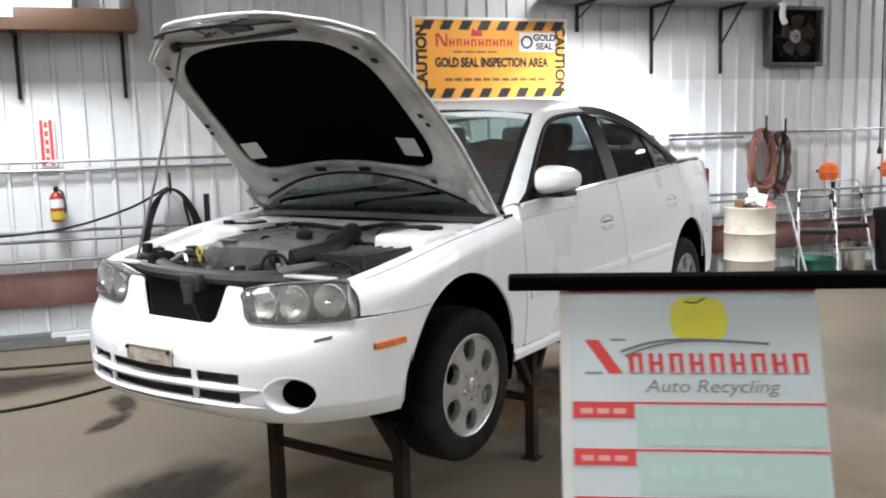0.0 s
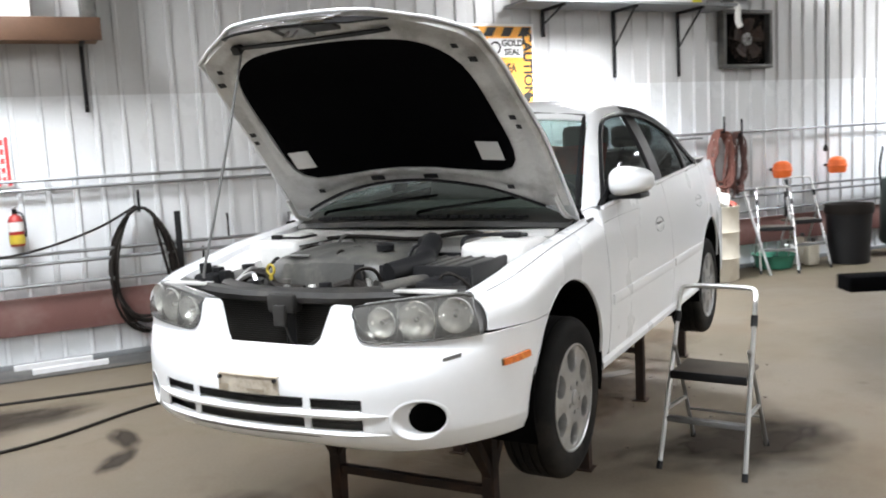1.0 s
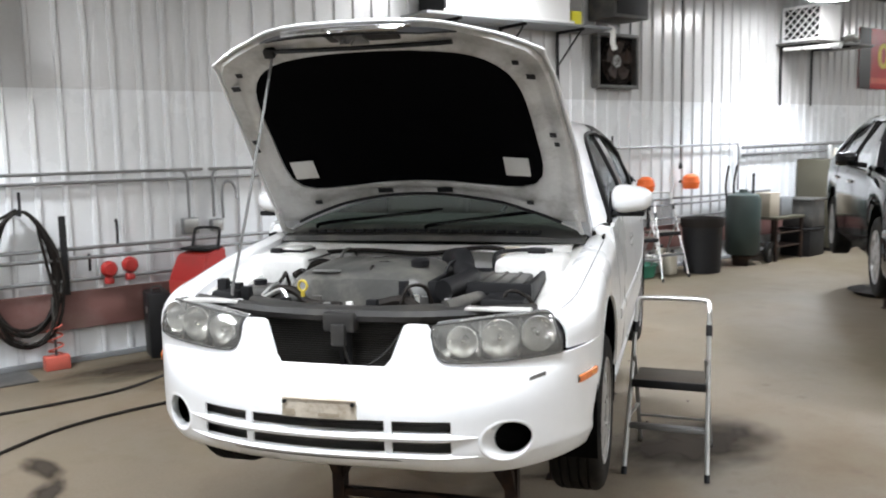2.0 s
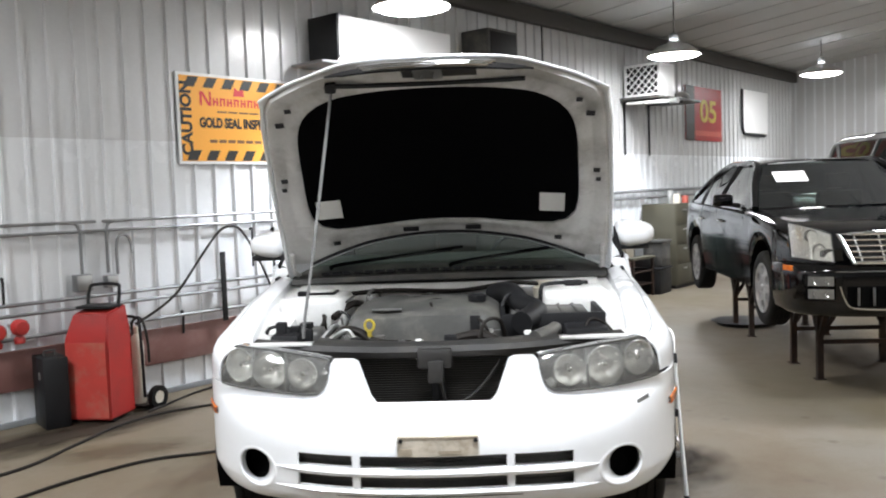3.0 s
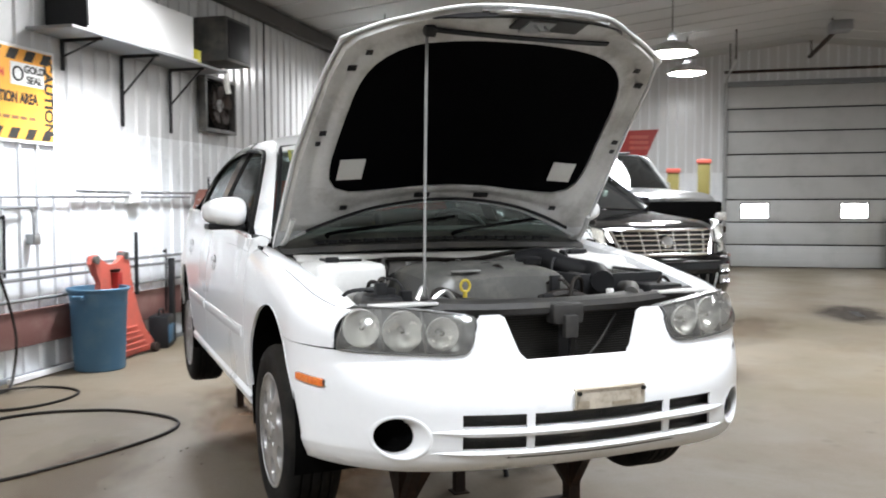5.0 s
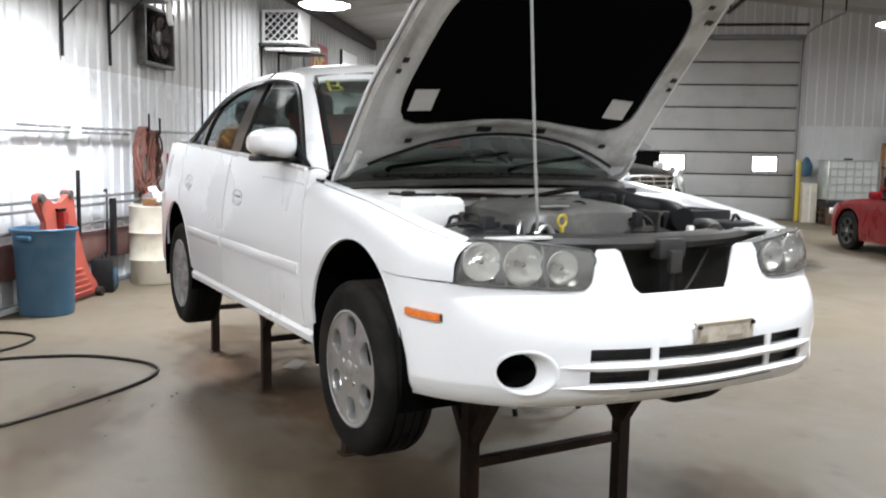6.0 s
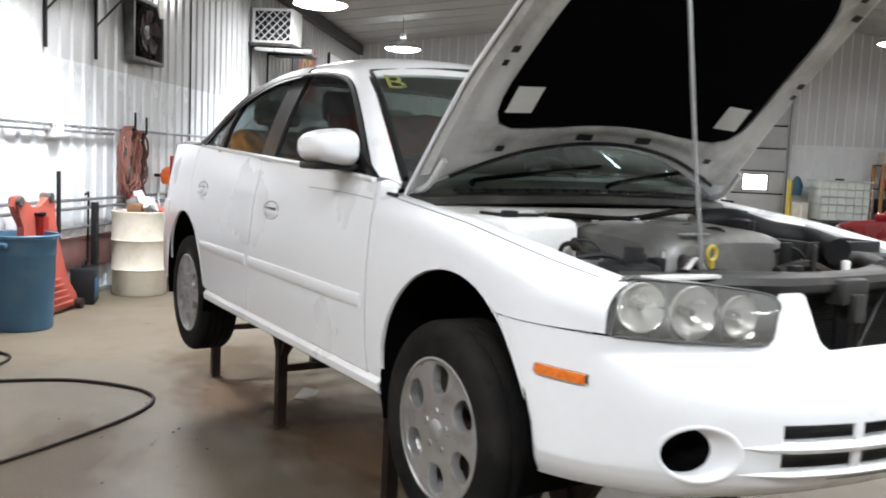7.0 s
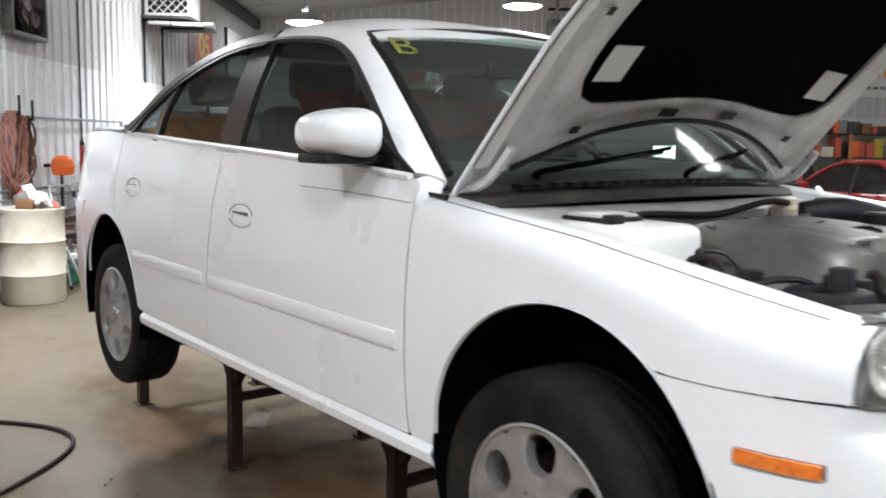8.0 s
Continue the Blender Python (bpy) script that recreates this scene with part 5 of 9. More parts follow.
US, VS = span(-1, 1, 32), [0, 0.03, *span(0.08, 0.72, 14), 0.76, 0.80, 0.84, 0.88, 0.91, 0.94, 0.97, 1.0]
outer = [[hood_point(u, v) for u in US] for v in VS]
hood = part("hood", sheet(outer, thick=0.004), "white_paint", car, "raised white hood with its grey dusty underside showing", shift=DOWN)
# turned edge round the skin
rim = [hood_point(u, 0, -0.006) for u in US] + [hood_point(1, v, -0.006) for v in VS[1:]] + [hood_point(u, 1, -0.006) for u in reversed(US[:-1])] + [hood_point(-1, v, -0.006) for v in reversed(VS[1:-1])]
hp("hem", tube(rim, 0.0065, closed=True, smooth=False, seg=6), "white_paint", label="white folded edge")


def felt_inside(x, y):
    """Whether a place under the closed hood is covered by the felt pad."""
    half = 0.560 + 0.07 * (y + 0.2)
    front = -0.652 + 0.05 * (abs(x) / 0.5) ** 2
    back = 0.082 + 0.075 * (abs(x) / 0.5) ** 2
    hx = abs(x) / half
    cy, hy = (front + back) / 2, (back - front) / 2
    q = abs(y - cy) / hy
    p = 4.6
    return hx ** p + q ** p < 1


def felt_outline(n=72, grow=1.0):
    out = []
    for k in range(n):
        a = 2 * math.pi * k / n
        lo, hi = 0.0, 1.2
        for _ in range(22):
            mid = (lo + hi) / 2
            if felt_inside(mid * math.cos(a), -0.28 + mid * math.sin(a)):
                lo = mid
            else:
                hi = mid
        out.append((lo * grow * math.cos(a), -0.28 + lo * grow * math.sin(a)))
    return out


def under(x, y, d):
    return SWING @ Vector((x, y, hood_z(x, y) - d))


# felt pad: rings from its outline to its middle
pad_line = felt_outline()
bm = bmesh.new()
rings = []
for f, d in ((1.0, 0.034), (0.985, 0.040), (0.94, 0.041), (0.8, 0.040), (0.6, 0.039), (0.4, 0.038), (0.2, 0.037), (0.05, 0.037)):
    rings.append([bm.verts.new(under(x * f, -0.28 + (y + 0.28) * f, d + 0.003 * noise.noise((x * f * 9, y * f * 9, 0)))) for x, y in pad_line])
n = len(pad_line)
for a, b in zip(rings, rings[1:]):
    for k in range(n):
        bm.faces.new((a[k], a[(k + 1) % n], b[(k + 1) % n], b[k]))
bm.faces.new(rings[-1])
felt = hp("felt_pad", bm, "felt", label="black felt pad under the hood")
# inner frame: from the pad's edge out to the hem, pressed with a ridge
bm = bmesh.new()
rings = []


def hem_at(x, y):
    """Where the ray from the pad's middle through (x, y) meets the hood's edge."""
    dx, dy = x, y + 0.28
    lo, hi = 1.0, 4.0
    for _ in range(24):
        mid = (lo + hi) / 2
        px, py = dx * mid, -0.28 + dy * mid
        inside = abs(px) < hood_edge_x(max(-0.58, min(0.42, py))) - 0.012 and py > hood_front(px) + 0.012 and py < 0.405 - HOOD_BOW * (1 - (px / 0.731) ** 2) - 0.012
        lo, hi = (mid, hi) if inside else (lo, mid)
    return lo


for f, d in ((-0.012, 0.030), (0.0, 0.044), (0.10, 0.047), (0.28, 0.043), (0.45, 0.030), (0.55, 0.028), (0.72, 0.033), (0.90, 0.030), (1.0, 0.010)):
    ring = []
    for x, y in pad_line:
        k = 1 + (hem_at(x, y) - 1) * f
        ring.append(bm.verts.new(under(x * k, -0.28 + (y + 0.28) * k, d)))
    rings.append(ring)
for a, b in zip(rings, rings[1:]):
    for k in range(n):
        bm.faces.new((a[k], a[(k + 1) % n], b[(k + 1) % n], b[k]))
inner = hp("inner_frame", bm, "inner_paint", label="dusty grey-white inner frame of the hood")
# black holes and rubber stops in the frame
for x, y, w, h in [(0.585, -0.50, 0.016, 0.012), (0.63, -0.20, 0.013, 0.011), (0.64, -0.15, 0.010, 0.010), (-0.585, -0.50, 0.016, 0.012), (-0.63, -0.20, 0.013, 0.011), (-0.64, -0.15, 0.010, 0.010),
                   (0.125, 0.128, 0.034, 0.012), (-0.145, 0.128, 0.034, 0.012), (-0.475, 0.185, 0.015, 0.010), (0.49, 0.19, 0.015, 0.010), (-0.54, -0.57, 0.012, 0.010), (0.54, -0.57, 0.012, 0.010)]:
    rows = [[under(x + i * w, y + j * h, 0.0475) for i in (-1, -0.5, 0, 0.5, 1)] for j in (-1, 0, 1)]
    hp("hole", sheet(rows, thick=0.003), "plastic_black", inner)
# slot with the stowed-rod clips ahead of the pad
hp("slot", sheet([[under(x, y - 0.012 * (x / 0.4) ** 2, 0.046) for x in span(-0.36, 0.34, 14)] for y in (-0.672, -0.680, -0.690)], thick=0.006), "plastic_black", inner, "dark slot across the frame")
hp("rod_clip", box(-0.378, -0.338, -0.70, -0.665, 1.232, 1.27, 0.006), "plastic_black", inner).data.transform(Matrix.Translation(DOWN) @ SWING @ Matrix.Translation((0, 0, BASE)))
# paper tags on the pad
for side in (-1, 1):
    rows = [[under(side * 0.470 - 0.010 + i * 0.052, -0.012 + j * 0.050, 0.048) for i in (-1, 0, 1)] for j in (-1, 0, 1)]
    hp("paper_tag", sheet(rows, thick=0.002), "paper", felt, "square white paper tag")
hp("hood_seal", tube([under(x, 0.405 - HOOD_BOW * (1 - (x / 0.731) ** 2) - 0.030, 0.036) for x in span(-0.61, 0.61, 20)], 0.007, seg=6, smooth=False), "plastic_black", inner, "black rubber seal along the rear edge")
# latch and grille at the nose
hp("latch_plate", sheet([[under(x, y, 0.052) for x in span(-0.05, 0.05, 4)] for y in (-0.72, -0.79)], thick=0.006), "steel", label="steel latch plate")
hp("latch_pocket", sheet([[under(x, y, 0.040) for x in span(-0.09, 0.17, 10)] for y in (-0.735, -0.760, -0.790, -0.815)], thick=0.010), "bay_black", label="black pocket behind the hood's nose")
hp("latch_loop", tube([under(-0.018, -0.765, 0.055), under(-0.018, -0.765, 0.105), under(0.018, -0.765, 0.105), under(0.018, -0.765, 0.055)], 0.005, seg=6, smooth=False), "steel")
grille = hp("hood_grille", sheet([[SWING @ Vector((x, hood_front(x) + 0.022 - 0.006 * k, hood_z(x, hood_front(x)) - 0.012 - 0.022 * k)) for x in span(-0.37 + 0.03 * k, 0.37 - 0.03 * k, 20)] for k in range(4)], thick=0.006), "plastic_black", label="black grille on the hood's nose with chrome bars")
for k in (0.3, 1.5, 2.7):
    hp("chrome_bar", tube([SWING @ Vector((x, hood_front(x) + 0.014 - 0.006 * k, hood_z(x, hood_front(x)) - 0.014 - 0.022 * k)) for x in span(-0.24 + 0.012 * k, 0.24 - 0.012 * k, 14)], 0.006, seg=6, smooth=False), "chrome", grille)
hp("grille_emblem", lathe([(0.0, 0.006), (0.9, 0.004), (1.0, 0.0)], 24, SWING @ Matrix.Translation((0, -0.842, 1.095)) @ Matrix.Rotation(radians(75), 4, "X") @ Matrix.Diagonal((0.045, 0.026, 1, 1))), "chrome", grille, "plain oval chrome emblem")
for side in (-1, 1):
    # hinge arm
    bm = tube([(side * 0.69, 0.50, 1.405), (side * 0.69, 0.42, 1.43), SWING @ Vector((side * 0.69, 0.33, 1.385)), SWING @ Vector((side * 0.68, 0.22, 1.375))], 0.012, seg=6, steps=3)
    hp("hinge", bm, "inner_paint", label="white hood hinge")
tip = SWING @ Vector((-0.358, -0.675, 1.255))
cp("prop_rod", tube([(-0.455, -0.58, 1.30), (-0.452, -0.575, 1.345), (-0.42, -0.50, 1.62), tip + Vector((-0.004, 0.01, -0.03)), tip], 0.0055, seg=8, steps=4), "rod_grey", label="thin steel hood prop rod")

# ---------- engine bay ----------
for side in (-1, 1):
    rows = [[(side * x, y, z + (lerp_table(HOOD_Z, y) - 1.37)) for x, z in ((0.705, 1.335), (0.66, 1.325), (0.60, 1.30), (0.585, 1.22), (0.58, 1.0))] for y in span(-0.56, 0.40, 8)]
    cp("inner_fender", sheet(rows, thick=0.006), "bay_white", label="dusty white inner fender")
    x0, x1 = min(side * 0.670, side * 0.400), max(side * 0.670, side * 0.400)
    tower = cp("strut_tower", box(x0, x1, -0.075, 0.215, 1.24, 1.376, 0.028, seg=3), "bay_white", label="dusty white boxy strut tower")
    if side > 0:
        cp("tower_bracket", tube([(0.392, -0.02, 1.33), (0.395, -0.02, 1.385), (0.42, 0.06, 1.392), (0.50, 0.13, 1.390), (0.60, 0.15, 1.386)], 0.009, seg=6), "plastic_black", tower, "black bracket over the tower")
        cp("bracket_tab", box(0.500, 0.575, 0.115, 0.160, 1.376, 1.398, 0.006), "plastic_black", tower)
    else:
        cp("tower_seam", box(-0.398, -0.394, -0.05, 0.19, 1.352, 1.360), "plastic_dark", tower)
        cp("tower_lid", box(-0.590, -0.470, 0.055, 0.165, 1.376, 1.394, 0.006), "bay_white", tower, "square lid with a dark rim")
        cp("lid_rim", box(-0.598, -0.462, 0.047, 0.173, 1.374, 1.386, 0.004), "plastic_black", tower)
        cp("lid_clip", box(-0.610, -0.560, 0.020, 0.046, 1.374, 1.396, 0.005), "plastic_black", tower)
cp("firewall", sheet([[(x * (0.86 if z < 1.0 else 1.0), 0.30 - 0.07 * (1 - (x / 0.66) ** 2) + d, z) for x in span(-0.66, 0.66, 12)] for z, d in ((0.9, 0.0), (1.30, 0.0), (1.365, -0.02), (1.385, 0.0), (1.392, 0.05))], thick=0.01), "bay_white", label="dusty white firewall and ledge")
cowl = cp("cowl", sheet([[(x, y - 0.10 * (1 - (x / 0.72) ** 2), z + 0.02 * (1 - (x / 0.72) ** 2)) for x in span(-0.71, 0.71, 20)] for y, z in ((0.345, 1.392), (0.36, 1.412), (0.43, 1.425), (0.47, 1.448), (0.49, 1.462))], thick=0.008), "plastic_dark", label="dusty black cowl under the windshield")
bm = bmesh.new()
for k in range(22):
    x = -0.55 + k * 0.05
    y = 0.395 - 0.10 * (1 - (x / 0.72) ** 2)
    box(x - 0.018, x + 0.018, y - 0.02, y + 0.02, 1.425 + 0.02 * (1 - (x / 0.72) ** 2), 1.437 + 0.02 * (1 - (x / 0.72) ** 2), bm=bm)
cp("cowl_louvre", bm, "plastic_black", cowl)
for x0, x1 in ((-0.52, 0.02), (0.02, 0.55)):
    a = Vector((x0, 0.37 - 0.09 * (1 - (x0 / 0.72) ** 2), 1.46))
    b = Vector((x1, 0.50 - 0.13 * (1 - (x1 / 0.72) ** 2), 1.53))
    bm = tube([a, a + Vector((0.05, 0.02, 0.02)), b], 0.008, seg=6, steps=4)
    tube([a.lerp(b, 0.25) + Vector((0, 0, 0.012)), b + Vector((0.05, 0.01, 0.010))], 0.006, bm=bm, seg=6, smooth=False)
    cp("wiper", bm, "felt", label="black windshield wiper")
# radiator and its support
cp("radiator_support", tube([(-0.64, -0.50, 1.262), (-0.45, -0.585, 1.262), (-0.2, -0.645, 1.258), (0.2, -0.645, 1.258), (0.45, -0.585, 1.262), (0.64, -0.50, 1.262)], 0.026, seg=8, steps=4), "bay_black", label="dark radiator support bar")
cp("support_cover", sheet([[(x, y + 0.14 * (x / 0.42) ** 2, 1.284 + d) for x in span(-0.42, 0.42, 16)] for y, d in ((-0.672, -0.03), (-0.668, -0.008), (-0.65, 0.0), (-0.615, 0.0), (-0.605, -0.02))], thick=0.004), "bay_black", label="dusty black plastic shroud")
M["steel_fin"] = surface("dull_radiator_fin", (0.050, 0.047, 0.043), rough=0.5, metal=0.4, vary=0.2, size=8, bump=0.0)
rad = cp("radiator", box(-0.36, 0.36, -0.615, -0.575, 0.88, 1.235, 0.004), "bay_black", label="dark radiator core")
fin = to_mesh("fin", box(-0.34, 0.34, -0.004, 0.004, 0, 0.003), "steel_fin")
for k in range(40):
    p = new("fin", fin)
    p.parent = rad
    p.matrix_local = pose(0, -0.618, 0.90 + k * 0.0082 - BASE)
cp("latch_brace", rod((0.01, -0.655, 1.255), (0.015, -0.66, 0.90), 0.016, square=True), "plastic_black", label="black upright latch brace")
bm = box(-0.055, 0.06, -0.70, -0.64, 1.205, 1.272, 0.01)
box(-0.02, 0.03, -0.715, -0.69, 1.16, 1.235, 0.006, bm=bm)
tube([(0.02, -0.70, 1.16), (0.05, -0.68, 1.08), (0.14, -0.65, 1.12), (0.22, -0.64, 1.22)], 0.005, bm=bm, seg=6)
cp("hood_latch", bm, "bay_black", label="dusty hood latch and cable")
bm = bmesh.new()
for cx in (-0.2, 0.2):
    lathe([(0.175, 0.0), (0.175, 0.03), (0.165, 0.03), (0.165, 0.0)], 24, Matrix.Translation((cx, -0.54, 1.06)) @ Matrix.Rotation(radians(90), 4, "X"), bm=bm, cap=False)
    for k in range(6):
        a = k * math.pi / 3
        rod((cx, -0.545, 1.06), (cx + 0.16 * math.cos(a), -0.545, 1.06 + 0.16 * math.sin(a)), 0.018, bm=bm, square=True, r2=0.004)
cp("radiator_fan", bm, "plastic_black", label="black cooling fans")
# engine
bm = box(-0.36, 0.26, -0.33, 0.13, 0.88, 1.27, 0.03)
box(-0.42, -0.34, -0.28, 0.05, 0.9, 1.22, 0.03, bm=bm)
engine = cp("engine", bm, "steel_dark", label="dusty dark engine block")
M["cover_grey"] = surface("dusty_engine_cover", (0.062, 0.061, 0.057), rough=0.45, vary=0.3, size=8, fine=60, bump=0.14, dirt=(0.19, 0.18, 0.155), dirt_amount=0.7, dirt_size=6)
rows = []
for u in span(0, 1, 18):
    y = -0.375 + 0.475 * u
    row = []
    for v in span(-1, 1, 24):
        x = -0.06 + 0.305 * v
        q = abs(v) ** 5 + abs(2 * u - 1) ** 6
        z = 1.262 + 0.112 * max(0.0, 1 - min(1.0, q)) ** 0.35 - 0.020 * (1 - u) ** 2
        z -= 0.010 * math.exp(-((x + 0.20 - 0.10 * u * u) / 0.018) ** 2) + 0.008 * math.exp(-((x + 0.14 - 0.10 * u * u) / 0.012) ** 2)
        row.append((x, y, z))
    rows.append(row)
rows = [[(x, y, 1.20) for x, y, z in rows[0]]] + rows + [[(x, y, 1.20) for x, y, z in rows[-1]]]
cp("engine_cover", sheet(rows, thick=0.006), "cover_grey", engine, "large rounded dusty engine cover")
for side in (-1, 1):
    cp("cover_side", sheet([[(-0.06 + side * 0.305, y, z) for z in (1.18, 1.225, 1.262)] for y in span(-0.375, 0.10, 6)], thick=0.006), "cover_grey", engine)
cp("cover_badge", box(-0.25, -0.14, -0.335, -0.31, 1.354, 1.359, 0.002), "steel", engine, "pale plain badge")
cp("intake_manifold", box(-0.30, 0.15, 0.06, 0.19, 1.20, 1.33, 0.03), "plastic_dark", engine, "dark intake manifold")
cp("oil_cap", lathe([(0.034, 0.0), (0.036, 0.022), (0.026, 0.028), (0.0, 0.028)], 16, Matrix.Translation((0.14, -0.20, 1.364))), "plastic_black", engine)
cp("cover_notch", box(0.115, 0.152, -0.392, -0.372, 1.225, 1.335, 0.003), "plastic_black", engine)
bm = tube([(-0.247, -0.40, 1.1), (-0.247, -0.425, 1.24), (-0.247, -0.432, 1.292)], 0.006, seg=6)
cp("dipstick_tube", bm, "steel", engine)
m = Matrix.Translation((-0.247, -0.433, 1.315))
cp("dipstick", tube([m @ Vector((0.017 * math.cos(a), 0.0, 0.020 * math.sin(a))) for a in span(0, 2 * math.pi, 14)[:-1]], 0.005, closed=True, smooth=False, seg=6, bm=rod((-0.247, -0.433, 1.275), (-0.247, -0.433, 1.297), 0.008, seg=8)), "yellow", engine, "yellow dipstick ring")
airbox = cp("air_filter_box", box(0.27, 0.55, -0.36, -0.06, 1.12, 1.315, 0.03), "plastic_dark", label="dusty black air filter box")
cp("airbox_lid", box(0.262, 0.558, -0.368, -0.052, 1.285, 1.325, 0.014), "plastic_dark", airbox)
cp("intake_hose", tube([(0.20, 0.03, 1.36), (0.27, -0.05, 1.375), (0.31, -0.18, 1.345), (0.36, -0.30, 1.33), (0.30, -0.44, 1.31)], 0.042, seg=12), "plastic_black", airbox, "black ribbed intake hose")
cp("air_snorkel", tube([(0.42, -0.36, 1.275), (0.41, -0.46, 1.285), (0.34, -0.56, 1.275)], 0.026, seg=14), "plastic_dark", airbox)
for x0, x1, y0, y1 in ((0.225, 0.245, -0.375, -0.03), (0.585, 0.605, -0.375, -0.03), (0.225, 0.605, -0.39, -0.37), (0.225, 0.605, -0.04, -0.02)):
    cp("tray_rim", box(x0, x1, y0, y1, 1.24, 1.335, 0.006), "plastic_black", airbox)
for k in range(5):
    cp("lid_rib", box(0.285 + k * 0.055, 0.297 + k * 0.055, -0.34, -0.08, 1.322, 1.332, 0.003), "plastic_dark", airbox)
battery = cp("battery", box(0.30, 0.56, -0.03, 0.14, 1.1, 1.30, 0.01), "plastic_black", label="black battery")
for x in (0.35, 0.51):
    cp("terminal", lathe([(0.012, 0.0), (0.011, 0.02), (0.0, 0.02)], 10, Matrix.Translation((x, 0.05, 1.30))), "steel", battery)
cp("fuse_box", box(0.45, 0.60, -0.52, -0.37, 1.15, 1.30, 0.012), "plastic_black", label="black fuse box")
cp("washer_bottle", box(-0.60, -0.49, -0.50, -0.36, 1.0, 1.30, 0.02), "plastic_black", label="black filler neck")
res = cp("coolant_bottle", box(-0.575, -0.45, -0.33, -0.18, 1.1, 1.285, 0.025, seg=3), "plastic_dark", label="dusty dark coolant bottle")
cp("bottle_cap", lathe([(0.026, 0.0), (0.027, 0.022), (0.0, 0.024)], 14, Matrix.Translation((-0.515, -0.255, 1.283))), "plastic_black", res)
bm = bmesh.new()
for x, y, z, h in ((-0.56, -0.46, 1.27, 0.07), (-0.52, -0.43, 1.27, 0.05), (-0.47, -0.45, 1.25, 0.06)):
    box(x - 0.018, x + 0.018, y - 0.018, y + 0.018, z, z + h, 0.004, bm=bm)
cp("relay", bm, "plastic_black", label="black relays")
bm = tube([(-0.40, -0.50, 1.20), (-0.36, -0.44, 1.29), (-0.30, -0.40, 1.29), (-0.22, -0.43, 1.25), (-0.10, -0.42, 1.24)], 0.016, seg=8)
cp("engine_hose", bm, "hose_rubber", label="black rubber hose")
cp("engine_hose", tube([(0.26, -0.50, 1.22), (0.16, -0.44, 1.27), (0.05, -0.42, 1.25)], 0.02, seg=8), "hose_rubber")
cp("engine_hose", tube([(-0.44, -0.10, 1.30), (-0.38, 0.02, 1.34), (-0.34, 0.15, 1.30), (-0.36, 0.24, 1.25)], 0.014), "hose_rubber")
cp("engine_hose", tube([(0.46, 0.18, 1.37), (0.30, 0.19, 1.39), (0.05, 0.20, 1.36), (-0.25, 0.21, 1.37), (-0.45, 0.17, 1.36)], 0.010), "hose_rubber")
bm = tube([(-0.39, -0.47, 1.27), (-0.33, -0.45, 1.30), (-0.30, -0.46, 1.27)], 0.010, seg=6)
tube([(-0.42, -0.42, 1.27), (-0.38, -0.38, 1.31), (-0.36, -0.36, 1.26)], 0.010, bm=bm, seg=6)
cp("pipe_fitting", bm, "steel", label="bright pipe fittings")
cp("brake_reservoir", lathe([(0.045, 0.0), (0.05, 0.05), (0.035, 0.06), (0.035, 0.078), (0.0, 0.078)], 16, Matrix.Translation((0.42, 0.20, 1.315))), "cream", label="cream brake fluid reservoir")
for side in (-1, 1):
    cp("lamp_bracket", box(side * 0.53 - 0.11, side * 0.53 + 0.11, -0.615, -0.565, 1.276, 1.286, 0.003), "inner_paint", label="white bar behind the headlight")

# loose wires, clips and small fittings
rng = random.Random(31)
for k in range(16):
    x, y = rng.uniform(-0.52, 0.52), rng.uniform(-0.50, 0.16)
    a = Vector((x, y, 1.30 if y > -0.36 and -0.36 < x < 0.24 else 1.25))
    d = rng.uniform(0, 2 * math.pi)
    step = Vector((math.cos(d), math.sin(d), 0)) * rng.uniform(0.05, 0.10)
    pts = [a + Vector((0, 0, -0.02)), a + step * 0.6 + Vector((0, 0, rng.uniform(0.05, 0.075))), a + step * 1.6 + Vector((rng.uniform(-0.03, 0.03), 0, rng.uniform(0.045, 0.07))), a + step * 2.4 + Vector((0, 0, -0.01))]
    cp("wire_loom", tube(pts, rng.uniform(0.004, 0.008), seg=6, steps=4), rng.choice(["hose_rubber", "plastic_black", "hose_rubber", "rod_grey"]), label="thin dusty wire")
for k in range(14):
    x, y = rng.uniform(-0.55, 0.55), rng.uniform(-0.52, -0.36)
    w = rng.uniform(0.010, 0.024)
    cp("connector", box(x - w, x + w, y - w * 0.7, y + w * 0.7, 1.19, 1.255 + rng.uniform(0, 0.035), 0.004), rng.choice(["plastic_black", "plastic_dark", "steel", "paper", "cream", "rod_grey"]), label="small connector")
for x, y in ((-0.30, -0.02), (-0.06, 0.05), (0.16, 0.0)):
    cp("cover_bolt", lathe([(0.012, 0.0), (0.012, 0.010), (0.0, 0.011)], 8, Matrix.Translation((x, y, 1.362))), "steel", engine)
# ---------- cabin ----------
cp("cabin_floor", box(-0.70, 0.70, 0.36, 2.7, 0.86, 0.90), "seat", label="dark carpet")
cp("dashboard", sheet([[(x, y, z) for x in span(-0.69, 0.69, 10)] for y, z in ((0.44, 1.44), (0.62, 1.49), (0.78, 1.49), (0.86, 1.44), (0.88, 1.25), (0.82, 1.0))], thick=0.01), "plastic_dark", label="dusty dark dashboard")
m = Matrix.Translation((0.36, 0.98, 1.40)) @ Matrix.Rotation(radians(65), 4, "X")
ring = [m @ Vector((0.18 * math.cos(a), 0.18 * math.sin(a), 0)) for a in span(0, 2 * math.pi, 24)[:-1]]
bm = tube(ring, 0.014, closed=True, smooth=False)
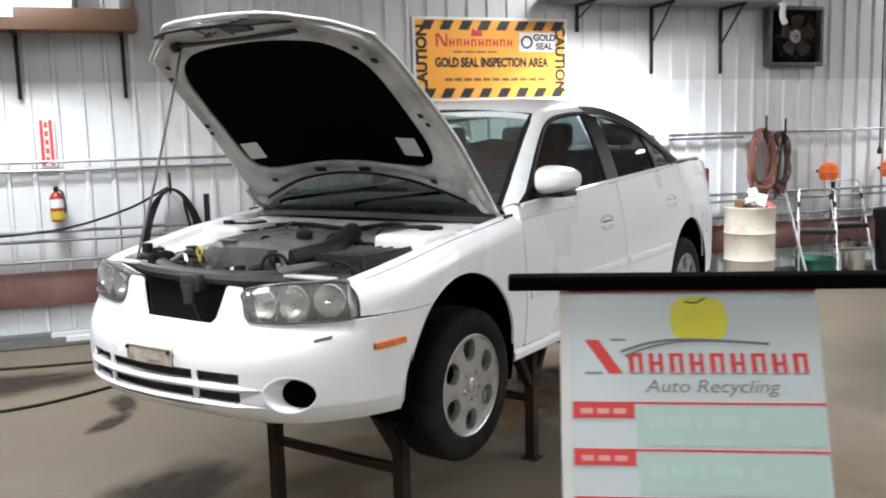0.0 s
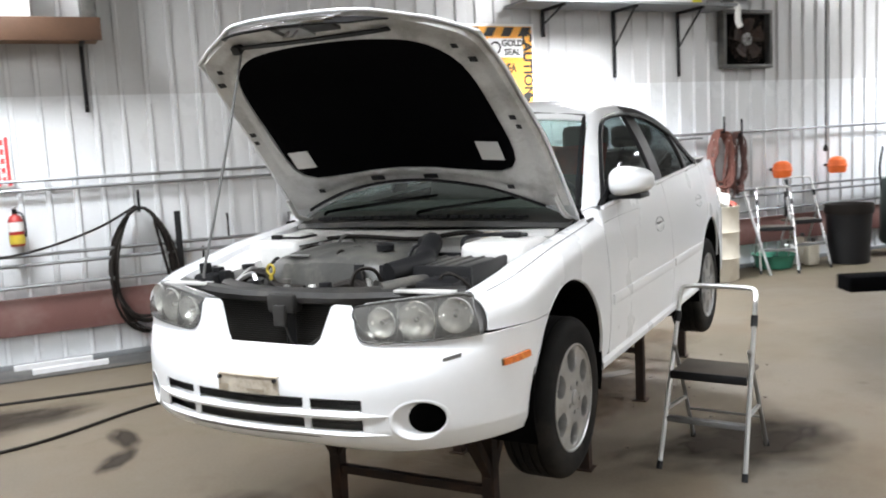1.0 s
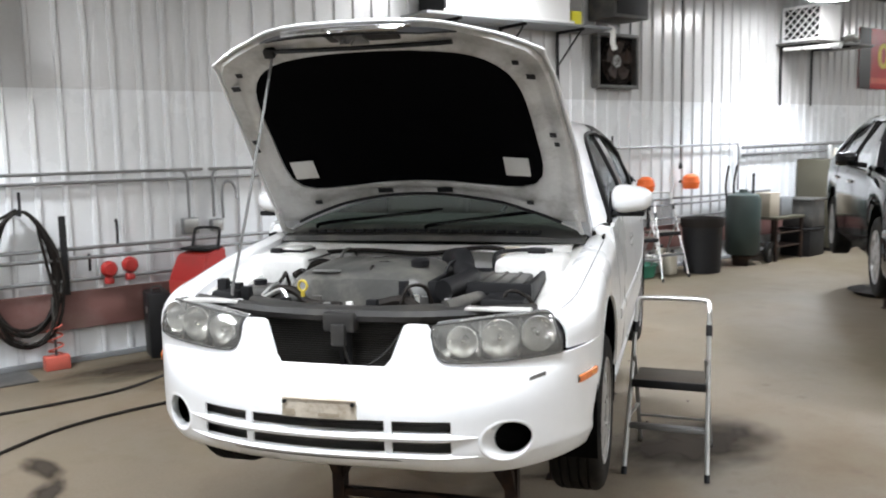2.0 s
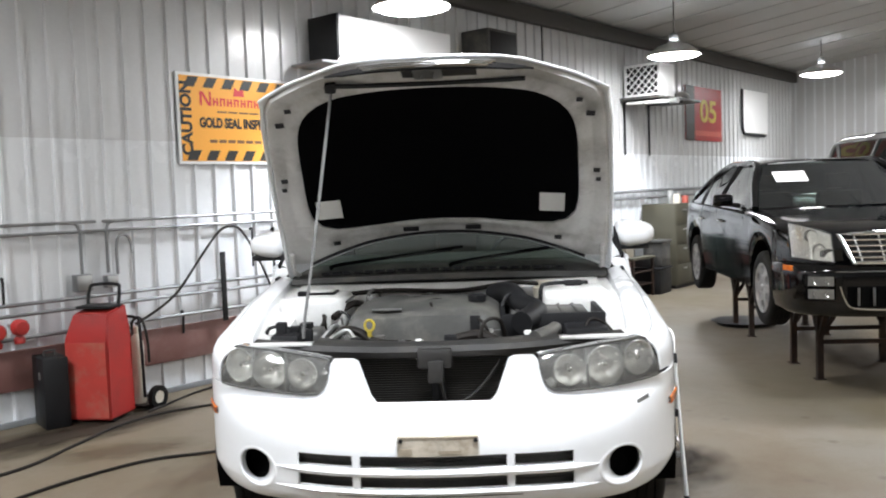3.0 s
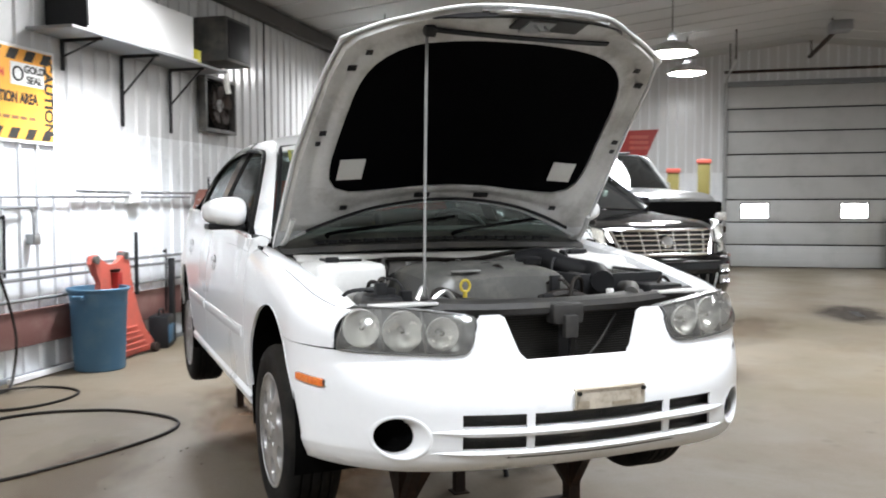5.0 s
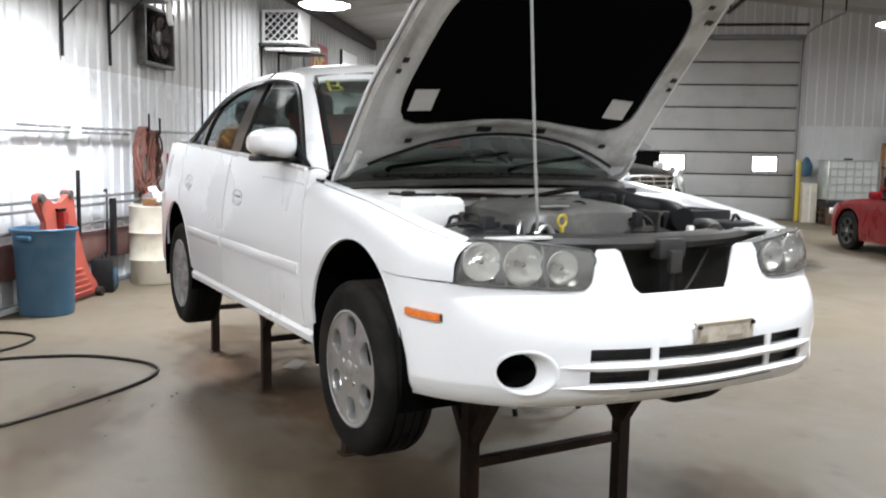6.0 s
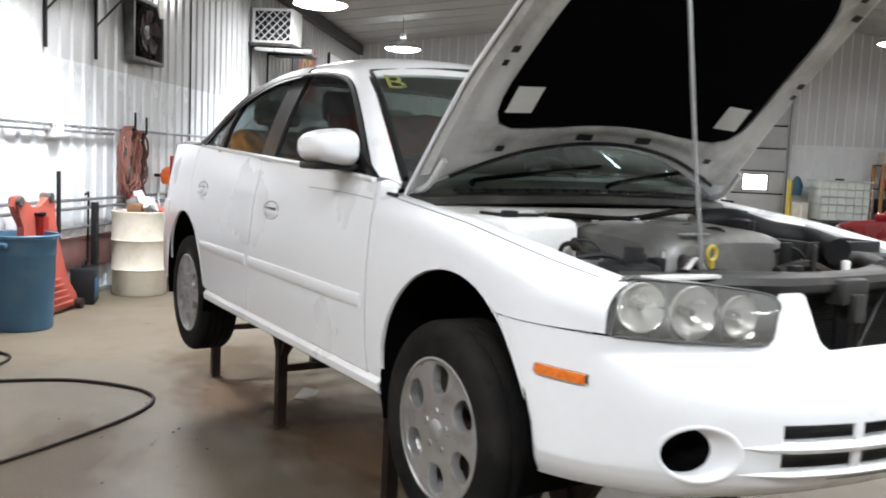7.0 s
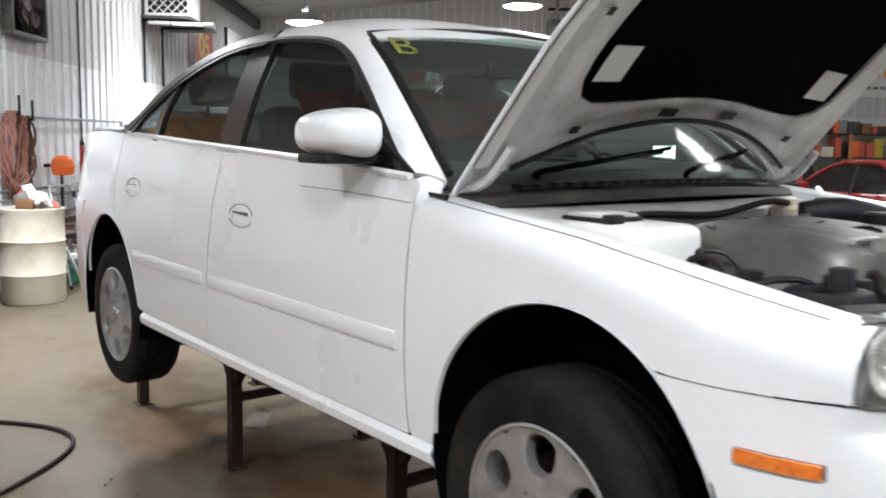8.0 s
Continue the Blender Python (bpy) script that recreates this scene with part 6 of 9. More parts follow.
for a in (0.2, 1.57, 2.94):
    rod(m @ Vector((0, 0, -0.02)), m @ Vector((0.17 * math.cos(-a), 0.17 * math.sin(-a), 0)), 0.014, bm=bm)
cp("steering_wheel", bm, "plastic_black", label="black steering wheel")


def seat(x, y, wide, rear=False):
    s = cp("rear_seat" if rear else "front_seat", box(x - wide, x + wide, y, y + 0.48, 1.0, 1.15, 0.05, seg=3), "seat", label="grey cloth seat")
    bm = box(x - wide, x + wide, 0, 0.14, 0, 0.60, 0.05, seg=3)
    bmesh.ops.transform(bm, verts=bm.verts, matrix=Matrix.Translation((0, y + 0.42, 1.10)) @ Matrix.Rotation(radians(-16), 4, "X"))
    cp("backrest", bm, "seat", s)
    for hx in ((x,) if not rear else (-0.36, 0.36)):
        bm = box(hx - 0.13, hx + 0.13, y + 0.60, y + 0.69, 1.69, 1.83, 0.035, seg=3)
        rod((hx - 0.05, y + 0.64, 1.62), (hx - 0.05, y + 0.64, 1.72), 0.007, bm=bm)
        rod((hx + 0.05, y + 0.64, 1.62), (hx + 0.05, y + 0.64, 1.72), 0.007, bm=bm)
        cp("headrest", bm, "seat", s)


seat(-0.36, 0.98, 0.25)
seat(0.36, 0.98, 0.25)
seat(0.0, 1.90, 0.62, rear=True)
cp("headliner", sheet([[(u * 0.53, y, 1.885 + 0.03 * (1 - u * u)) for u in span(-1, 1, 6)] for y in span(1.08, 2.0, 4)], thick=0.01), "beige", label="beige headliner")
cp("rear_shelf", box(-0.62, 0.62, 2.40, 2.78, 1.52, 1.545, 0.006), "plastic_dark", label="dark rear shelf")
cp("rear_view_mirror", box(-0.11, 0.11, 0.98, 1.0, 1.76, 1.82, 0.012), "plastic_black", label="black rear-view mirror")
# red-brown sheet added across the front seat backs for red streaks in the windshield
M["red_streak"] = surface("red_brown_streak_sheet", (0.42, 0.060, 0.032), rough=0.9, vary=0.5, size=14, fine=120, bump=0.3, dirt=(0.20, 0.05, 0.03), dirt_amount=0.5, dirt_size=9)
rows = []
for k in range(9):
    u = k / 8
    rows.append([(x, 1.50 + 0.07 * u + 0.03 * noise.noise((x * 9, u * 2, 1.0)) + 0.012 * math.sin(x * 38), 1.565 + 0.185 * u + 0.012 * noise.noise((x * 6, u, 4.0)) - 0.03 * abs(math.sin(x * 4.4)) * u) for x in span(-0.50, 0.50, 34)])
cp("red_streak_sheet", sheet(rows, thick=0.012), "red_streak", label="added red-brown sheet across the front seat backs")
# letter chalked on the windshield
m = Matrix.Translation((-0.515, 0.905, 1.822)) @ Matrix.Rotation(radians(-7), 4, "Z") @ Matrix.Rotation(radians(36), 4, "X")
M["letter_yellow"] = surface("yellow_marker", (0.20, 0.21, 0.05), rough=0.6, vary=0.1, bump=0.0)
cp("marker_letter", words("B", 0.13, 0.001, m, stretch=1.25), "letter_yellow", label="yellow letter B on the glass")

# ---------- steel stands under the sedan ----------
def car_stand(m, span_y, top, half=0.36, label="", group="car stands", first={}):
    """A table of four legs, angle-iron rails, corner braces and low tie bars."""
    st = thing("car_stand", label or "rusty dark steel trestle stand carrying the car", "stand", m, group)
    h = span_y / 2
    for x in (-half, half):
        for y in (-h, h):
            leg = part("leg", rod((x, y, 0.0), (x, y, top - 0.05), 0.027, square=True), "steel_dark", st)
            part("foot", box(x - 0.045, x + 0.045, y - 0.045, y + 0.045, 0.0, 0.008), "steel_dark", leg)
            s = 1 if y < 0 else -1
            for dy in (0.24, -0.24):
                part("brace", rod((x, y, top - 0.40), (x, y + dy, top - 0.05), 0.019, square=True), "steel_dark", st)
            part("brace", rod((x, y, top - 0.40), (x - math.copysign(0.22, x), y, top - 0.05), 0.019, square=True), "steel_dark", st)
        part("rail", box(x - 0.03, x + 0.03, -h - 0.25, h + 0.25, top - 0.05, top, 0.004), "steel_dark", st)
    for y in (-h, h):
        part("cross_rail", box(-half - 0.1 + 0.0, half + 0.1, y - 0.03, y + 0.03, top - 0.056, top - 0.006, 0.004), "steel_dark", st)
        part("tie_bar", rod((-half, y, 0.34), (half, y, 0.34), 0.018, square=True), "steel_dark", st)
    return st


STAND_TOP = 0.80
for off, mid, length, half in ((0.066, 0.60, 1.18, 0.381), (0.035, 3.09, 1.23, 0.365)):
    car_stand(pose(0, 0, 0, 0, 0, CAR_TURN) @ pose(off, mid, 0), length, STAND_TOP, half=half)


# ---------- on the long wall ----------
WALL = WY1 - 0.03
FACE = Matrix(((1, 0, 0, 0), (0, 0, -1, WALL), (0, 1, 0, 0), (0, 0, 0, 1)))  # x along the wall, y up, z towards the room


def flat(x0, x1, z0, z1, d0, d1, bm=None):
    """A flat plate on the wall, from d0 to d1 metres off it."""
    return box(x0, x1, WALL - d1, WALL - d0, z0, z1, bm=bm)


# caution sign
sx0, sx1, sz0, sz1 = 1.985, 3.768, 2.165, 3.045
sign = solo("caution_sign", flat(sx0, sx1, sz0, sz1, 0.0, 0.018), "sign_white", "orange caution sign with black hazard blocks and lettering", "sign")
part("orange_face", flat(sx0 + 0.03, sx1 - 0.03, sz0 + 0.03, sz1 - 0.03, 0.018, 0.022), "orange", sign)
for z0 in (sz0 + 0.035, sz1 - 0.135):
    for k in range(8):
        x = sx0 + 0.075 + k * 0.215
        w, sl = 0.115, 0.055
        bm = slab([(x, z0), (x + w, z0), (x + w + sl, z0 + 0.098), (x + sl, z0 + 0.098)], 0.003, Matrix.Translation((0, -0.022, 0)) @ FACE)
        part("hazard_block", bm, "sign_black", sign)
for x, turn in ((sx0 + 0.095, 90), (sx1 - 0.095, -90)):
    part("caution_letters", words("CAUTION", 0.16, 0.003, Matrix.Translation((0, -0.024, 0)) @ FACE @ pose(x, (sz0 + sz1) / 2 + 0.0, 0, 0, 0, turn), stretch=0.98, bold=0.0065), "sign_black", sign, "black letters CAUTION")
part("area_letters", words("GOLD SEAL INSPECTION AREA", 0.132, 0.003, Matrix.Translation((0, -0.024, 0)) @ FACE @ pose(2.875, 2.565, 0), stretch=0.715, bold=0.0055), "sign_black", sign, "black letters GOLD SEAL INSPECTION AREA")
part("white_field", flat(3.19, 3.62, 2.685, 2.89, 0.022, 0.025), "sign_white", sign)
part("seal_letters", words("GOLD\nSEAL", 0.095, 0.003, Matrix.Translation((0, -0.027, 0)) @ FACE @ pose(3.49, 2.787, 0), bold=0.003), "sign_black", sign, "black letters GOLD SEAL")
ring = [Vector((3.28 + 0.06 * math.cos(a), WALL - 0.026, 2.787 + 0.06 * math.sin(a))) for a in span(0, 2 * math.pi, 24)[:-1]]
part("seal_ring", tube(ring, 0.010, closed=True, smooth=False, seg=6), "sign_black", sign)
# the maker's mark as plain shapes
for x0, x1, y0, y1, slant in ((2.235, 2.258, 2.735, 2.87, 0.0), (2.245, 2.275, 2.735, 2.87, 0.085), (2.345, 2.365, 2.735, 2.87, 0.0)):
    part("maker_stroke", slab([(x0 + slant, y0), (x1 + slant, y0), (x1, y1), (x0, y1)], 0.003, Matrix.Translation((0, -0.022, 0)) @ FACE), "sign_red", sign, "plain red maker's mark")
for k in range(9):
    x = 2.385 + k * 0.083
    for dx, w in ((0.0, 0.018), (0.042, 0.016)):
        part("mark_bar", flat(x + dx, x + dx + w, 2.738, 2.815, 0.022, 0.0245), "sign_red", sign)
    part("mark_bar", flat(x, x + 0.06, 2.768 + 0.03 * (k % 2), 2.784 + 0.03 * (k % 2), 0.022, 0.0248), "sign_red", sign)
bm = slab([(2.63, 2.845), (2.76, 2.845), (2.75, 2.925), (2.69, 2.90), (2.65, 2.93)], 0.003, Matrix.Translation((0, -0.022, 0)) @ FACE)
part("maker_emblem", bm, "sign_red", sign)
for k in range(11):
    part("small_print", flat(2.33 + k * 0.108, 2.33 + k * 0.108 + 0.085, 2.375, 2.405, 0.022, 0.0242), "wood", sign)
for k in range(4):
    part("small_print", flat(2.43 + k * 0.13, 2.43 + k * 0.13 + 0.11, 2.672, 2.688, 0.022, 0.0242), "wood", sign)


# conduits
def conduit(points, r, label, name="conduit_pipe"):
    ob = solo(name, tube([(x, WALL - d, z) for x, d, z in points], r, seg=8, steps=5), "conduit", label, "pipe", group="pipes along the wall")
    return ob


def bend(x, z, down, into=1, r=0.09, d=0.05):
    """Corner of a pipe that turns down at x."""
    return [(x - into * r * 1.6, d, z), (x - into * r, d, z), (x - into * 0.3 * r, d, z - 0.06 * r / 0.09 * 0.3), (x, d, z - r), (x, d, z - 1.6 * r), (x, d, down)]


conduit([(-6.0, 0.05, 1.655), (-3.0, 0.05, 1.655)] + bend(0.94, 1.655, 1.20), 0.014, "grey conduit that bends down to a junction box")
conduit([(6.1, 0.05, 1.69), (3.5, 0.05, 1.675)] + bend(1.18, 1.655, 1.2, into=-1), 0.014, "grey conduit that runs on along the wall")
conduit([(-6.0, 0.045, 1.575), (-2.0, 0.045, 1.575), (1.0, 0.045, 1.575)] + bend(3.40, 1.575, 1.33), 0.014, "grey conduit that bends down to a small switch box")
conduit([(1.27, 0.05, 1.18), (1.27, 0.05, 1.42), (1.30, 0.05, 1.52), (1.37, 0.05, 1.52), (1.41, 0.05, 1.45), (1.41, 0.07, 1.36)], 0.014, "short grey pipe bent like a cane")
conduit([(4.0, 0.06, 1.735), (5.0, 0.06, 1.735), (9.2, 0.06, 1.755)] + bend(9.6, 1.76, 1.05), 0.016, "grey conduit along the wall")
conduit([(9.7, 0.06, 1.70), (11.0, 0.06, 1.72), (13.0, 0.06, 1.73), (18.9, 0.06, 1.75)], 0.03, "thick grey pipe along the wall")
conduit([(9.7, 0.06, 1.58), (11.0, 0.06, 1.60), (18.9, 0.06, 1.63)], 0.02, "grey pipe along the wall")
for x, z, s in ((0.94, 1.13, 0.075), (1.20, 1.12, 0.055), (3.40, 1.28, 0.05), (4.95, 1.70, 0.09)):
    jb = solo("junction_box", box(x - s, x + s, WALL - 0.085, WALL - 0.0, z - s, z + s, 0.008), "conduit" if s < 0.08 else "paper", "small metal junction box on the wall", "electric box", group="electric boxes")
    part("cover_plate", box(x - s * 0.85, x + s * 0.85, WALL - 0.091, WALL - 0.085, z - s * 0.85, z + s * 0.85, 0.002), "steel" if s < 0.08 else "sign_white", jb)

# three rails on flat posts
for z in (1.01, 0.925, 0.735):
    conduit([(WX0 + 0.2, 0.10, z), (0, 0.10, z), (6.0, 0.10, z), (10.4, 0.10, z)], 0.0165, "dull steel rail carried by black posts", "wall_rail")
for k, x in enumerate((-5.27, -2.73, -0.2, 2.33, 4.87, 7.4, 9.9)):
    post_ob = solo("rail_post", box(x - 0.028, x + 0.028, WALL - 0.135, WALL - 0.118, 0.62, 1.30, 0.003), "plastic_black", "flat black steel post holding the wall rails", "post", group="rail posts")
    for z in (1.01, 0.925, 0.735):
        part("clip", box(x - 0.02, x + 0.02, WALL - 0.125, WALL, z - 0.012, z + 0.012), "steel_dark", post_ob)
for x, z0, z1 in ((0.27, 1.02, 1.22), (2.75, 1.12, 1.50), (3.02, 0.95, 1.48), (0.02, 0.80, 0.93), (5.55, 0.35, 1.05), (1.9, 0.55, 0.75)):
    h = solo("wall_hook", tube([(x, WALL - 0.02, z1), (x, WALL - 0.05, z1 + 0.01), (x, WALL - 0.06, z1 - 0.03), (x, WALL - 0.05, z0)], 0.012, seg=6), "plastic_black", "black steel hook strip on the wall", "hook", group="wall hooks")
# wire hangers on the upper conduit further along
for k in range(9):
    x = 4.2 + k * 0.21
    solo("pipe_hook", tube([(x, WALL - 0.075, 1.75), (x + 0.03, WALL - 0.10, 1.735), (x + 0.06, WALL - 0.09, 1.705), (x + 0.08, WALL - 0.08, 1.73)], 0.006, seg=5), "steel", "small steel hook on the conduit", "hook", group="conduit hooks")
for x, z in ((0.14, 0.82), (0.32, 0.84)):
    g = solo("air_coupler", lathe([(0.0, 0.075), (0.05, 0.068), (0.068, 0.04), (0.07, 0.0), (0.055, -0.012), (0.0, -0.012)], 18, Matrix.Translation((x, WALL - 0.19, z)) @ Matrix.Rotation(radians(90), 4, "X")), "red_enamel", "round red air regulator on the wall rail", "regulator", group="air regulators")
    part("stem", rod((x, WALL - 0.18, z), (x, WALL, z), 0.018), "steel", g)
    part("knob", lathe([(0.04, 0.0), (0.045, 0.03), (0.03, 0.06), (0.0, 0.062)], 14, Matrix.Translation((x, WALL - 0.19, z - 0.13))), "red_enamel", g)
    part("neck", rod((x, WALL - 0.19, z - 0.07), (x, WALL - 0.19, z - 0.12), 0.014), "steel", g)


def coil(x, z, wide, tall, turns, r, material, label, depth=0.12, seed=1, tail=()):
    """A hose hung in loops over a hook."""
    rng = random.Random(seed)
    pts = []
    for k in range(turns):
        w, t = wide * (0.82 + 0.25 * rng.random()), tall * (0.80 + 0.28 * rng.random())
        dd = depth * (0.5 + 0.7 * rng.random())
        for a in range(10):
            an = math.pi / 2 + 2 * math.pi * a / 10
            squeeze = 0.62 + 0.38 * (0.5 - 0.5 * math.sin(an)) ** 0.5
            pts.append((x + w * math.cos(an) * squeeze + 0.01 * rng.random(), WALL - 0.06 - dd * (0.5 + 0.5 * math.sin(an * 3 + k)), z - t + t * math.sin(an)))
    ob = solo("hose_coil", tube(pts + list(tail), r, seg=7, steps=3), material, label, "hose", group="hung hoses")
    part("hook", tube([(x, WALL, z - 0.03), (x, WALL - 0.17, z - 0.03), (x, WALL - 0.19, z - 0.01), (x, WALL - 0.19, z + 0.16)], 0.013, seg=6, steps=3), "plastic_black", ob, "black steel peg")
    return ob


coil(-0.53, 1.36, 0.32, 0.54, 6, 0.0135, "hose_rubber", "black rubber hose coiled over a wall hook", seed=3, tail=[(-0.35, WALL - 0.15, 0.9), (-0.30, WALL - 0.18, 0.5), (-0.42, WALL - 0.2, 0.25)])
coil(6.32, 1.78, 0.19, 0.40, 13, 0.0125, "red_hose", "faded red hose coiled over a wall hook", seed=5, depth=0.14, tail=[(6.36, WALL - 0.12, 1.15), (6.40, WALL - 0.14, 0.95)])
coil(6.60, 1.74, 0.13, 0.38, 8, 0.0125, "brown_hose", "dark brown hose coiled over a wall hook", seed=9, depth=0.12, tail=[(6.55, WALL - 0.12, 1.10), (6.50, WALL - 0.14, 0.92)])
solo("looped_hose", tube([(-2.6, WALL - 0.14, 0.98), (-1.6, WALL - 0.15, 1.02), (-0.95, WALL - 0.15, 1.18), (-0.55, WALL - 0.16, 1.38)], 0.012, seg=6), "hose_rubber", "thin black air hose sagging along the wall", "hose")
solo("looped_hose", tube([(1.35, WALL - 0.16, 0.72), (1.75, WALL - 0.16, 0.93), (2.1, WALL - 0.14, 1.30), (2.30, WALL - 0.13, 1.50), (2.45, WALL - 0.12, 1.545), (2.58, WALL - 0.13, 1.48), (2.78, WALL - 0.14, 1.15), (2.93, WALL - 0.15, 0.78), (2.99, WALL - 0.18, 0.42), (2.90, WALL - 0.22, 0.12), (2.75, WALL - 0.30, 0.02)], 0.0125, seg=7), "hose_rubber", "black air hose draped over a wall pipe", "hose")

# fire extinguisher and its sign
ext = thing("fire_extinguisher", "small fire extinguisher with a yellow label on the wall", "extinguisher", pose(-1.54, WALL - 0.10, 1.10))
part("cylinder", lathe([(0.0, 0.0), (0.055, 0.0), (0.062, 0.015), (0.062, 0.22), (0.045, 0.26), (0.02, 0.275), (0.02, 0.29)], 20), "red_enamel", ext, "dull red cylinder")
part("label", lathe([(0.0635, 0.02), (0.0635, 0.10)], 20, cap=False), "yellow", ext, "yellow label")
part("paper_label", lathe([(0.0638, 0.13), (0.0638, 0.21)], 20, cap=False), "paper", ext, "worn white label")
part("valve", box(-0.02, 0.02, -0.03, 0.03, 0.285, 0.325, 0.005), "plastic_black", ext)
part("lever", rod((0, -0.01, 0.325), (0.02, -0.10, 0.345), 0.009), "steel", ext)
part("nozzle_hose", tube([(0.0, -0.02, 0.30), (0.06, -0.05, 0.27), (0.075, -0.05, 0.15), (0.07, -0.04, 0.08)], 0.010, seg=6), "plastic_black", ext)
part("wall_bracket", box(-0.05, 0.05, 0.055, 0.10, 0.08, 0.22, 0.004), "steel", ext)
es = solo("extinguisher_sign", flat(-1.66, -1.52, 1.60, 2.06, 0.0, 0.008), "paper", "narrow faded red and white fire sign", "sign")
bm = flat(-1.645, -1.615, 1.62, 2.04, 0.008, 0.011)
flat(-1.565, -1.535, 1.62, 2.04, 0.008, 0.011, bm=bm)
part("red_border", bm, "sign_red", es)
for k in range(5):
    part("faded_bar", flat(-1.605, -1.575, 1.65 + k * 0.08, 1.70 + k * 0.08, 0.008, 0.011), "sign_red", es)


# ---------- shelves on the wall ----------
def bracket(parent, x, top, depth, drop, diagonal=True):
    b = part("bracket", box(x - 0.018, x + 0.018, WALL - 0.025, WALL, top - drop, top, 0.003), "plastic_black", parent, "black steel shelf bracket")
    part("bracket_arm", box(x - 0.018, x + 0.018, WALL - depth, WALL - 0.025, top - 0.03, top, 0.003), "plastic_black", b)
    if diagonal:
        part("bracket_brace", rod((x, WALL - 0.02, top - drop * 0.55), (x, WALL - depth * 0.92, top - 0.02), 0.008, square=True), "plastic_black", b)


shelf = thing("wall_shelf", "grey steel wall shelf on black brackets", "shelf")
part("board", box(3.42, 6.30, WALL - 0.50, WALL, 3.205, 3.235, 0.003), "grey_enamel", shelf, "grey shelf board")
for x in (3.9, 4.847, 5.787):
    bracket(shelf, x, 3.205, 0.46, 0.76 if x > 4 else 0.3)
heater = thing("storage_cabinet", "white metal cabinet with a black end on the wall shelf", "cabinet", pose(0, 0, 3.236))
part("body", box(3.70, 5.55, WALL - 0.47, WALL - 0.03, 0.0, 0.50, 0.008), "sign_white", heater, "white metal body")
part("end_panel", box(3.66, 3.698, WALL - 0.48, WALL - 0.02, 0.0, 0.51, 0.006), "plastic_black", heater, "black end panel")
part("lip", box(3.66, 5.60, WALL - 0.49, WALL - 0.47, 0.0, 0.03, 0.003), "sign_white", heater)
solo("yellow_box", box(5.62, 5.80, WALL - 0.42, WALL - 0.22, 3.236, 3.40, 0.006), "sign_yellow", "small bright yellow box on the wall shelf", "box")
spk = thing("loudspeaker", "large dark grey speaker box high on the wall", "speaker", pose(0, 0, 3.38))
part("cabinet", box(6.35, 7.0, WALL - 0.45, WALL - 0.0, 0.0, 0.55, 0.012), "plastic_dark", spk)
part("front_grille", box(6.39, 6.96, WALL - 0.462, WALL - 0.45, 0.04, 0.51, 0.004), "plastic_black", spk, "black front grille")
rag = tube([(6.24, WALL - 0.44, 3.24), (6.28, WALL - 0.48, 3.20), (6.26, WALL - 0.50, 3.05), (6.30, WALL - 0.50, 2.97)], 0.035, seg=7)
solo("hanging_rag", rag, "paper", "white rag hanging from the shelf's end", "rag")
solo("power_cord", tube([(6.42, WALL - 0.05, 3.25), (6.40, WALL - 0.04, 2.95), (6.44, WALL - 0.04, 2.7)], 0.012, seg=6), "plastic_black", "black cord hanging beside the fan", "cord")
cord = solo("power_cord", tube([(8.2, WALL - 0.05, 4.25), (8.2, WALL - 0.05, 3.0), (8.2, WALL - 0.05, 1.50)], 0.011, seg=6), "plastic_black", "black drop cord with a plug hanging down the wall", "cord")
part("plug", lathe([(0.0, -0.05), (0.03, -0.045), (0.032, 0.0), (0.016, 0.04), (0.011, 0.05)], 10, Matrix.Translation((8.2, WALL - 0.05, 1.47))), "plastic_black", cord)

# exhaust fan
fan = thing("wall_fan", "dusty dark box fan mounted on the wall", "fan", pose(6.79, WALL, 2.88))
bm = bmesh.new()
for a0, a1, b0, b1 in ((-0.40, 0.40, -0.355, -0.31), (-0.40, 0.40, 0.31, 0.355), (-0.40, -0.355, -0.31, 0.31), (0.355, 0.40, -0.31, 0.31)):
    box(a0, a1, -0.13, -0.02, b0, b1, 0.004, bm=bm)
part("housing", bm, "plastic_dark", fan, "dusty dark housing")
part("back_plate", box(-0.355, 0.355, -0.04, -0.03, -0.31, 0.31), "recess_shade", fan)
for k in range(5):
    a = 2 * math.pi * k / 5
    m = Matrix.Translation((0, -0.075, 0)) @ Matrix.Rotation(a, 4, "Y") @ Matrix.Diagonal((1, 0.5, 1, 1)) @ Matrix.Rotation(radians(28), 4, "X")
    part("blade", slab([(-0.05, 0.05), (0.05, 0.05), (0.10, 0.26), (0.02, 0.29), (-0.09, 0.25)], 0.004, m @ Matrix.Rotation(radians(90), 4, "X")), "steel_dark", fan)
part("motor", lathe([(0.0, -0.03), (0.06, -0.03), (0.08, -0.01), (0.08, 0.03), (0.0, 0.035)], 18, Matrix.Translation((0, -0.075, 0)) @ Matrix.Rotation(radians(90), 4, "X")), "steel", fan, "bare steel motor")
for k in range(9):
    rr = 0.05 + k * 0.033
    part("guard_ring", tube([(rr * math.cos(a), -0.128, rr * math.sin(a)) for a in span(0, 2 * math.pi, 24)[:-1]], 0.003, closed=True, smooth=False, seg=4), "steel_dark", fan)
for k in range(4):
    a = math.pi * k / 4
    part("guard_spoke", rod((0.33 * math.cos(a), -0.131, 0.33 * math.sin(a)), (-0.33 * math.cos(a), -0.131, -0.33 * math.sin(a)), 0.004, seg=5), "steel_dark", fan)

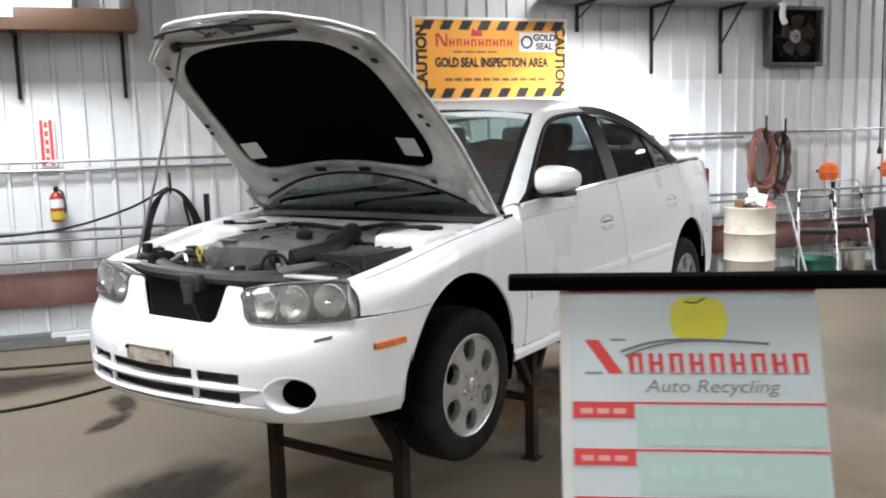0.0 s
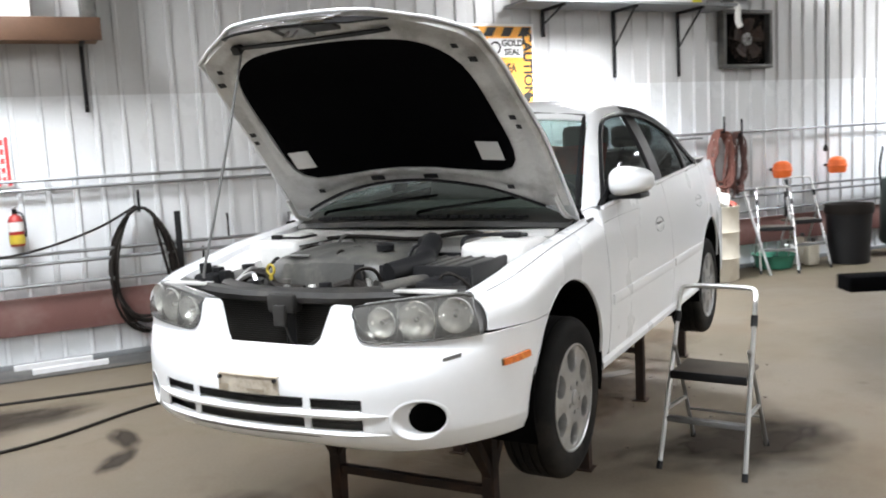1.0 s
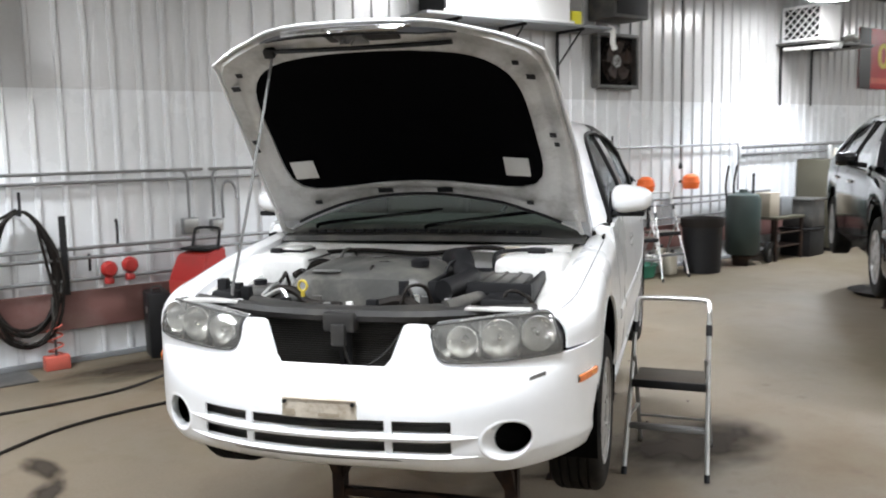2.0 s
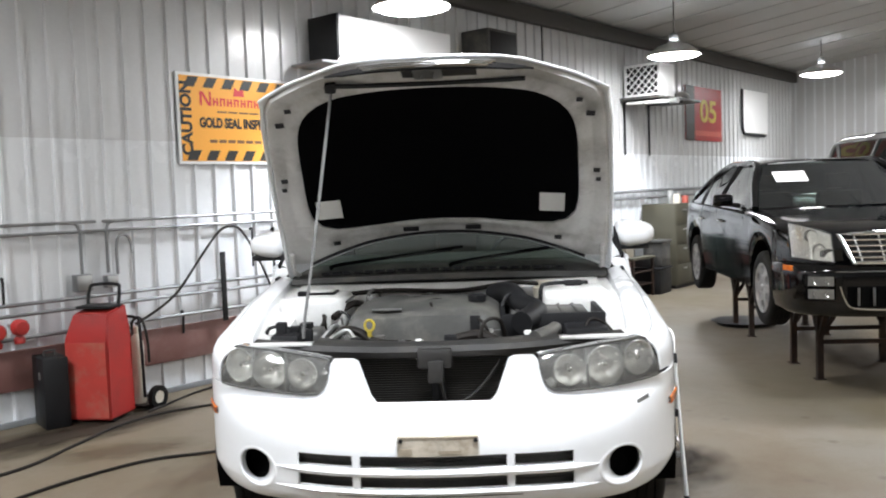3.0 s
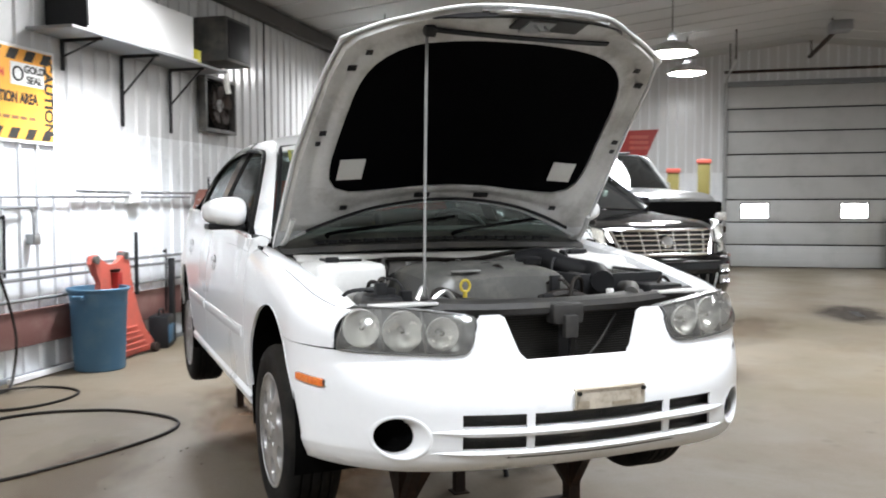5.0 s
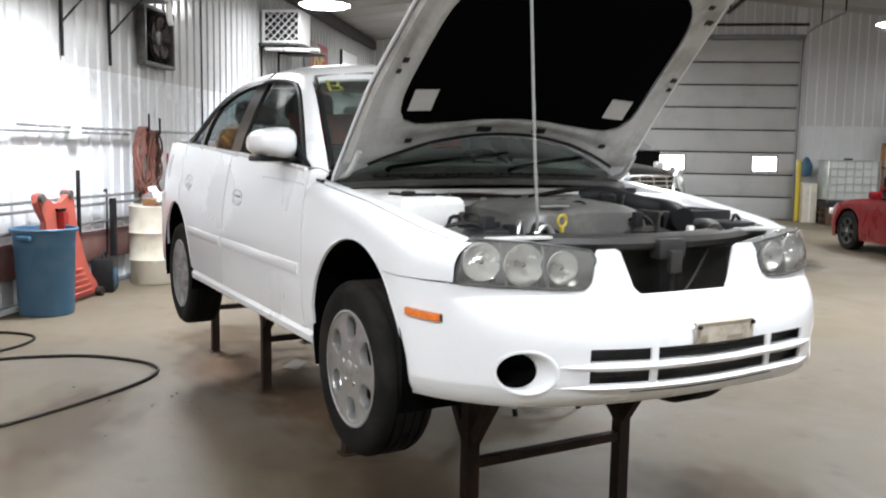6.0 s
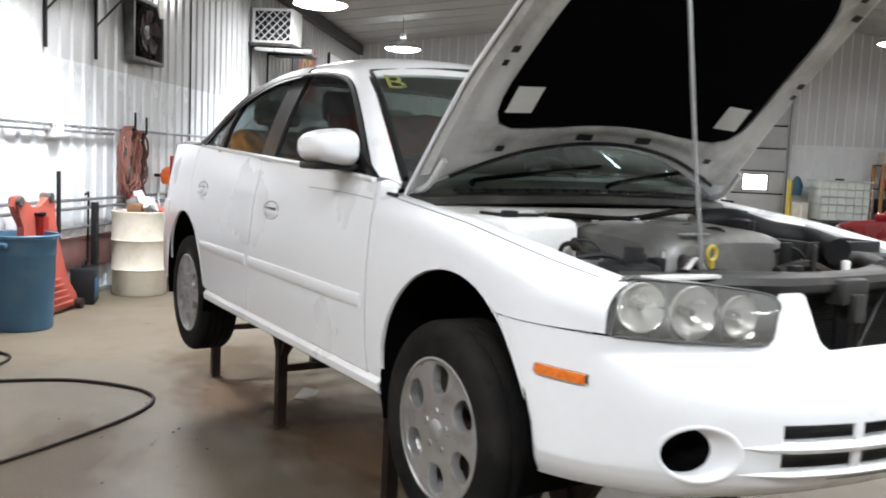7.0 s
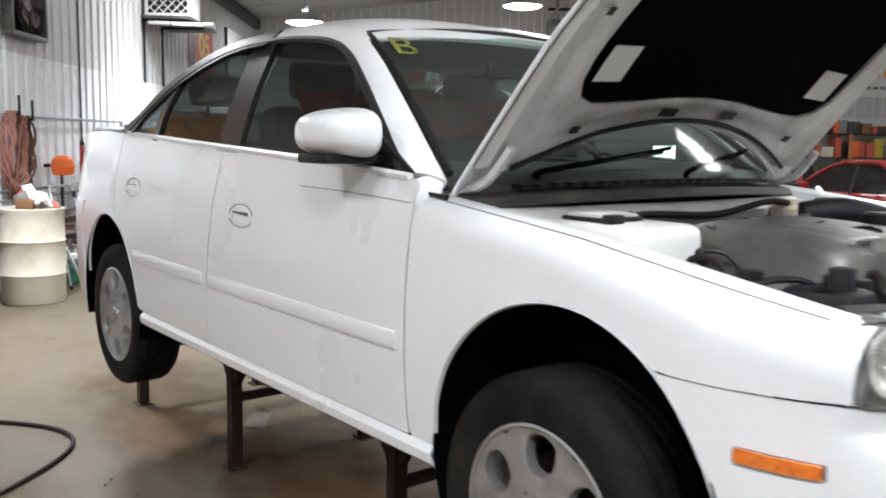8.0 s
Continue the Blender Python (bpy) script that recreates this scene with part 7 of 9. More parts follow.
# wooden shelf further back
M["wood_dark"] = surface("dark_stained_wood", (0.075, 0.036, 0.018), rough=0.6, vary=0.25, size=2.5, fine=50, bump=0.15)
ws = thing("wall_shelf", "brown wooden wall shelf on black brackets", "shelf")
part("board", box(-4.4, -0.74, WALL - 0.45, WALL, 2.83, 2.86, 0.003), "wood", ws)
part("fascia", box(-4.4, -0.72, WALL - 0.48, WALL - 0.452, 2.80, 2.99, 0.004), "wood_dark", ws, "brown wooden front board")
for x in (-0.87, -1.78, -3.0):
    bracket(ws, x, 2.83, 0.40, 0.60, diagonal=False)
part("end_post", box(-0.86, -0.74, WALL - 0.40, WALL - 0.02, 2.865, 3.4, 0.006), "plastic_dark", ws, "dark end post")
cb = thing("white_carton", "white carton on the wooden shelf", "carton", pose(0, 0, 2.861))
part("body", box(-2.75, -1.25, WALL - 0.42, WALL - 0.04, 0.0, 0.42, 0.006), "sign_white", cb)
part("lid", box(-2.76, -1.24, WALL - 0.43, WALL - 0.03, 0.422, 0.46, 0.006), "sign_white", cb)
solo("hanging_tag", box(-1.86, -1.72, WALL - 0.492, WALL - 0.483, 2.90, 3.02, 0.002), "paper", "white card pinned to the wooden shelf", "card")

# crate shelf
cs = thing("wall_shelf", "high dark steel wall shelf holding a white crate", "shelf")
part("board", box(10.62, 12.3, WALL - 0.72, WALL, 3.275, 3.315, 0.003), "plastic_dark", cs)
for x in (10.76, 11.66):
    bracket(cs, x, 3.275, 0.66, 0.92, diagonal=False)
CRATE_W, CRATE_H = 0.66, 0.55
crate = thing("plastic_crate", "white plastic crate with a bold lattice end on a shelf", "crate", pose(10.72, WALL - 0.70, 3.317))
part("base", box(0, 0.55, 0, CRATE_W, 0.0, 0.015), "sign_white", crate)
for x0, x1, y0, y1 in ((0, 0.55, 0, 0.012), (0, 0.55, CRATE_W - 0.012, CRATE_W), (0.538, 0.55, 0.012, CRATE_W - 0.012)):
    part("side", box(x0, x1, y0, y1, 0.016, CRATE_H, 0.002), "sign_white", crate)
# black sheet paints the shade inside the crate behind the lattice
part("inner_shade", box(0.03, 0.036, 0.014, CRATE_W - 0.014, 0.02, CRATE_H - 0.04), "plastic_black", crate)
for z0, z1 in ((0.016, 0.05), (CRATE_H - 0.04, CRATE_H)):
    part("rim", box(0, 0.016, 0.012, CRATE_W - 0.012, z0, z1, 0.002), "sign_white", crate)
for y0 in (0.012, CRATE_W - 0.042):
    part("rim", box(0, 0.016, y0, y0 + 0.03, 0.05, CRATE_H - 0.04, 0.002), "sign_white", crate)
for k in range(-4, 6):
    for s in (1, -1):
        # diagonal laths clipped to the opening
        p = []
        for q in span(0, 1, 40):
            y = k * 0.128 + 0.46 * q
            if 0.042 <= y <= CRATE_W - 0.042:
                p.append((0.008, y if s > 0 else CRATE_W - y, 0.05 + (CRATE_H - 0.09) * q))
        if len(p) > 3:
            part("lath", rod(p[0], p[-1], 0.015, square=True, r2=0.004), "sign_white", crate)
pipe = solo("pipe_stub", rod((10.70, WALL - 0.10, 3.225), (10.66, WALL - 1.02, 3.19), 0.032, seg=12), "sign_white", "pale pipe slung under the high shelf", "pipe")
part("coupling", rod((10.665, WALL - 0.90, 3.195), (10.658, WALL - 1.05, 3.189), 0.048, seg=12), "steel", pipe, "bright steel coupling")
part("strap", tube([(10.685, WALL - 0.42, 3.274), (10.63, WALL - 0.43, 3.21), (10.685, WALL - 0.44, 3.17), (10.74, WALL - 0.43, 3.21), (10.69, WALL - 0.42, 3.274)], 0.006, seg=5), "steel_dark", pipe)
solo("pipe_fitting", tube([(11.5, WALL - 0.60, 3.36), (11.7, WALL - 0.66, 3.40), (11.95, WALL - 0.62, 3.36), (12.0, WALL - 0.50, 3.46)], 0.045, seg=8), "steel", "bright bent pipe fitting on the shelf", "pipe fitting")
solo("red_can", box(11.6, 11.85, WALL - 0.35, WALL - 0.12, 3.317, 3.53, 0.01), "red_faded", "faded red tin on the shelf", "tin")

# banner with the number and white board beyond
bn = solo("number_banner", flat(13.2, 14.95, 2.68, 3.75, 0.0, 0.012), "red_enamel", "red banner with yellow numerals 05 and a dark edge", "banner")
part("dark_band", flat(13.2, 13.62, 2.68, 3.75, 0.012, 0.015), "sign_black", bn)
part("numerals", words("05", 0.62, 0.004, Matrix.Translation((0, -0.016, 0)) @ FACE @ pose(14.28, 3.25, 0), stretch=1.35, bold=0.012), "yellow", bn, "yellow numerals 05")
part("white_band", flat(13.62, 14.9, 2.78, 2.88, 0.012, 0.015), "red_faded", bn)
wb = solo("white_board", flat(16.1, 17.6, 2.92, 3.86, 0.02, 0.035), "sign_white", "white board with a dark rounded edge high on the wall", "board")
part("dark_edge", tube([(16.05, WALL - 0.03, 3.86), (16.05, WALL - 0.03, 3.1), (16.12, WALL - 0.03, 2.92), (16.3, WALL - 0.03, 2.87), (17.4, WALL - 0.03, 2.87)], 0.03, seg=6), "plastic_black", wb)
for x, z in ((7.26, 1.235), (8.24, 1.24)):
    bl = solo("orange_reel", lathe([(0.0, 0.115), (0.06, 0.105), (0.105, 0.07), (0.115, 0.02), (0.115, -0.06), (0.10, -0.10), (0.0, -0.105)], 20, Matrix.Translation((x, WALL - 0.20, z))), "orange_ball", "round orange cord reel hung on the wall rail", "reel", group="orange reels")
    part("hanger", rod((x, WALL - 0.10, z), (x, WALL, z), 0.02), "plastic_black", bl)
    part("rim", lathe([(0.118, -0.03), (0.124, -0.02), (0.124, 0.0), (0.118, 0.01)], 20, Matrix.Translation((x, WALL - 0.20, z)), cap=False), "orange_ball", bl)


# ---------- along the wall and round the car, on the floor ----------
def step_stool(m, tall=1.0, label="folding aluminium step stool with a worn dark seat", group="step stools"):
    st = thing("step_stool", label, "step stool", m, group)
    for s in (-1, 1):
        part("front_leg", tube([(s * 0.22, 0.0, 0.0), (s * 0.212, 0.12, 0.30 * tall), (s * 0.205, 0.27, 0.66 * tall), (s * 0.20, 0.35, 0.86 * tall)], 0.0125, seg=8, steps=2), "aluminium", st)
        part("rear_leg", tube([(s * 0.205, 0.56, 0.0), (s * 0.20, 0.42, 0.28 * tall), (s * 0.195, 0.22, 0.62 * tall)], 0.0115, seg=8, steps=2), "steel", st)
        part("black_sleeve", rod((s * 0.203, 0.30, 0.735 * tall), (s * 0.2015, 0.322, 0.79 * tall), 0.018), "plastic_black", st, "black plastic sleeve")
        part("foot_cap", rod((s * 0.22, -0.004, 0.0), (s * 0.219, 0.012, 0.04), 0.016), "plastic_black", st)
        part("foot_cap", rod((s * 0.205, 0.562, 0.0), (s * 0.204, 0.55, 0.035), 0.015), "plastic_black", st)
        part("hinge_bar", rod((s * 0.208, 0.13, 0.30 * tall), (s * 0.2, 0.42, 0.28 * tall), 0.008, square=True), "aluminium", st)
    part("handle", tube([(-0.20, 0.35, 0.86 * tall), (-0.195, 0.37, 0.90 * tall), (-0.15, 0.38, 0.925 * tall), (0.15, 0.38, 0.925 * tall), (0.195, 0.37, 0.90 * tall), (0.20, 0.35, 0.86 * tall)], 0.0135, seg=8, steps=3), "aluminium", st, "grey grip bar")
    part("seat", box(-0.195, 0.195, 0.16, 0.44, 0.475 * tall, 0.50 * tall, 0.01), "wood_grey", st, "worn brown-black seat")
    part("seat_edge", box(-0.20, 0.20, 0.145, 0.165, 0.455 * tall, 0.50 * tall, 0.005), "plastic_black", st)
    part("step", box(-0.205, 0.205, 0.085, 0.135, 0.235 * tall, 0.262 * tall, 0.005), "rod_grey", st, "slim grey lower step")
    part("rear_brace", rod((-0.2, 0.46, 0.2 * tall), (0.2, 0.46, 0.2 * tall), 0.008), "steel", st)
    return st


M["sign_fade"] = surface("faded_green_print", (0.50, 0.68, 0.58), rough=0.5, vary=0.05, bump=0.0)
M["sign_fade_red"] = surface("pale_red_print", (0.78, 0.36, 0.34), rough=0.5, vary=0.05, bump=0.0)
M["wood_grey"] = surface("worn_dark_seat", (0.085, 0.07, 0.055), rough=0.85, vary=0.25, size=10, bump=0.15)
M["soil"] = surface("dark_rubbish", (0.09, 0.075, 0.06), rough=0.9, vary=0.4, size=12, bump=0.3)
STOOL = Matrix(((0.539, 0.845, 0, 1.66), (-0.843, 0.535, 0, -0.03), (0, 0, 1, 0), (0, 0, 0, 1)))
step_stool(STOOL)
step_stool(pose(6.72, 4.30, 0, 0, 0, -35), 1.12, "silver step stool standing folded out by the wall")
step_stool(pose(7.30, 4.28, 0, 0, 0, -12), 1.22, "taller silver step stool standing by the wall")

# red machine on a hand truck
M["dusty_red"] = surface("dusty_red_panel", (0.40, 0.040, 0.030), rough=0.55, vary=0.2, size=6, bump=0.08, dirt=(0.30, 0.15, 0.10), dirt_amount=0.75, dirt_size=5)
cart = thing("red_welder", "red metal machine with a rust-dusted front beside the wall", "machine", pose(0.88, 4.60, 0, 0, 0, -60))
bm = bmesh.new()
low = [(-0.20, -0.19), (0.20, -0.19), (0.20, 0.19), (-0.20, 0.19)]
lv = [bm.verts.new((x, y, 0.03)) for x, y in low]
mv = [bm.verts.new((x * 0.98, y * 0.98 + (0.01 if y < 0 else 0), 0.70)) for x, y in low]
tv = [bm.verts.new((x * 0.80, y * 0.72 + 0.05, 0.90 + (0.05 if y > 0 else 0.0))) for x, y in low]
bm.faces.new(lv[::-1]), bm.faces.new(tv)
for a, b in ((lv, mv), (mv, tv)):
    for i in range(4):
        bm.faces.new((a[i], a[(i + 1) % 4], b[(i + 1) % 4], b[i]))
bmesh.ops.bevel(bm, geom=bm.edges[:], offset=0.012, segments=2, affect="EDGES")
part("housing", bm, "red_enamel", cart, "red enamelled housing")
part("front_panel", slab([(-0.185, 0.05), (0.185, 0.05), (0.18, 0.675), (-0.18, 0.675)], 0.006, Matrix(((1, 0, 0, 0), (0, 0, -1, -0.187), (0, 1, 0, 0), (0, 0, 0, 1)))), "dusty_red", cart, "rust-dusted red front panel")
part("handle", tube([(-0.14, 0.10, 0.92), (-0.14, 0.14, 1.08), (-0.10, 0.16, 1.12), (0.10, 0.16, 1.12), (0.14, 0.14, 1.08), (0.14, 0.10, 0.92)], 0.014, seg=8, steps=4), "plastic_black", cart, "black hoop handle")
part("top_tray", box(-0.15, 0.15, -0.06, 0.16, 0.935, 0.96, 0.006), "plastic_black", cart)
for x in (-0.18, 0.18):
    part("caster", lathe([(0.0, -0.012), (0.03, -0.012), (0.03, 0.012), (0.0, 0.012)], 14, Matrix.Translation((x, -0.12, 0.031)) @ Matrix.Rotation(radians(90), 4, "Y")), "plastic_black", cart)
truck = thing("hand_truck", "hand truck with a cream gas cylinder and small wheels", "hand truck", pose(1.19, 4.64, 0, 0, 0, 105))
part("frame", tube([(-0.14, 0.0, 0.12), (-0.14, 0.02, 0.75), (-0.10, 0.02, 0.82), (0.10, 0.02, 0.82), (0.14, 0.02, 0.75), (0.14, 0.0, 0.12)], 0.013, seg=8, steps=4), "plastic_black", truck, "black tube frame")
part("side_loop", tube([(0.02, -0.12, 0.20), (0.05, -0.14, 0.48), (0.16, -0.14, 0.42), (0.18, -0.13, 0.20)], 0.011, seg=8), "plastic_black", truck)
for x in (-0.17, 0.17):
    w = part("wheel", lathe([(0.055, -0.022), (0.10, -0.022), (0.10, 0.022), (0.055, 0.022)], 20, Matrix.Translation((x, -0.12, 0.10)) @ Matrix.Rotation(radians(90), 4, "Y"), cap=False), "rubber", truck)
    part("hub", lathe([(0.0, -0.018), (0.055, -0.018), (0.055, 0.018), (0.0, 0.018)], 16, Matrix.Translation((x, -0.12, 0.10)) @ Matrix.Rotation(radians(90), 4, "Y")), "cream", w, "cream hub")
part("axle", rod((-0.17, -0.12, 0.10), (0.17, -0.12, 0.10), 0.012), "steel_dark", truck)
part("toe_plate", box(-0.15, 0.15, -0.24, 0.0, 0.035, 0.045, 0.002), "steel_dark", truck)
part("gas_cylinder", lathe([(0.0, 0.046), (0.052, 0.046), (0.058, 0.07), (0.058, 0.55), (0.045, 0.63), (0.02, 0.66), (0.02, 0.72), (0.0, 0.72)], 20, Matrix.Translation((0, -0.075, 0))), "cream", truck, "cream gas cylinder")
part("lead", tube([(0.06, -0.10, 0.62), (0.10, -0.13, 0.75), (0.02, -0.16, 0.78), (-0.08, -0.12, 0.62), (-0.06, -0.15, 0.40)], 0.012, seg=6), "hose_rubber", truck)
db = thing("tool_case", "black tool case standing against the splash board", "case", pose(0.53, 4.74, 0, 0, 0, -10))
part("body", box(-0.10, 0.10, -0.16, 0.16, 0.0, 0.58, 0.015), "plastic_black", db)
part("handle", tube([(-0.04, 0, 0.58), (-0.04, 0, 0.62), (0.04, 0, 0.62), (0.04, 0, 0.58)], 0.01, seg=6, steps=2), "plastic_dark", db)
part("latch", box(-0.105, -0.10, -0.08, -0.04, 0.40, 0.46, 0.002), "steel", db)

# blue bin
bin_blue = thing("waste_bin", "dusty blue round plastic waste bin by the wall", "bin", pose(3.88, 4.60, 0))
prof = [(0.225, 0.0), (0.235, 0.01), (0.262, 0.62), (0.268, 0.64), (0.262, 0.66), (0.275, 0.76), (0.292, 0.765), (0.295, 0.79), (0.285, 0.80), (0.270, 0.795), (0.258, 0.66), (0.225, 0.02), (0.0, 0.02)]
part("body", lathe(prof, 36), "blue_bin", bin_blue)
for s in (-1, 1):
    part("handle", box(s * 0.31 - 0.025, s * 0.31 + 0.025, -0.06, 0.06, 0.70, 0.74, 0.01), "blue_bin", bin_blue)
part("rubbish", lathe([(0.0, 0.70), (0.1, 0.69), (0.2, 0.66), (0.262, 0.62)], 14), "soil", bin_blue, "dark rubbish inside")

# red jack stood on end behind the bin: two horns at the top, a flared ribbed foot
cr = thing("floor_jack", "faded red trolley jack stood upright behind the blue bin", "jack", pose(4.26, 4.70, 0, 0, 0, 4))
out = [(-0.58, 0.02), (0.66, 0.02), (0.68, 0.08), (0.60, 0.13), (0.46, 0.26), (0.38, 0.44), (0.28, 0.66), (0.22, 0.84), (0.17, 1.00), (0.16, 1.10), (0.10, 1.12), (0.05, 1.04), (-0.06, 0.985), (-0.20, 0.98), (-0.30, 1.03), (-0.35, 1.11), (-0.43, 1.10), (-0.46, 1.02), (-0.40, 0.93), (-0.32, 0.84), (-0.36, 0.60), (-0.44, 0.30), (-0.60, 0.10)]
part("side_frame", slab(out, 0.07, Matrix(((1, 0, 0, 0), (0, 0, -1, 0), (0, 1, 0, 0), (0, 0, 0, 1))), bevel=0.022), "red_faded", cr)
for k in range(5):
    z = 0.07 + k * 0.06
    part("rib", box(-0.30 + 0.02 * k, 0.52 - 0.055 * k, -0.088, -0.066, z, z + 0.026, 0.008), "red_faded", cr)
part("arm", rod((-0.10, -0.09, 0.40), (-0.10, -0.09, 0.92), 0.045, square=True), "red_enamel", cr)
part("horn_cap", rod((-0.40, -0.085, 1.06), (-0.40, 0.012, 1.06), 0.042, seg=12), "plastic_dark", cr, "dark axle end")
part("horn_cap", rod((0.115, -0.085, 1.075), (0.115, 0.012, 1.075), 0.042, seg=12), "plastic_dark", cr, "dark axle end")
part("saddle", lathe([(0.0, 0.0), (0.05, 0.0), (0.06, 0.03), (0.0, 0.02)], 16, Matrix.Translation((-0.12, -0.085, 0.925))), "steel_dark", cr)
part("foot_wheel", lathe([(0.0, -0.03), (0.05, -0.03), (0.05, 0.03), (0.0, 0.03)], 14, Matrix.Translation((0.60, -0.11, 0.051)) @ Matrix.Rotation(radians(90), 4, "X")), "steel_dark", cr)
bb = thing("battery_charger", "small black box with a blue side by the wall", "charger", pose(5.16, 4.74, 0, 0, 0, 20))
part("body", box(-0.15, 0.17, -0.11, 0.11, 0.0, 0.36, 0.02), "plastic_black", bb)
part("blue_side", box(-0.14, 0.10, -0.118, -0.111, 0.06, 0.26, 0.003), "blue_bin", bb)
part("handle", tube([(-0.1, 0, 0.36), (-0.08, 0, 0.42), (0.08, 0, 0.42), (0.1, 0, 0.36)], 0.012, seg=6), "plastic_black", bb)
solo("floor_post", box(5.50, 5.56, 4.80, 4.86, 0.0, 0.98, 0.006), "plastic_black", "black steel post standing by the wall", "post")

# cream drum full of rubbish
drum = thing("drum", "cream plastic drum heaped with rubbish", "drum", pose(5.90, 4.52, 0))
prof = [(0.262, 0.0), (0.277, 0.02), (0.282, 0.26), (0.292, 0.275), (0.282, 0.29), (0.285, 0.57), (0.295, 0.585), (0.285, 0.60), (0.282, 0.85), (0.290, 0.865), (0.290, 0.885), (0.277, 0.89), (0.268, 0.86), (0.268, 0.76)]
part("body", lathe(prof, 36), "cream", drum)
rng = random.Random(8)
bm = lathe([(0.0, 0.89), (0.15, 0.86), (0.268, 0.76)], 16)
part("filling", bm, "soil", drum)
for k, (mat, dx, dy, dz, s) in enumerate((("cream", -0.05, -0.10, 0.85, 0.09), ("paper", 0.10, -0.06, 0.86, 0.11), ("red_faded", 0.16, -0.12, 0.83, 0.07), ("wood", -0.13, -0.02, 0.86, 0.08), ("plastic_dark", 0.02, 0.08, 0.87, 0.10), ("paper", 0.06, 0.03, 0.95, 0.08), ("steel", -0.10, -0.16, 0.85, 0.05), ("red_enamel", 0.12, 0.10, 0.90, 0.08))):
    bm = box(-s, s, -s * 0.6, s * 0.6, -s * 0.5, s * 0.5, s * 0.12)
    bmesh.ops.transform(bm, verts=bm.verts, matrix=pose(dx, dy, dz + 0.07, rng.uniform(-40, 40), rng.uniform(-40, 40), rng.uniform(0, 180)))
    for v in bm.verts:
        v.co += 0.02 * noise.noise_vector(v.co * 14)
    part("rubbish", bm, mat, drum)
solo("aluminium_bar", rod((6.55, 4.28, 0.0), (6.62, 4.78, 1.0), 0.012, square=True), "aluminium", "thin aluminium bar leaning on the wall", "bar")

tray = thing("drain_pan", "green plastic drain pan on the floor", "pan", pose(7.05, 4.72, 0))
part("pan", lathe([(0.0, 0.008), (0.22, 0.008), (0.25, 0.16), (0.27, 0.165), (0.27, 0.175), (0.245, 0.172), (0.0, 0.02)], 24), "green", tray)
for k, (x, y, h, mat) in enumerate(((7.52, 4.55, 0.30, "cream"), (7.60, 4.78, 0.34, "cream"), (7.42, 4.80, 0.26, "paper"))):
    jug = thing("oil_jug", "stained pale plastic jug on the floor", "jug", pose(x, y, 0, 0, 0, 30 * k), "plastic jugs")
    part("body", box(-0.09, 0.09, -0.06, 0.06, 0.0, h, 0.025, seg=3), mat, jug)
    part("neck", lathe([(0.03, 0.0), (0.028, 0.05), (0.0, 0.05)], 12, Matrix.Translation((0.04, 0, h - 0.005))), "plastic_dark", jug)

can = thing("waste_bin", "black plastic waste bin with a rubbish bag rim", "bin", pose(8.02, 4.40, 0))
part("body", lathe([(0.235, 0.0), (0.248, 0.01), (0.275, 0.70), (0.288, 0.705), (0.288, 0.74), (0.275, 0.74), (0.225, 0.03), (0.0, 0.03)], 32), "plastic_black", can)
part("bag", lathe([(0.16, 0.55), (0.262, 0.70), (0.275, 0.755), (0.294, 0.76), (0.298, 0.68), (0.293, 0.64)], 26, cap=False), "hose_rubber", can, "black rubbish bag over the rim")

tank = thing("sprayer_tank", "dark green tank on a two-wheeled cart with black handles", "tank cart", pose(9.05, 4.45, 0, 0, 0, 15))
M["grey_green"] = surface("grey_green_enamel", (0.030, 0.048, 0.044), rough=0.5, vary=0.18, bump=0.05)
part("tank", lathe([(0.0, 0.14), (0.22, 0.15), (0.25, 0.20), (0.25, 0.95), (0.22, 1.02), (0.06, 1.06), (0.06, 1.10), (0.0, 1.10)], 24), "grey_green", tank)
for s in (-1, 1):
    part("handle", tube([(s * 0.15, 0.12, 0.5), (s * 0.17, 0.20, 1.1), (s * 0.17, 0.16, 1.45)], 0.016, seg=7), "plastic_black", tank)
    w = part("wheel", lathe([(0.06, -0.03), (0.15, -0.03), (0.16, 0.0), (0.15, 0.03), (0.06, 0.03)], 20, Matrix.Translation((0.30, s * 0.20 - 0.08, 0.16)) @ Matrix.Rotation(radians(90), 4, "X"), cap=False), "rubber", tank)
    part("hub", lathe([(0.0, -0.02), (0.062, -0.02), (0.062, 0.02), (0.0, 0.02)], 14, Matrix.Translation((0.30, s * 0.20 - 0.08, 0.16)) @ Matrix.Rotation(radians(90), 4, "X")), "steel", w)
part("axle", rod((0.30, -0.28, 0.16), (0.30, 0.12, 0.16), 0.014), "steel_dark", tank)
part("base", box(-0.2, 0.32, -0.16, 0.10, 0.10, 0.14, 0.006), "steel_dark", tank)
part("stand_foot", box(-0.18, -0.14, -0.14, 0.08, 0.0, 0.10, 0.004), "steel_dark", tank)

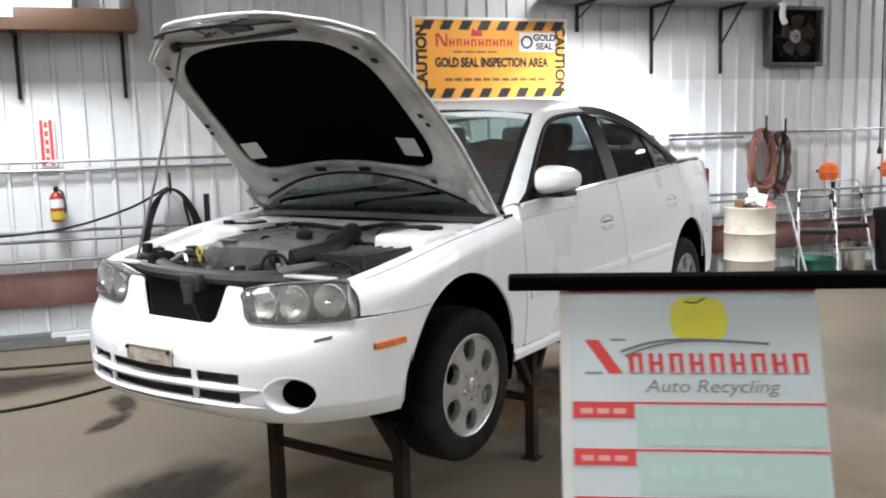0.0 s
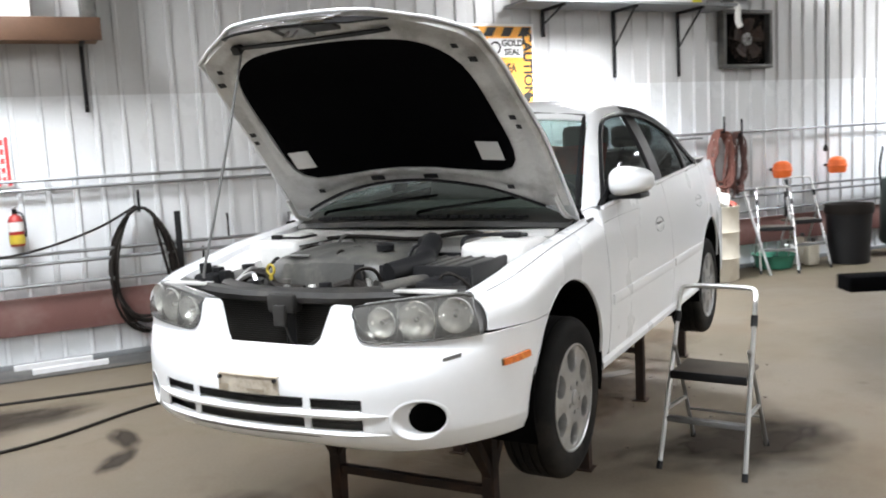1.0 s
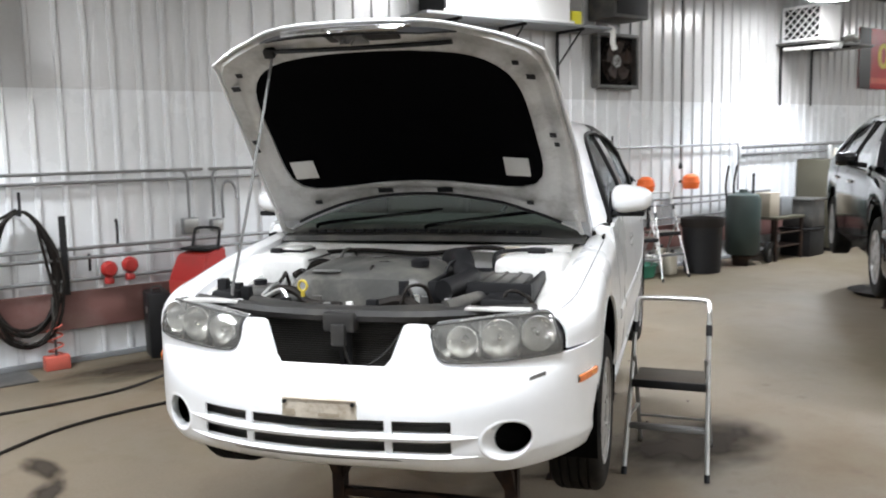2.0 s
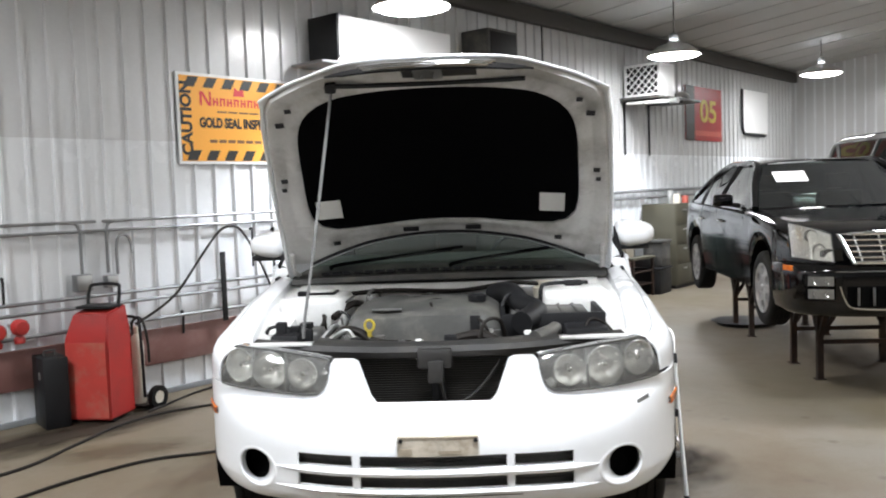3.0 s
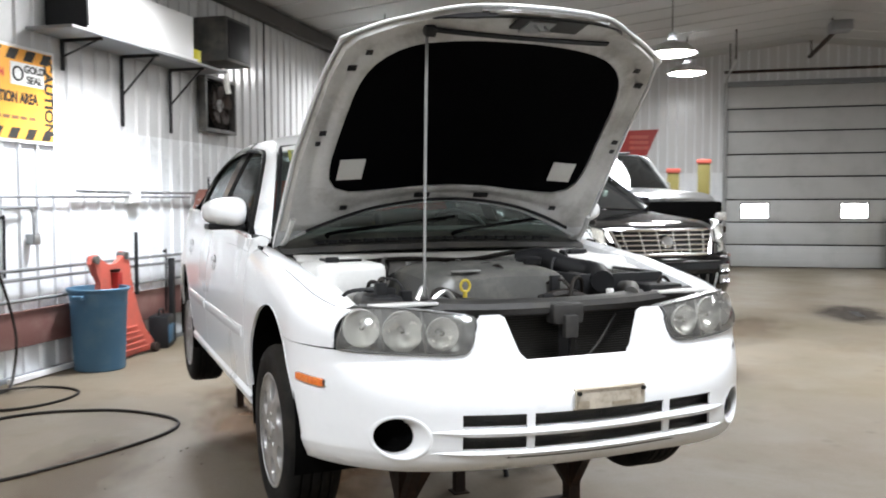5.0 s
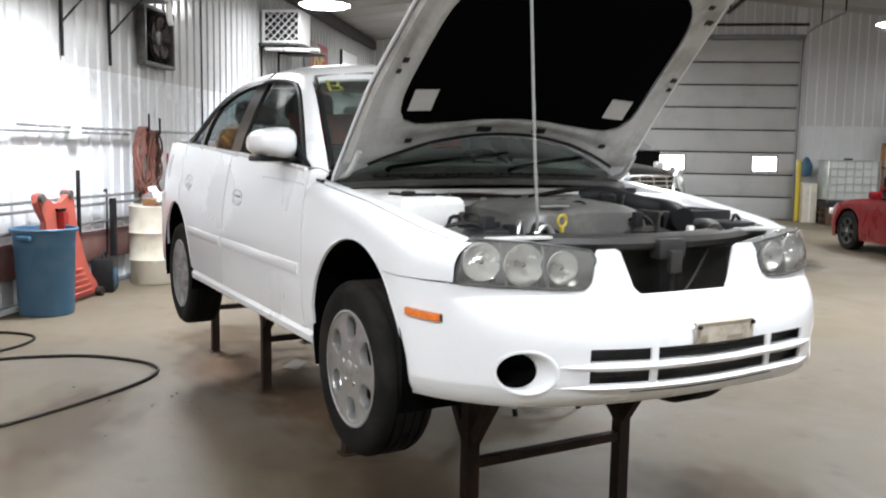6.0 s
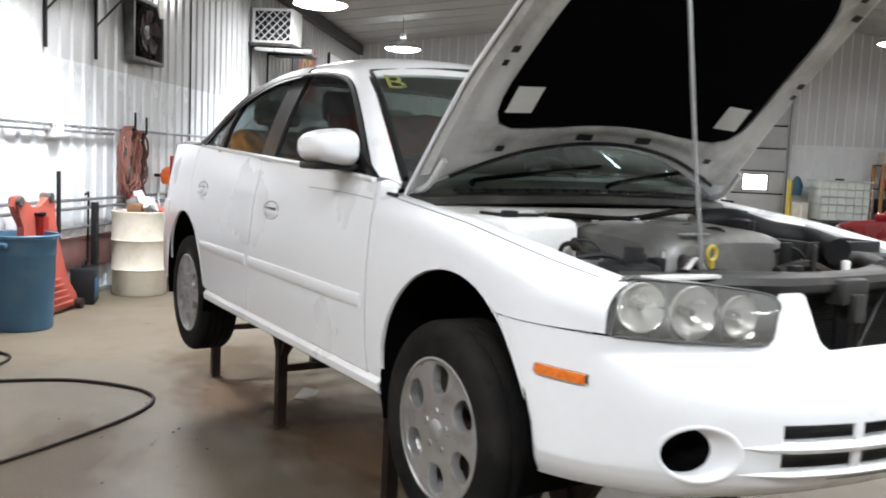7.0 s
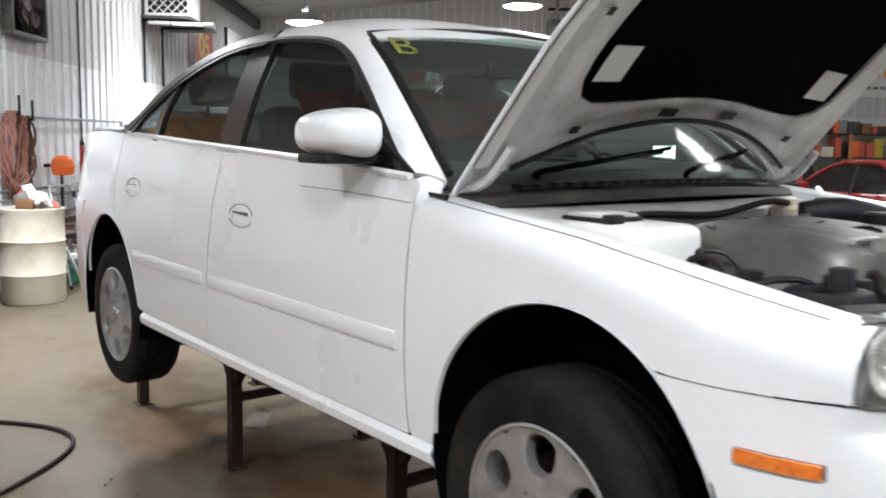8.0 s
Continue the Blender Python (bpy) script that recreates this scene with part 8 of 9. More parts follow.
bench = thing("work_stand", "cluttered low steel work stand by the wall", "stand", pose(9.95, 4.50, 0))
part("top", box(-0.38, 0.38, -0.28, 0.28, 0.62, 0.66, 0.006), "olive", bench)
for x in (-0.34, 0.34):
    for y in (-0.24, 0.24):
        part("leg", box(x - 0.02, x + 0.02, y - 0.02, y + 0.02, 0.0, 0.62), "steel_dark", bench)
part("lower_shelf", box(-0.34, 0.34, -0.24, 0.24, 0.20, 0.22), "steel_dark", bench)
part("stretcher", rod((-0.34, -0.24, 0.42), (0.34, -0.24, 0.42), 0.014), "steel_dark", bench)
for x, w, h, mat, lab in ((-0.22, 0.13, 0.36, "beige", "tan carton on the work stand"), (0.1, 0.15, 0.28, "grey_enamel", "grey parts box on the work stand")):
    solo("parts_box", box(9.95 + x - w, 9.95 + x + w, 4.36, 4.62, 0.661, 0.661 + h, 0.01), mat, lab, "box")
for x, z, w, mat in ((10.60, 0.0, 0.26, "plastic_black"), (10.62, 0.45, 0.22, "plastic_dark")):
    t = thing("storage_tote", "dark plastic storage tote stacked by the wall", "tote", pose(x, 4.42, z, 0, 0, 6), "storage totes")
    part("body", box(-w, w, -0.24, 0.24, 0.0, 0.40, 0.02), mat, t)
    part("lid", box(-w - 0.02, w + 0.02, -0.26, 0.26, 0.402, 0.445, 0.012), mat, t)
cab = thing("steel_cabinet", "olive steel cabinet with drawers against the wall", "cabinet", pose(11.85, 4.58, 0))
part("body", box(-0.62, 0.62, -0.30, 0.34, 0.06, 1.48, 0.01), "olive", cab)
part("plinth", box(-0.60, 0.60, -0.27, 0.32, 0.0, 0.06), "plastic_black", cab)
for k in range(4):
    for s in (-1, 1):
        d = part("drawer", box(min(0, s * 0.60) + 0.01, max(0, s * 0.60) - 0.01, -0.312, -0.301, 0.10 + k * 0.34, 0.42 + k * 0.34, 0.004), "olive", cab)
        part("handle", box(s * 0.30 - 0.06, s * 0.30 + 0.06, -0.328, -0.312, 0.34 + k * 0.34, 0.36 + k * 0.34, 0.003), "steel", d)
for x, r, h, mat in ((11.5, 0.05, 0.22, "steel"), (11.75, 0.07, 0.16, "cream"), (12.1, 0.06, 0.12, "red_faded")):
    solo("tin_can", lathe([(0.0, 0.0), (r, 0.0), (r, h), (r * 0.9, h + 0.01), (0.0, h + 0.01)], 16, Matrix.Translation((x, 4.5, 1.481))), mat, "small tin standing on the steel cabinet", "tin", group="tins on the cabinet")

# hoses and bars on the floor
HZ = 0.0115
solo("floor_hose", tube([(-3.2, 2.55, HZ), (-1.7, 2.50, HZ), (-0.66, 3.06, HZ), (0.32, 3.16, HZ), (0.89, 2.88, HZ), (1.55, 2.66, HZ), (2.0, 2.62, HZ), (2.26, 2.80, HZ), (2.38, 3.25, HZ), (2.30, 3.62, HZ), (2.08, 3.95, HZ), (1.62, 4.16, HZ), (1.15, 4.27, HZ), (0.74, 4.18, HZ), (0.30, 3.95, HZ), (-0.33, 3.69, HZ), (-1.75, 3.73, HZ), (-3.4, 4.0, HZ)], 0.0115, seg=8, steps=8), "hose_rubber", "black air hose lying in a wide loop on the floor", "hose")
solo("floor_hose", tube([(2.75, WALL - 0.30, 0.02), (2.45, 4.66, HZ), (2.20, 4.58, HZ), (2.12, 4.32, HZ), (2.30, 4.08, HZ), (2.63, 4.00, HZ), (2.90, 4.10, HZ), (2.98, 4.40, 0.013), (2.80, 4.62, 0.03), (2.40, 4.74, 0.03), (1.90, 4.72, HZ), (1.40, 4.50, HZ), (1.2, 4.42, HZ)], 0.0110, seg=8, steps=8), "hose_rubber", "black air hose looped on the floor below the wall", "hose")
# metal strips in plain white, which puts their gleam into the colour
for k, (x0, x1, y0, y1, mat) in enumerate(((-1.68, -1.04, 4.84, 4.85, "sign_white"), (-1.53, -0.92, 4.60, 4.62, "sign_white"), (2.95, 4.1, 4.84, 4.87, "sign_white"))):
    solo("metal_bar", rod((x0, y0, 0.038), (x1, y1, 0.038), 0.022, square=True), mat, "long metal strip lying on the floor by the wall, painted white as gleaming", "bar", group="bars on the floor")
solo("rubber_mat", box(-3.3, -0.55, 4.46, 4.90, 0.001, 0.0155, 0.003), "plastic_dark", "dark rubber mat on the floor along the wall", "mat")
clamp = thing("trailing_clamp", "rusty red clamp stand hanging by the hose", "clamp", pose(-0.33, WALL - 0.16, 0))
part("spring", tube([(0.06 * math.cos(k * 0.8), 0.03 * math.sin(k * 0.8), 0.12 + 0.011 * k) for k in range(26)], 0.008, seg=6, steps=2), "red_faded", clamp, "faded red spring")
part("base", box(-0.10, 0.10, -0.06, 0.06, 0.0, 0.12, 0.01), "red_faded", clamp)
part("upright", rod((0.0, 0, 0.12), (0.0, 0, 0.62), 0.012), "plastic_dark", clamp)


# ---------- stains on the concrete ----------
def stain_material(name, color, strength, size):
    m = bpy.data.materials.new(name)
    m.use_nodes = True
    t = m.node_tree
    b = t.nodes["Principled BSDF"]
    b.inputs["Base Color"].default_value = (*color, 1)
    b.inputs["Roughness"].default_value = 0.7
    b.inputs["Specular IOR Level"].default_value = 0.2
    co, n, grad, mp, mul, mr, n2 = (t.nodes.new("ShaderNode" + k) for k in ("TexCoord", "TexNoise", "TexGradient", "Mapping", "Math", "MapRange", "TexNoise"))
    grad.gradient_type = "SPHERICAL"
    n.inputs["Scale"].default_value, n.inputs["Detail"].default_value = size, 7
    n2.inputs["Scale"].default_value = size * 9
    t.links.new(co.outputs["Object"], n.inputs["Vector"])
    t.links.new(co.outputs["Object"], n2.inputs["Vector"])
    t.links.new(co.outputs["Object"], grad.inputs["Vector"])
    mul.operation = "MULTIPLY"
    t.links.new(n.outputs["Fac"], mul.inputs[0])
    t.links.new(grad.outputs["Fac"], mul.inputs[1])
    mr.inputs["From Min"].default_value, mr.inputs["From Max"].default_value = 0.10, 0.36
    mr.inputs["To Max"].default_value = strength
    t.links.new(mul.outputs[0], mr.inputs["Value"])
    t.links.new(mr.outputs[0], b.inputs["Alpha"])
    return m


M["oil"] = stain_material("oil_stain", (0.030, 0.022, 0.015), 0.85, 3.0)
M["wet"] = stain_material("damp_stain", (0.034, 0.026, 0.018), 0.92, 1.3)
M["sand"] = stain_material("sandy_dust", (0.215, 0.125, 0.066), 0.65, 4.0)
M["rust_dust"] = stain_material("brown_dust", (0.095, 0.058, 0.030), 0.42, 3.5)
for k, (x, y, sx, sy, turn, kind) in enumerate(((-0.97, 2.38, 0.34, 0.13, 100, "wet"), (-1.04, 1.96, 0.30, 0.13, 62, "wet"), (2.25, 2.15, 1.0, 0.55, 37, "sand"), (1.5, 1.25, 1.0, 0.6, 37, "sand"), (0.55, 4.35, 1.5, 0.55, 0, "oil"), (0.45, 3.55, 0.8, 0.35, -30, "rust_dust"), (2.3, 1.75, 1.7, 0.9, 37, "rust_dust"), (3.2, 2.6, 1.0, 0.7, 20, "rust_dust"), (0.2, 0.6, 1.3, 0.9, 37, "rust_dust"),
                                                (-1.9, 3.2, 1.2, 0.5, 10, "oil"), (6.6, -0.2, 1.9, 1.1, 30, "rust_dust"), (2.2, 0.2, 0.9, 0.6, 0, "oil"), (10.0, -3.4, 1.6, 0.8, 0, "oil"), (0.4, -0.9, 0.9, 0.6, 20, "rust_dust"), (-0.75, 0.55, 0.8, 0.5, 50, "oil"), (0.9, 2.6, 1.4, 0.6, 20, "rust_dust"), (8.2, -1.8, 2.0, 0.8, -10, "rust_dust"))):
    bm = bmesh.new()
    bmesh.ops.create_circle(bm, cap_ends=True, segments=40, radius=1.0)
    solo("floor_stain", bm, kind, "dark dried stain on the concrete", "stain", pose(x, y, 0.0025 + 0.0004 * k, 0, 0, turn) @ Matrix.Diagonal((sx, sy, 1, 1)), group="floor stains")

# floor debris under and beside the car
rng = random.Random(4)
bm = bmesh.new()
for k in range(110):
    x, y = rng.gauss(2.0, 0.6), rng.gauss(1.6, 0.55)
    s = rng.uniform(0.003, 0.009)
    box(x - s, x + s, y - s * 0.6, y + s * 0.6, 0.001, 0.002 + s * 0.5, bm=bm)
ob = solo("floor_grit", bm, "soil", "small crumbs of dirt under the car", "debris", kind="stuff")
solo("flat_scrap", sheet([[(2.30 + i * 0.09 + 0.02 * j, 1.72 + j * 0.06, 0.004 + 0.004 * ((i + j) % 2)) for i in range(4)] for j in range(3)], thick=0.002), "wood_grey", "flat scrap of cardboard on the floor", "scrap")
solo("flat_scrap", sheet([[(9.6 + i * 0.2 + 0.04 * j, -3.5 + j * 0.06, 0.005 + 0.006 * ((i + j) % 2)) for i in range(4)] for j in range(3)], thick=0.003), "plastic_black", "dark strip of rubber on the floor", "scrap")

# ---------- notice stand close to the start ----------
NS = Vector((0.47, -2.505, 0))
ns = thing("notice_stand", "black stand with a hanging red and white price notice", "stand", pose(*NS))
part("post", rod((0.0, 0.0, 0.02), (0.0, 0.0, 1.476), 0.02, square=True), "plastic_black", ns)
part("base", box(-0.22, 0.22, -0.18, 0.18, 0.0, 0.02, 0.004), "plastic_black", ns)
U = Vector((0.9055, -0.4243, 0)).normalized()
ledge = Matrix(((U.x, -U.y, 0, -0.070 - NS.x), (U.y, U.x, 0, -2.345 - NS.y), (0, 0, 1, 1.478), (0, 0, 0, 1)))
bm = box(0.028, 1.06, 0.0, 0.05, -0.004, 0.022, 0.003)
bmesh.ops.transform(bm, verts=bm.verts, matrix=ledge)
part("ledge", bm, "felt", ns, "black plastic ledge")
V = Vector((-0.1304, -0.3326, -0.934))
V = (V - U * V.dot(U)).normalized()
N = V.cross(U).normalized()
if N.y > 0:
    N = -N
NM = Matrix(((U.x, -V.x, N.x, 0.071 - NS.x), (U.y, -V.y, N.y, -2.382 - NS.y), (0, -V.z, N.z, 1.474), (0, 0, 0, 1))) @ Matrix.Diagonal((0.9646, 0.9646, 1, 1))


def nplate(x0, x1, y0, y1, d0, d1):
    return slab([(x0, y0), (x1, y0), (x1, y1), (x0, y1)], d1 - d0, NM @ Matrix.Translation((0, 0, d0)))


NW, NH = 0.452, 0.62
notice = part("notice", nplate(-0.022, NW, -NH, 0, 0, 0.004), "notice_white", ns, "white notice sheet with red rules and pale green fields")
part("grey_margin", nplate(-0.022, -0.004, -NH, 0, 0.004, 0.0048), "paper", notice, "greyish edge of the sheet")
part("red_rule", nplate(-0.004, NW, -0.008, -0.0005, 0.004, 0.005), "sign_red", notice)
yy = -0.215
for k in range(4):
    part("red_rule", nplate(0.0, NW, yy - 0.004, yy, 0.004, 0.005), "sign_red", notice)
    part("red_label", nplate(0.0, 0.112, yy - 0.030, yy - 0.004, 0.004, 0.0055), "sign_red", notice)
    part("pale_field", nplate(0.116, NW - 0.006, yy - 0.078, yy - 0.008, 0.004, 0.005), "sign_mint", notice)
    for j, (a, b) in enumerate(((0.135, 0.165), (0.172, 0.21), (0.222, 0.235), (0.25, 0.30), (0.315, 0.335))):
        part("faded_line", nplate(a, b, yy - 0.050 + 0.003 * (j % 2), yy - 0.026 - 0.002 * ((j + k) % 3), 0.005, 0.0056), "sign_fade", notice)
    for j in range(3):
        part("pale_bar", nplate(0.014 + j * 0.030, 0.036 + j * 0.030, yy - 0.022, yy - 0.012, 0.0055, 0.006), "sign_fade_red", notice)
    if k > 1:
        part("red_label", nplate(0.262, 0.372, yy - 0.030, yy - 0.004, 0.0052, 0.0058), "sign_red", notice)
    yy -= 0.085
# the maker's mark as plain shapes
def on_notice(outline, depth, name, material, label="", lift=0.004):
    return part(name, slab(outline, depth, NM @ Matrix.Translation((0, 0, lift))), material, notice, label)


on_notice([(0.236 + 0.052 * math.copysign(abs(math.cos(a)) ** 0.6, math.cos(a)), -0.061 + 0.042 * math.copysign(abs(math.sin(a)) ** 0.7, math.sin(a))) for a in span(0, 2 * math.pi, 28)[:-1]], 0.0012, "yellow_shape", "sign_yellow", "plain yellow rounded shape")
part("dark_stem", tube([NM @ Vector((0.212, -0.028, 0.0055)), NM @ Vector((0.232, -0.030, 0.0055)), NM @ Vector((0.250, -0.020, 0.0055))], 0.0016, seg=5), "sign_black", notice)
for lift, thick in ((0.0, 0.0026), (0.008, 0.0018)):
    part("dark_arc", tube([NM @ Vector((0.09 + lift, -0.122 - lift, 0.005)), NM @ Vector((0.15, -0.104 - lift, 0.005)), NM @ Vector((0.23, -0.099 - lift * 0.3, 0.005)), NM @ Vector((0.36, -0.107, 0.005))], thick, seg=5), "grey_enamel", notice)
# the maker's mark as plain strokes: one broad slanted stroke, then a row of short ones with a dark edge
on_notice([(0.024, -0.100), (0.050, -0.100), (0.094, -0.163), (0.068, -0.163)], 0.001, "mark_stroke", "sign_red", "plain red mark")
on_notice([(0.024, -0.160), (0.056, -0.160), (0.056, -0.164), (0.024, -0.164)], 0.001, "mark_foot", "grey_enamel")
on_notice([(0.072, -0.098), (0.100, -0.098), (0.100, -0.102), (0.072, -0.102)], 0.001, "mark_foot", "grey_enamel")
for j in range(9):
    x = 0.104 + j * 0.037
    for dx, w in ((0.0, 0.009), (0.018, 0.007)):
        on_notice([(x + dx, -0.125), (x + dx + w, -0.125), (x + dx + w + 0.002, -0.160), (x + dx + 0.002, -0.160)], 0.001, "mark_bar", "sign_red")
    on_notice([(x, -0.125 - 0.016 * (j % 2)), (x + 0.026, -0.125 - 0.016 * (j % 2)), (x + 0.026, -0.131 - 0.016 * (j % 2)), (x, -0.131 - 0.016 * (j % 2))], 0.0014, "mark_bar", "sign_red")
    on_notice([(x, -0.161), (x + 0.028, -0.161), (x + 0.028, -0.1635), (x, -0.1635)], 0.001, "mark_shadow", "grey_enamel")
part("tag_line", words("Auto Recycling", 0.034, 0.0006, NM @ Matrix.Translation((0.255, -0.187, 0.0045)) @ Matrix(((1, 0.25, 0, 0), (0, 1, 0, 0), (0, 0, 1, 0), (0, 0, 0, 1))), stretch=1.15), "grey_enamel", notice, "slanted grey lettering")


# ---------- the other vehicles ----------
def parked_car(label, paint, m, s, category="car"):
    """A plainer car. s: wheelbase, front and rear overhang, half width, heights and cabin places, all in metres."""
    c = thing(s["name"], label, category, m)
    wb, fo, ro, hw = s["wb"], s["front"], s["rear"], s["half"]
    arches = ((0.0, s["wheel"], s["wheel"] + 0.045), (wb, s["wheel"], s["wheel"] + 0.045))

    def low(y):
        for a, z, r in arches:
            if abs(y - a) < r:
                return max(s["sill"], z + math.sqrt(r * r - (y - a) ** 2))
        return s["sill"]

    def wide(y):
        if y < -0.35:
            return hw * (1 - s.get("taper", 0.30) * ((-0.35 - y) / (fo - 0.35)) ** 2.4)
        if y > wb + 0.35:
            return hw * (1 - 0.22 * ((y - wb - 0.35) / (ro - 0.35)) ** 2.2)
        return hw

    def nose(x, y):
        return y + s.get("bow", 0.14) * (x / hw) ** 2 * max(0.0, min(1.0, (-0.35 - y) / (fo - 0.35)))

    ys = set(span(-fo, wb + ro, 44))
    for a, _, r in arches:
        ys |= {a - r * math.cos(math.pi * k / 20) for k in range(21)}
    ys = sorted(y for y in ys if -fo <= y <= wb + ro)
    rows = []
    for y in ys:
        w, b = wide(y), low(y)
        sh, dk = lerp_table(s["shoulder"], y), lerp_table(s["deck"], y)
        half = [(w - 0.03, b), (w - 0.008, b + (sh - b) * 0.25), (w, b + (sh - b) * 0.5), (w - 0.006, b + (sh - b) * 0.8), (w - 0.03, sh), (w - 0.075, sh + (dk - sh) * 0.55), (w * 0.72, dk - 0.012), (w * 0.4, dk - 0.002), (0.0, dk)]
        rows.append([(-x, nose(x, y), z) for x, z in half] + [(x, nose(x, y), z) for x, z in reversed(half[:-1])])
    # rounded nose and tail
    for end, dy in ((0, -0.045), (-1, 0.045)):
        ring = rows[end]
        mid = sum(p[2] for p in ring) / len(ring)
        inner = [(x * 0.95, y + dy, mid + (z - mid) * 0.88) for x, y, z in ring]
        soft = [(x * 0.985, y + dy * 0.65, mid + (z - mid) * 0.965) for x, y, z in ring]
        rows = [inner, soft] + rows if end == 0 else rows + [soft, inner]
    bm = sheet(rows)
    for row in (rows[0], rows[-1]):
        bm.faces.new([bm.verts.new(p) for p in row])
    part("body", bm, paint, c, label="")
    # black slab paints in the shade under the car
    part("underside", box(-hw * 0.72, hw * 0.72, -fo * 0.7, wb + ro * 0.7, s["sill"] - 0.02, s["sill"] + 0.06, 0.02), "recess_shade", c)
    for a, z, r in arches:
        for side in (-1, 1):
            # well shade painted near-black
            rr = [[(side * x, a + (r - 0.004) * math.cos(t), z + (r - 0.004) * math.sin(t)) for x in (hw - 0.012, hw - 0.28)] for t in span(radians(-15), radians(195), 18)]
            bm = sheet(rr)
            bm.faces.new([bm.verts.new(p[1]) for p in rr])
            part("wheel_well", bm, "recess_shade", c)
    for a in (0.0, wb):
        for side in (-1, 1):
            wheel(c, side * (hw - 0.11), a, s["wheel"] + BASE - s.get("droop", 0.0), side, s["wheel"] / 0.309, s.get("rim", "alloy"))
    # cabin
    (y0, z0), (y1, z1), (y2, z2), (y3, z3) = s["cabin"]
    tw, bw = s["top"], hw - 0.06
    corner = {}
    for side in (-1, 1):
        corner[side] = [Vector((side * (bw - 0.05), y0, z0)), Vector((side * tw, y1, z1)), Vector((side * tw, y2, z2)), Vector((side * (bw - 0.04), y3, z3))]
        A, B, C, D = corner[side]
        pts = [A, A.lerp(B, 0.5) + Vector((side * 0.015, 0, 0.02)), B, B.lerp(C, 0.5) + Vector((side * 0.01, 0, 0.02)), C, C.lerp(D, 0.5) + Vector((side * 0.015, 0, 0.02)), D]
        part("roof_rail", tube(pts, 0.038, seg=8, steps=4), paint, c)
        n = 14
        rows = []
        top_line = smooth_path(pts, 4)
        for k in range(n + 1):
            p = top_line[int(k * (len(top_line) - 1) / n)]
            y = y0 + 0.06 + (y3 - y0 - 0.10) * k / n
            rows.append([(side * (hw - 0.055), y, lerp_table(s["shoulder"], y) + 0.0), (p.x + (side * (hw - 0.055) - p.x) * 0.5 + side * 0.01, (y + p.y) / 2, (lerp_table(s["shoulder"], y) + p.z) / 2), tuple(p)])
        part("side_window", sheet(rows), "glass_dark", c, "dark side window")
        for f in s["posts"]:
            k = int(f * (len(top_line) - 1))
            p = top_line[k]
            q = Vector((side * (hw - 0.05), y0 + 0.06 + (y3 - y0 - 0.10) * f, lerp_table(s["shoulder"], y0 + (y3 - y0) * f)))
            part("door_pillar", rod(q, p + Vector((side * 0.004, 0, 0)), 0.03, square=True, r2=0.012), "plastic_black" if paint != "silver_paint" else paint, c)
        for y in s["doors"]:
            part("door_gap", rod((side * (hw + 0.0005), y, s["sill"] + 0.10), (side * (hw - 0.024), y + 0.03, lerp_table(s["shoulder"], y) - 0.02), 0.003, seg=4), "recess_shade", c)
        for y in s["handles"]:
            part("door_handle", tube([(side * (hw - 0.004), y, s["belt"] - 0.14), (side * (hw + 0.02), y + 0.03, s["belt"] - 0.137), (side * (hw + 0.02), y + 0.15, s["belt"] - 0.133), (side * (hw - 0.004), y + 0.18, s["belt"] - 0.13)], 0.010, seg=6, steps=3), s.get("trim", "chrome"), c)
        bm = box(0, 0.20, -0.05, 0.06, -0.06, 0.06, 0.035, seg=3)
        mm = Matrix.Translation((side * (hw + 0.10) - 0.10, y0 + 0.42, s["belt"] + 0.09))
        bmesh.ops.transform(bm, verts=bm.verts, matrix=mm)
        mirror = part("wing_mirror", bm, paint, c)
        part("mirror_foot", rod((side * (hw - 0.07), y0 + 0.42, s["belt"] + 0.03), (side * (hw + 0.06), y0 + 0.42, s["belt"] + 0.05), 0.025), "plastic_black", mirror)
    (A, B, C, D), (A2, B2, C2, D2) = corner[-1], corner[1]

    def glass(p, q, r, t, bow, name, label):
        rows = [[(a.lerp(b, u)) + Vector((0, bow * (1 - (2 * u - 1) ** 2), 0.02 * (1 - (2 * u - 1) ** 2))) for u in span(0, 1, 10)] for a, b in ((p.lerp(q, v), r.lerp(t, v)) for v in span(0, 1, 6))]
        part(name, sheet(rows), "glass_dark" if name == "rear_window" else s.get("glass", "glass_dark"), c, label)

    glass(A, B, A2, B2, -0.10, "windshield", "reflecting windshield")
    glass(C, D, C2, D2, 0.08, "rear_window", "dark rear window")
    rows = [[a.lerp(b, u) + Vector((0, 0, 0.045 * (1 - (2 * u - 1) ** 4))) for u in span(0, 1, 12)] for a, b in ((B.lerp(C, v) + Vector((0, 0, 0.02 * math.sin(math.pi * v))), B2.lerp(C2, v) + Vector((0, 0, 0.02 * math.sin(math.pi * v)))) for v in span(0, 1, 8))]
    part("roof", sheet(rows, thick=0.01), paint, c)
    # added black box keeps the cabin dark behind the glass
    part("cabin_dark_box", box(-hw + 0.16, hw - 0.16, y0 + 0.15, y3 - 0.1, s["sill"] + 0.1, s["belt"] - 0.05), "plastic_black", c)
    for x in (-0.36, 0.36):
        st = part("seat_back", box(x - 0.23, x + 0.23, y1 + 0.35, y1 + 0.50, s["belt"] - 0.3, z1 - 0.28, 0.05), "seat", c)
        part("headrest", box(x - 0.12, x + 0.12, y1 + 0.40, y1 + 0.50, z1 - 0.26, z1 - 0.10, 0.03), "seat", st)
    return c


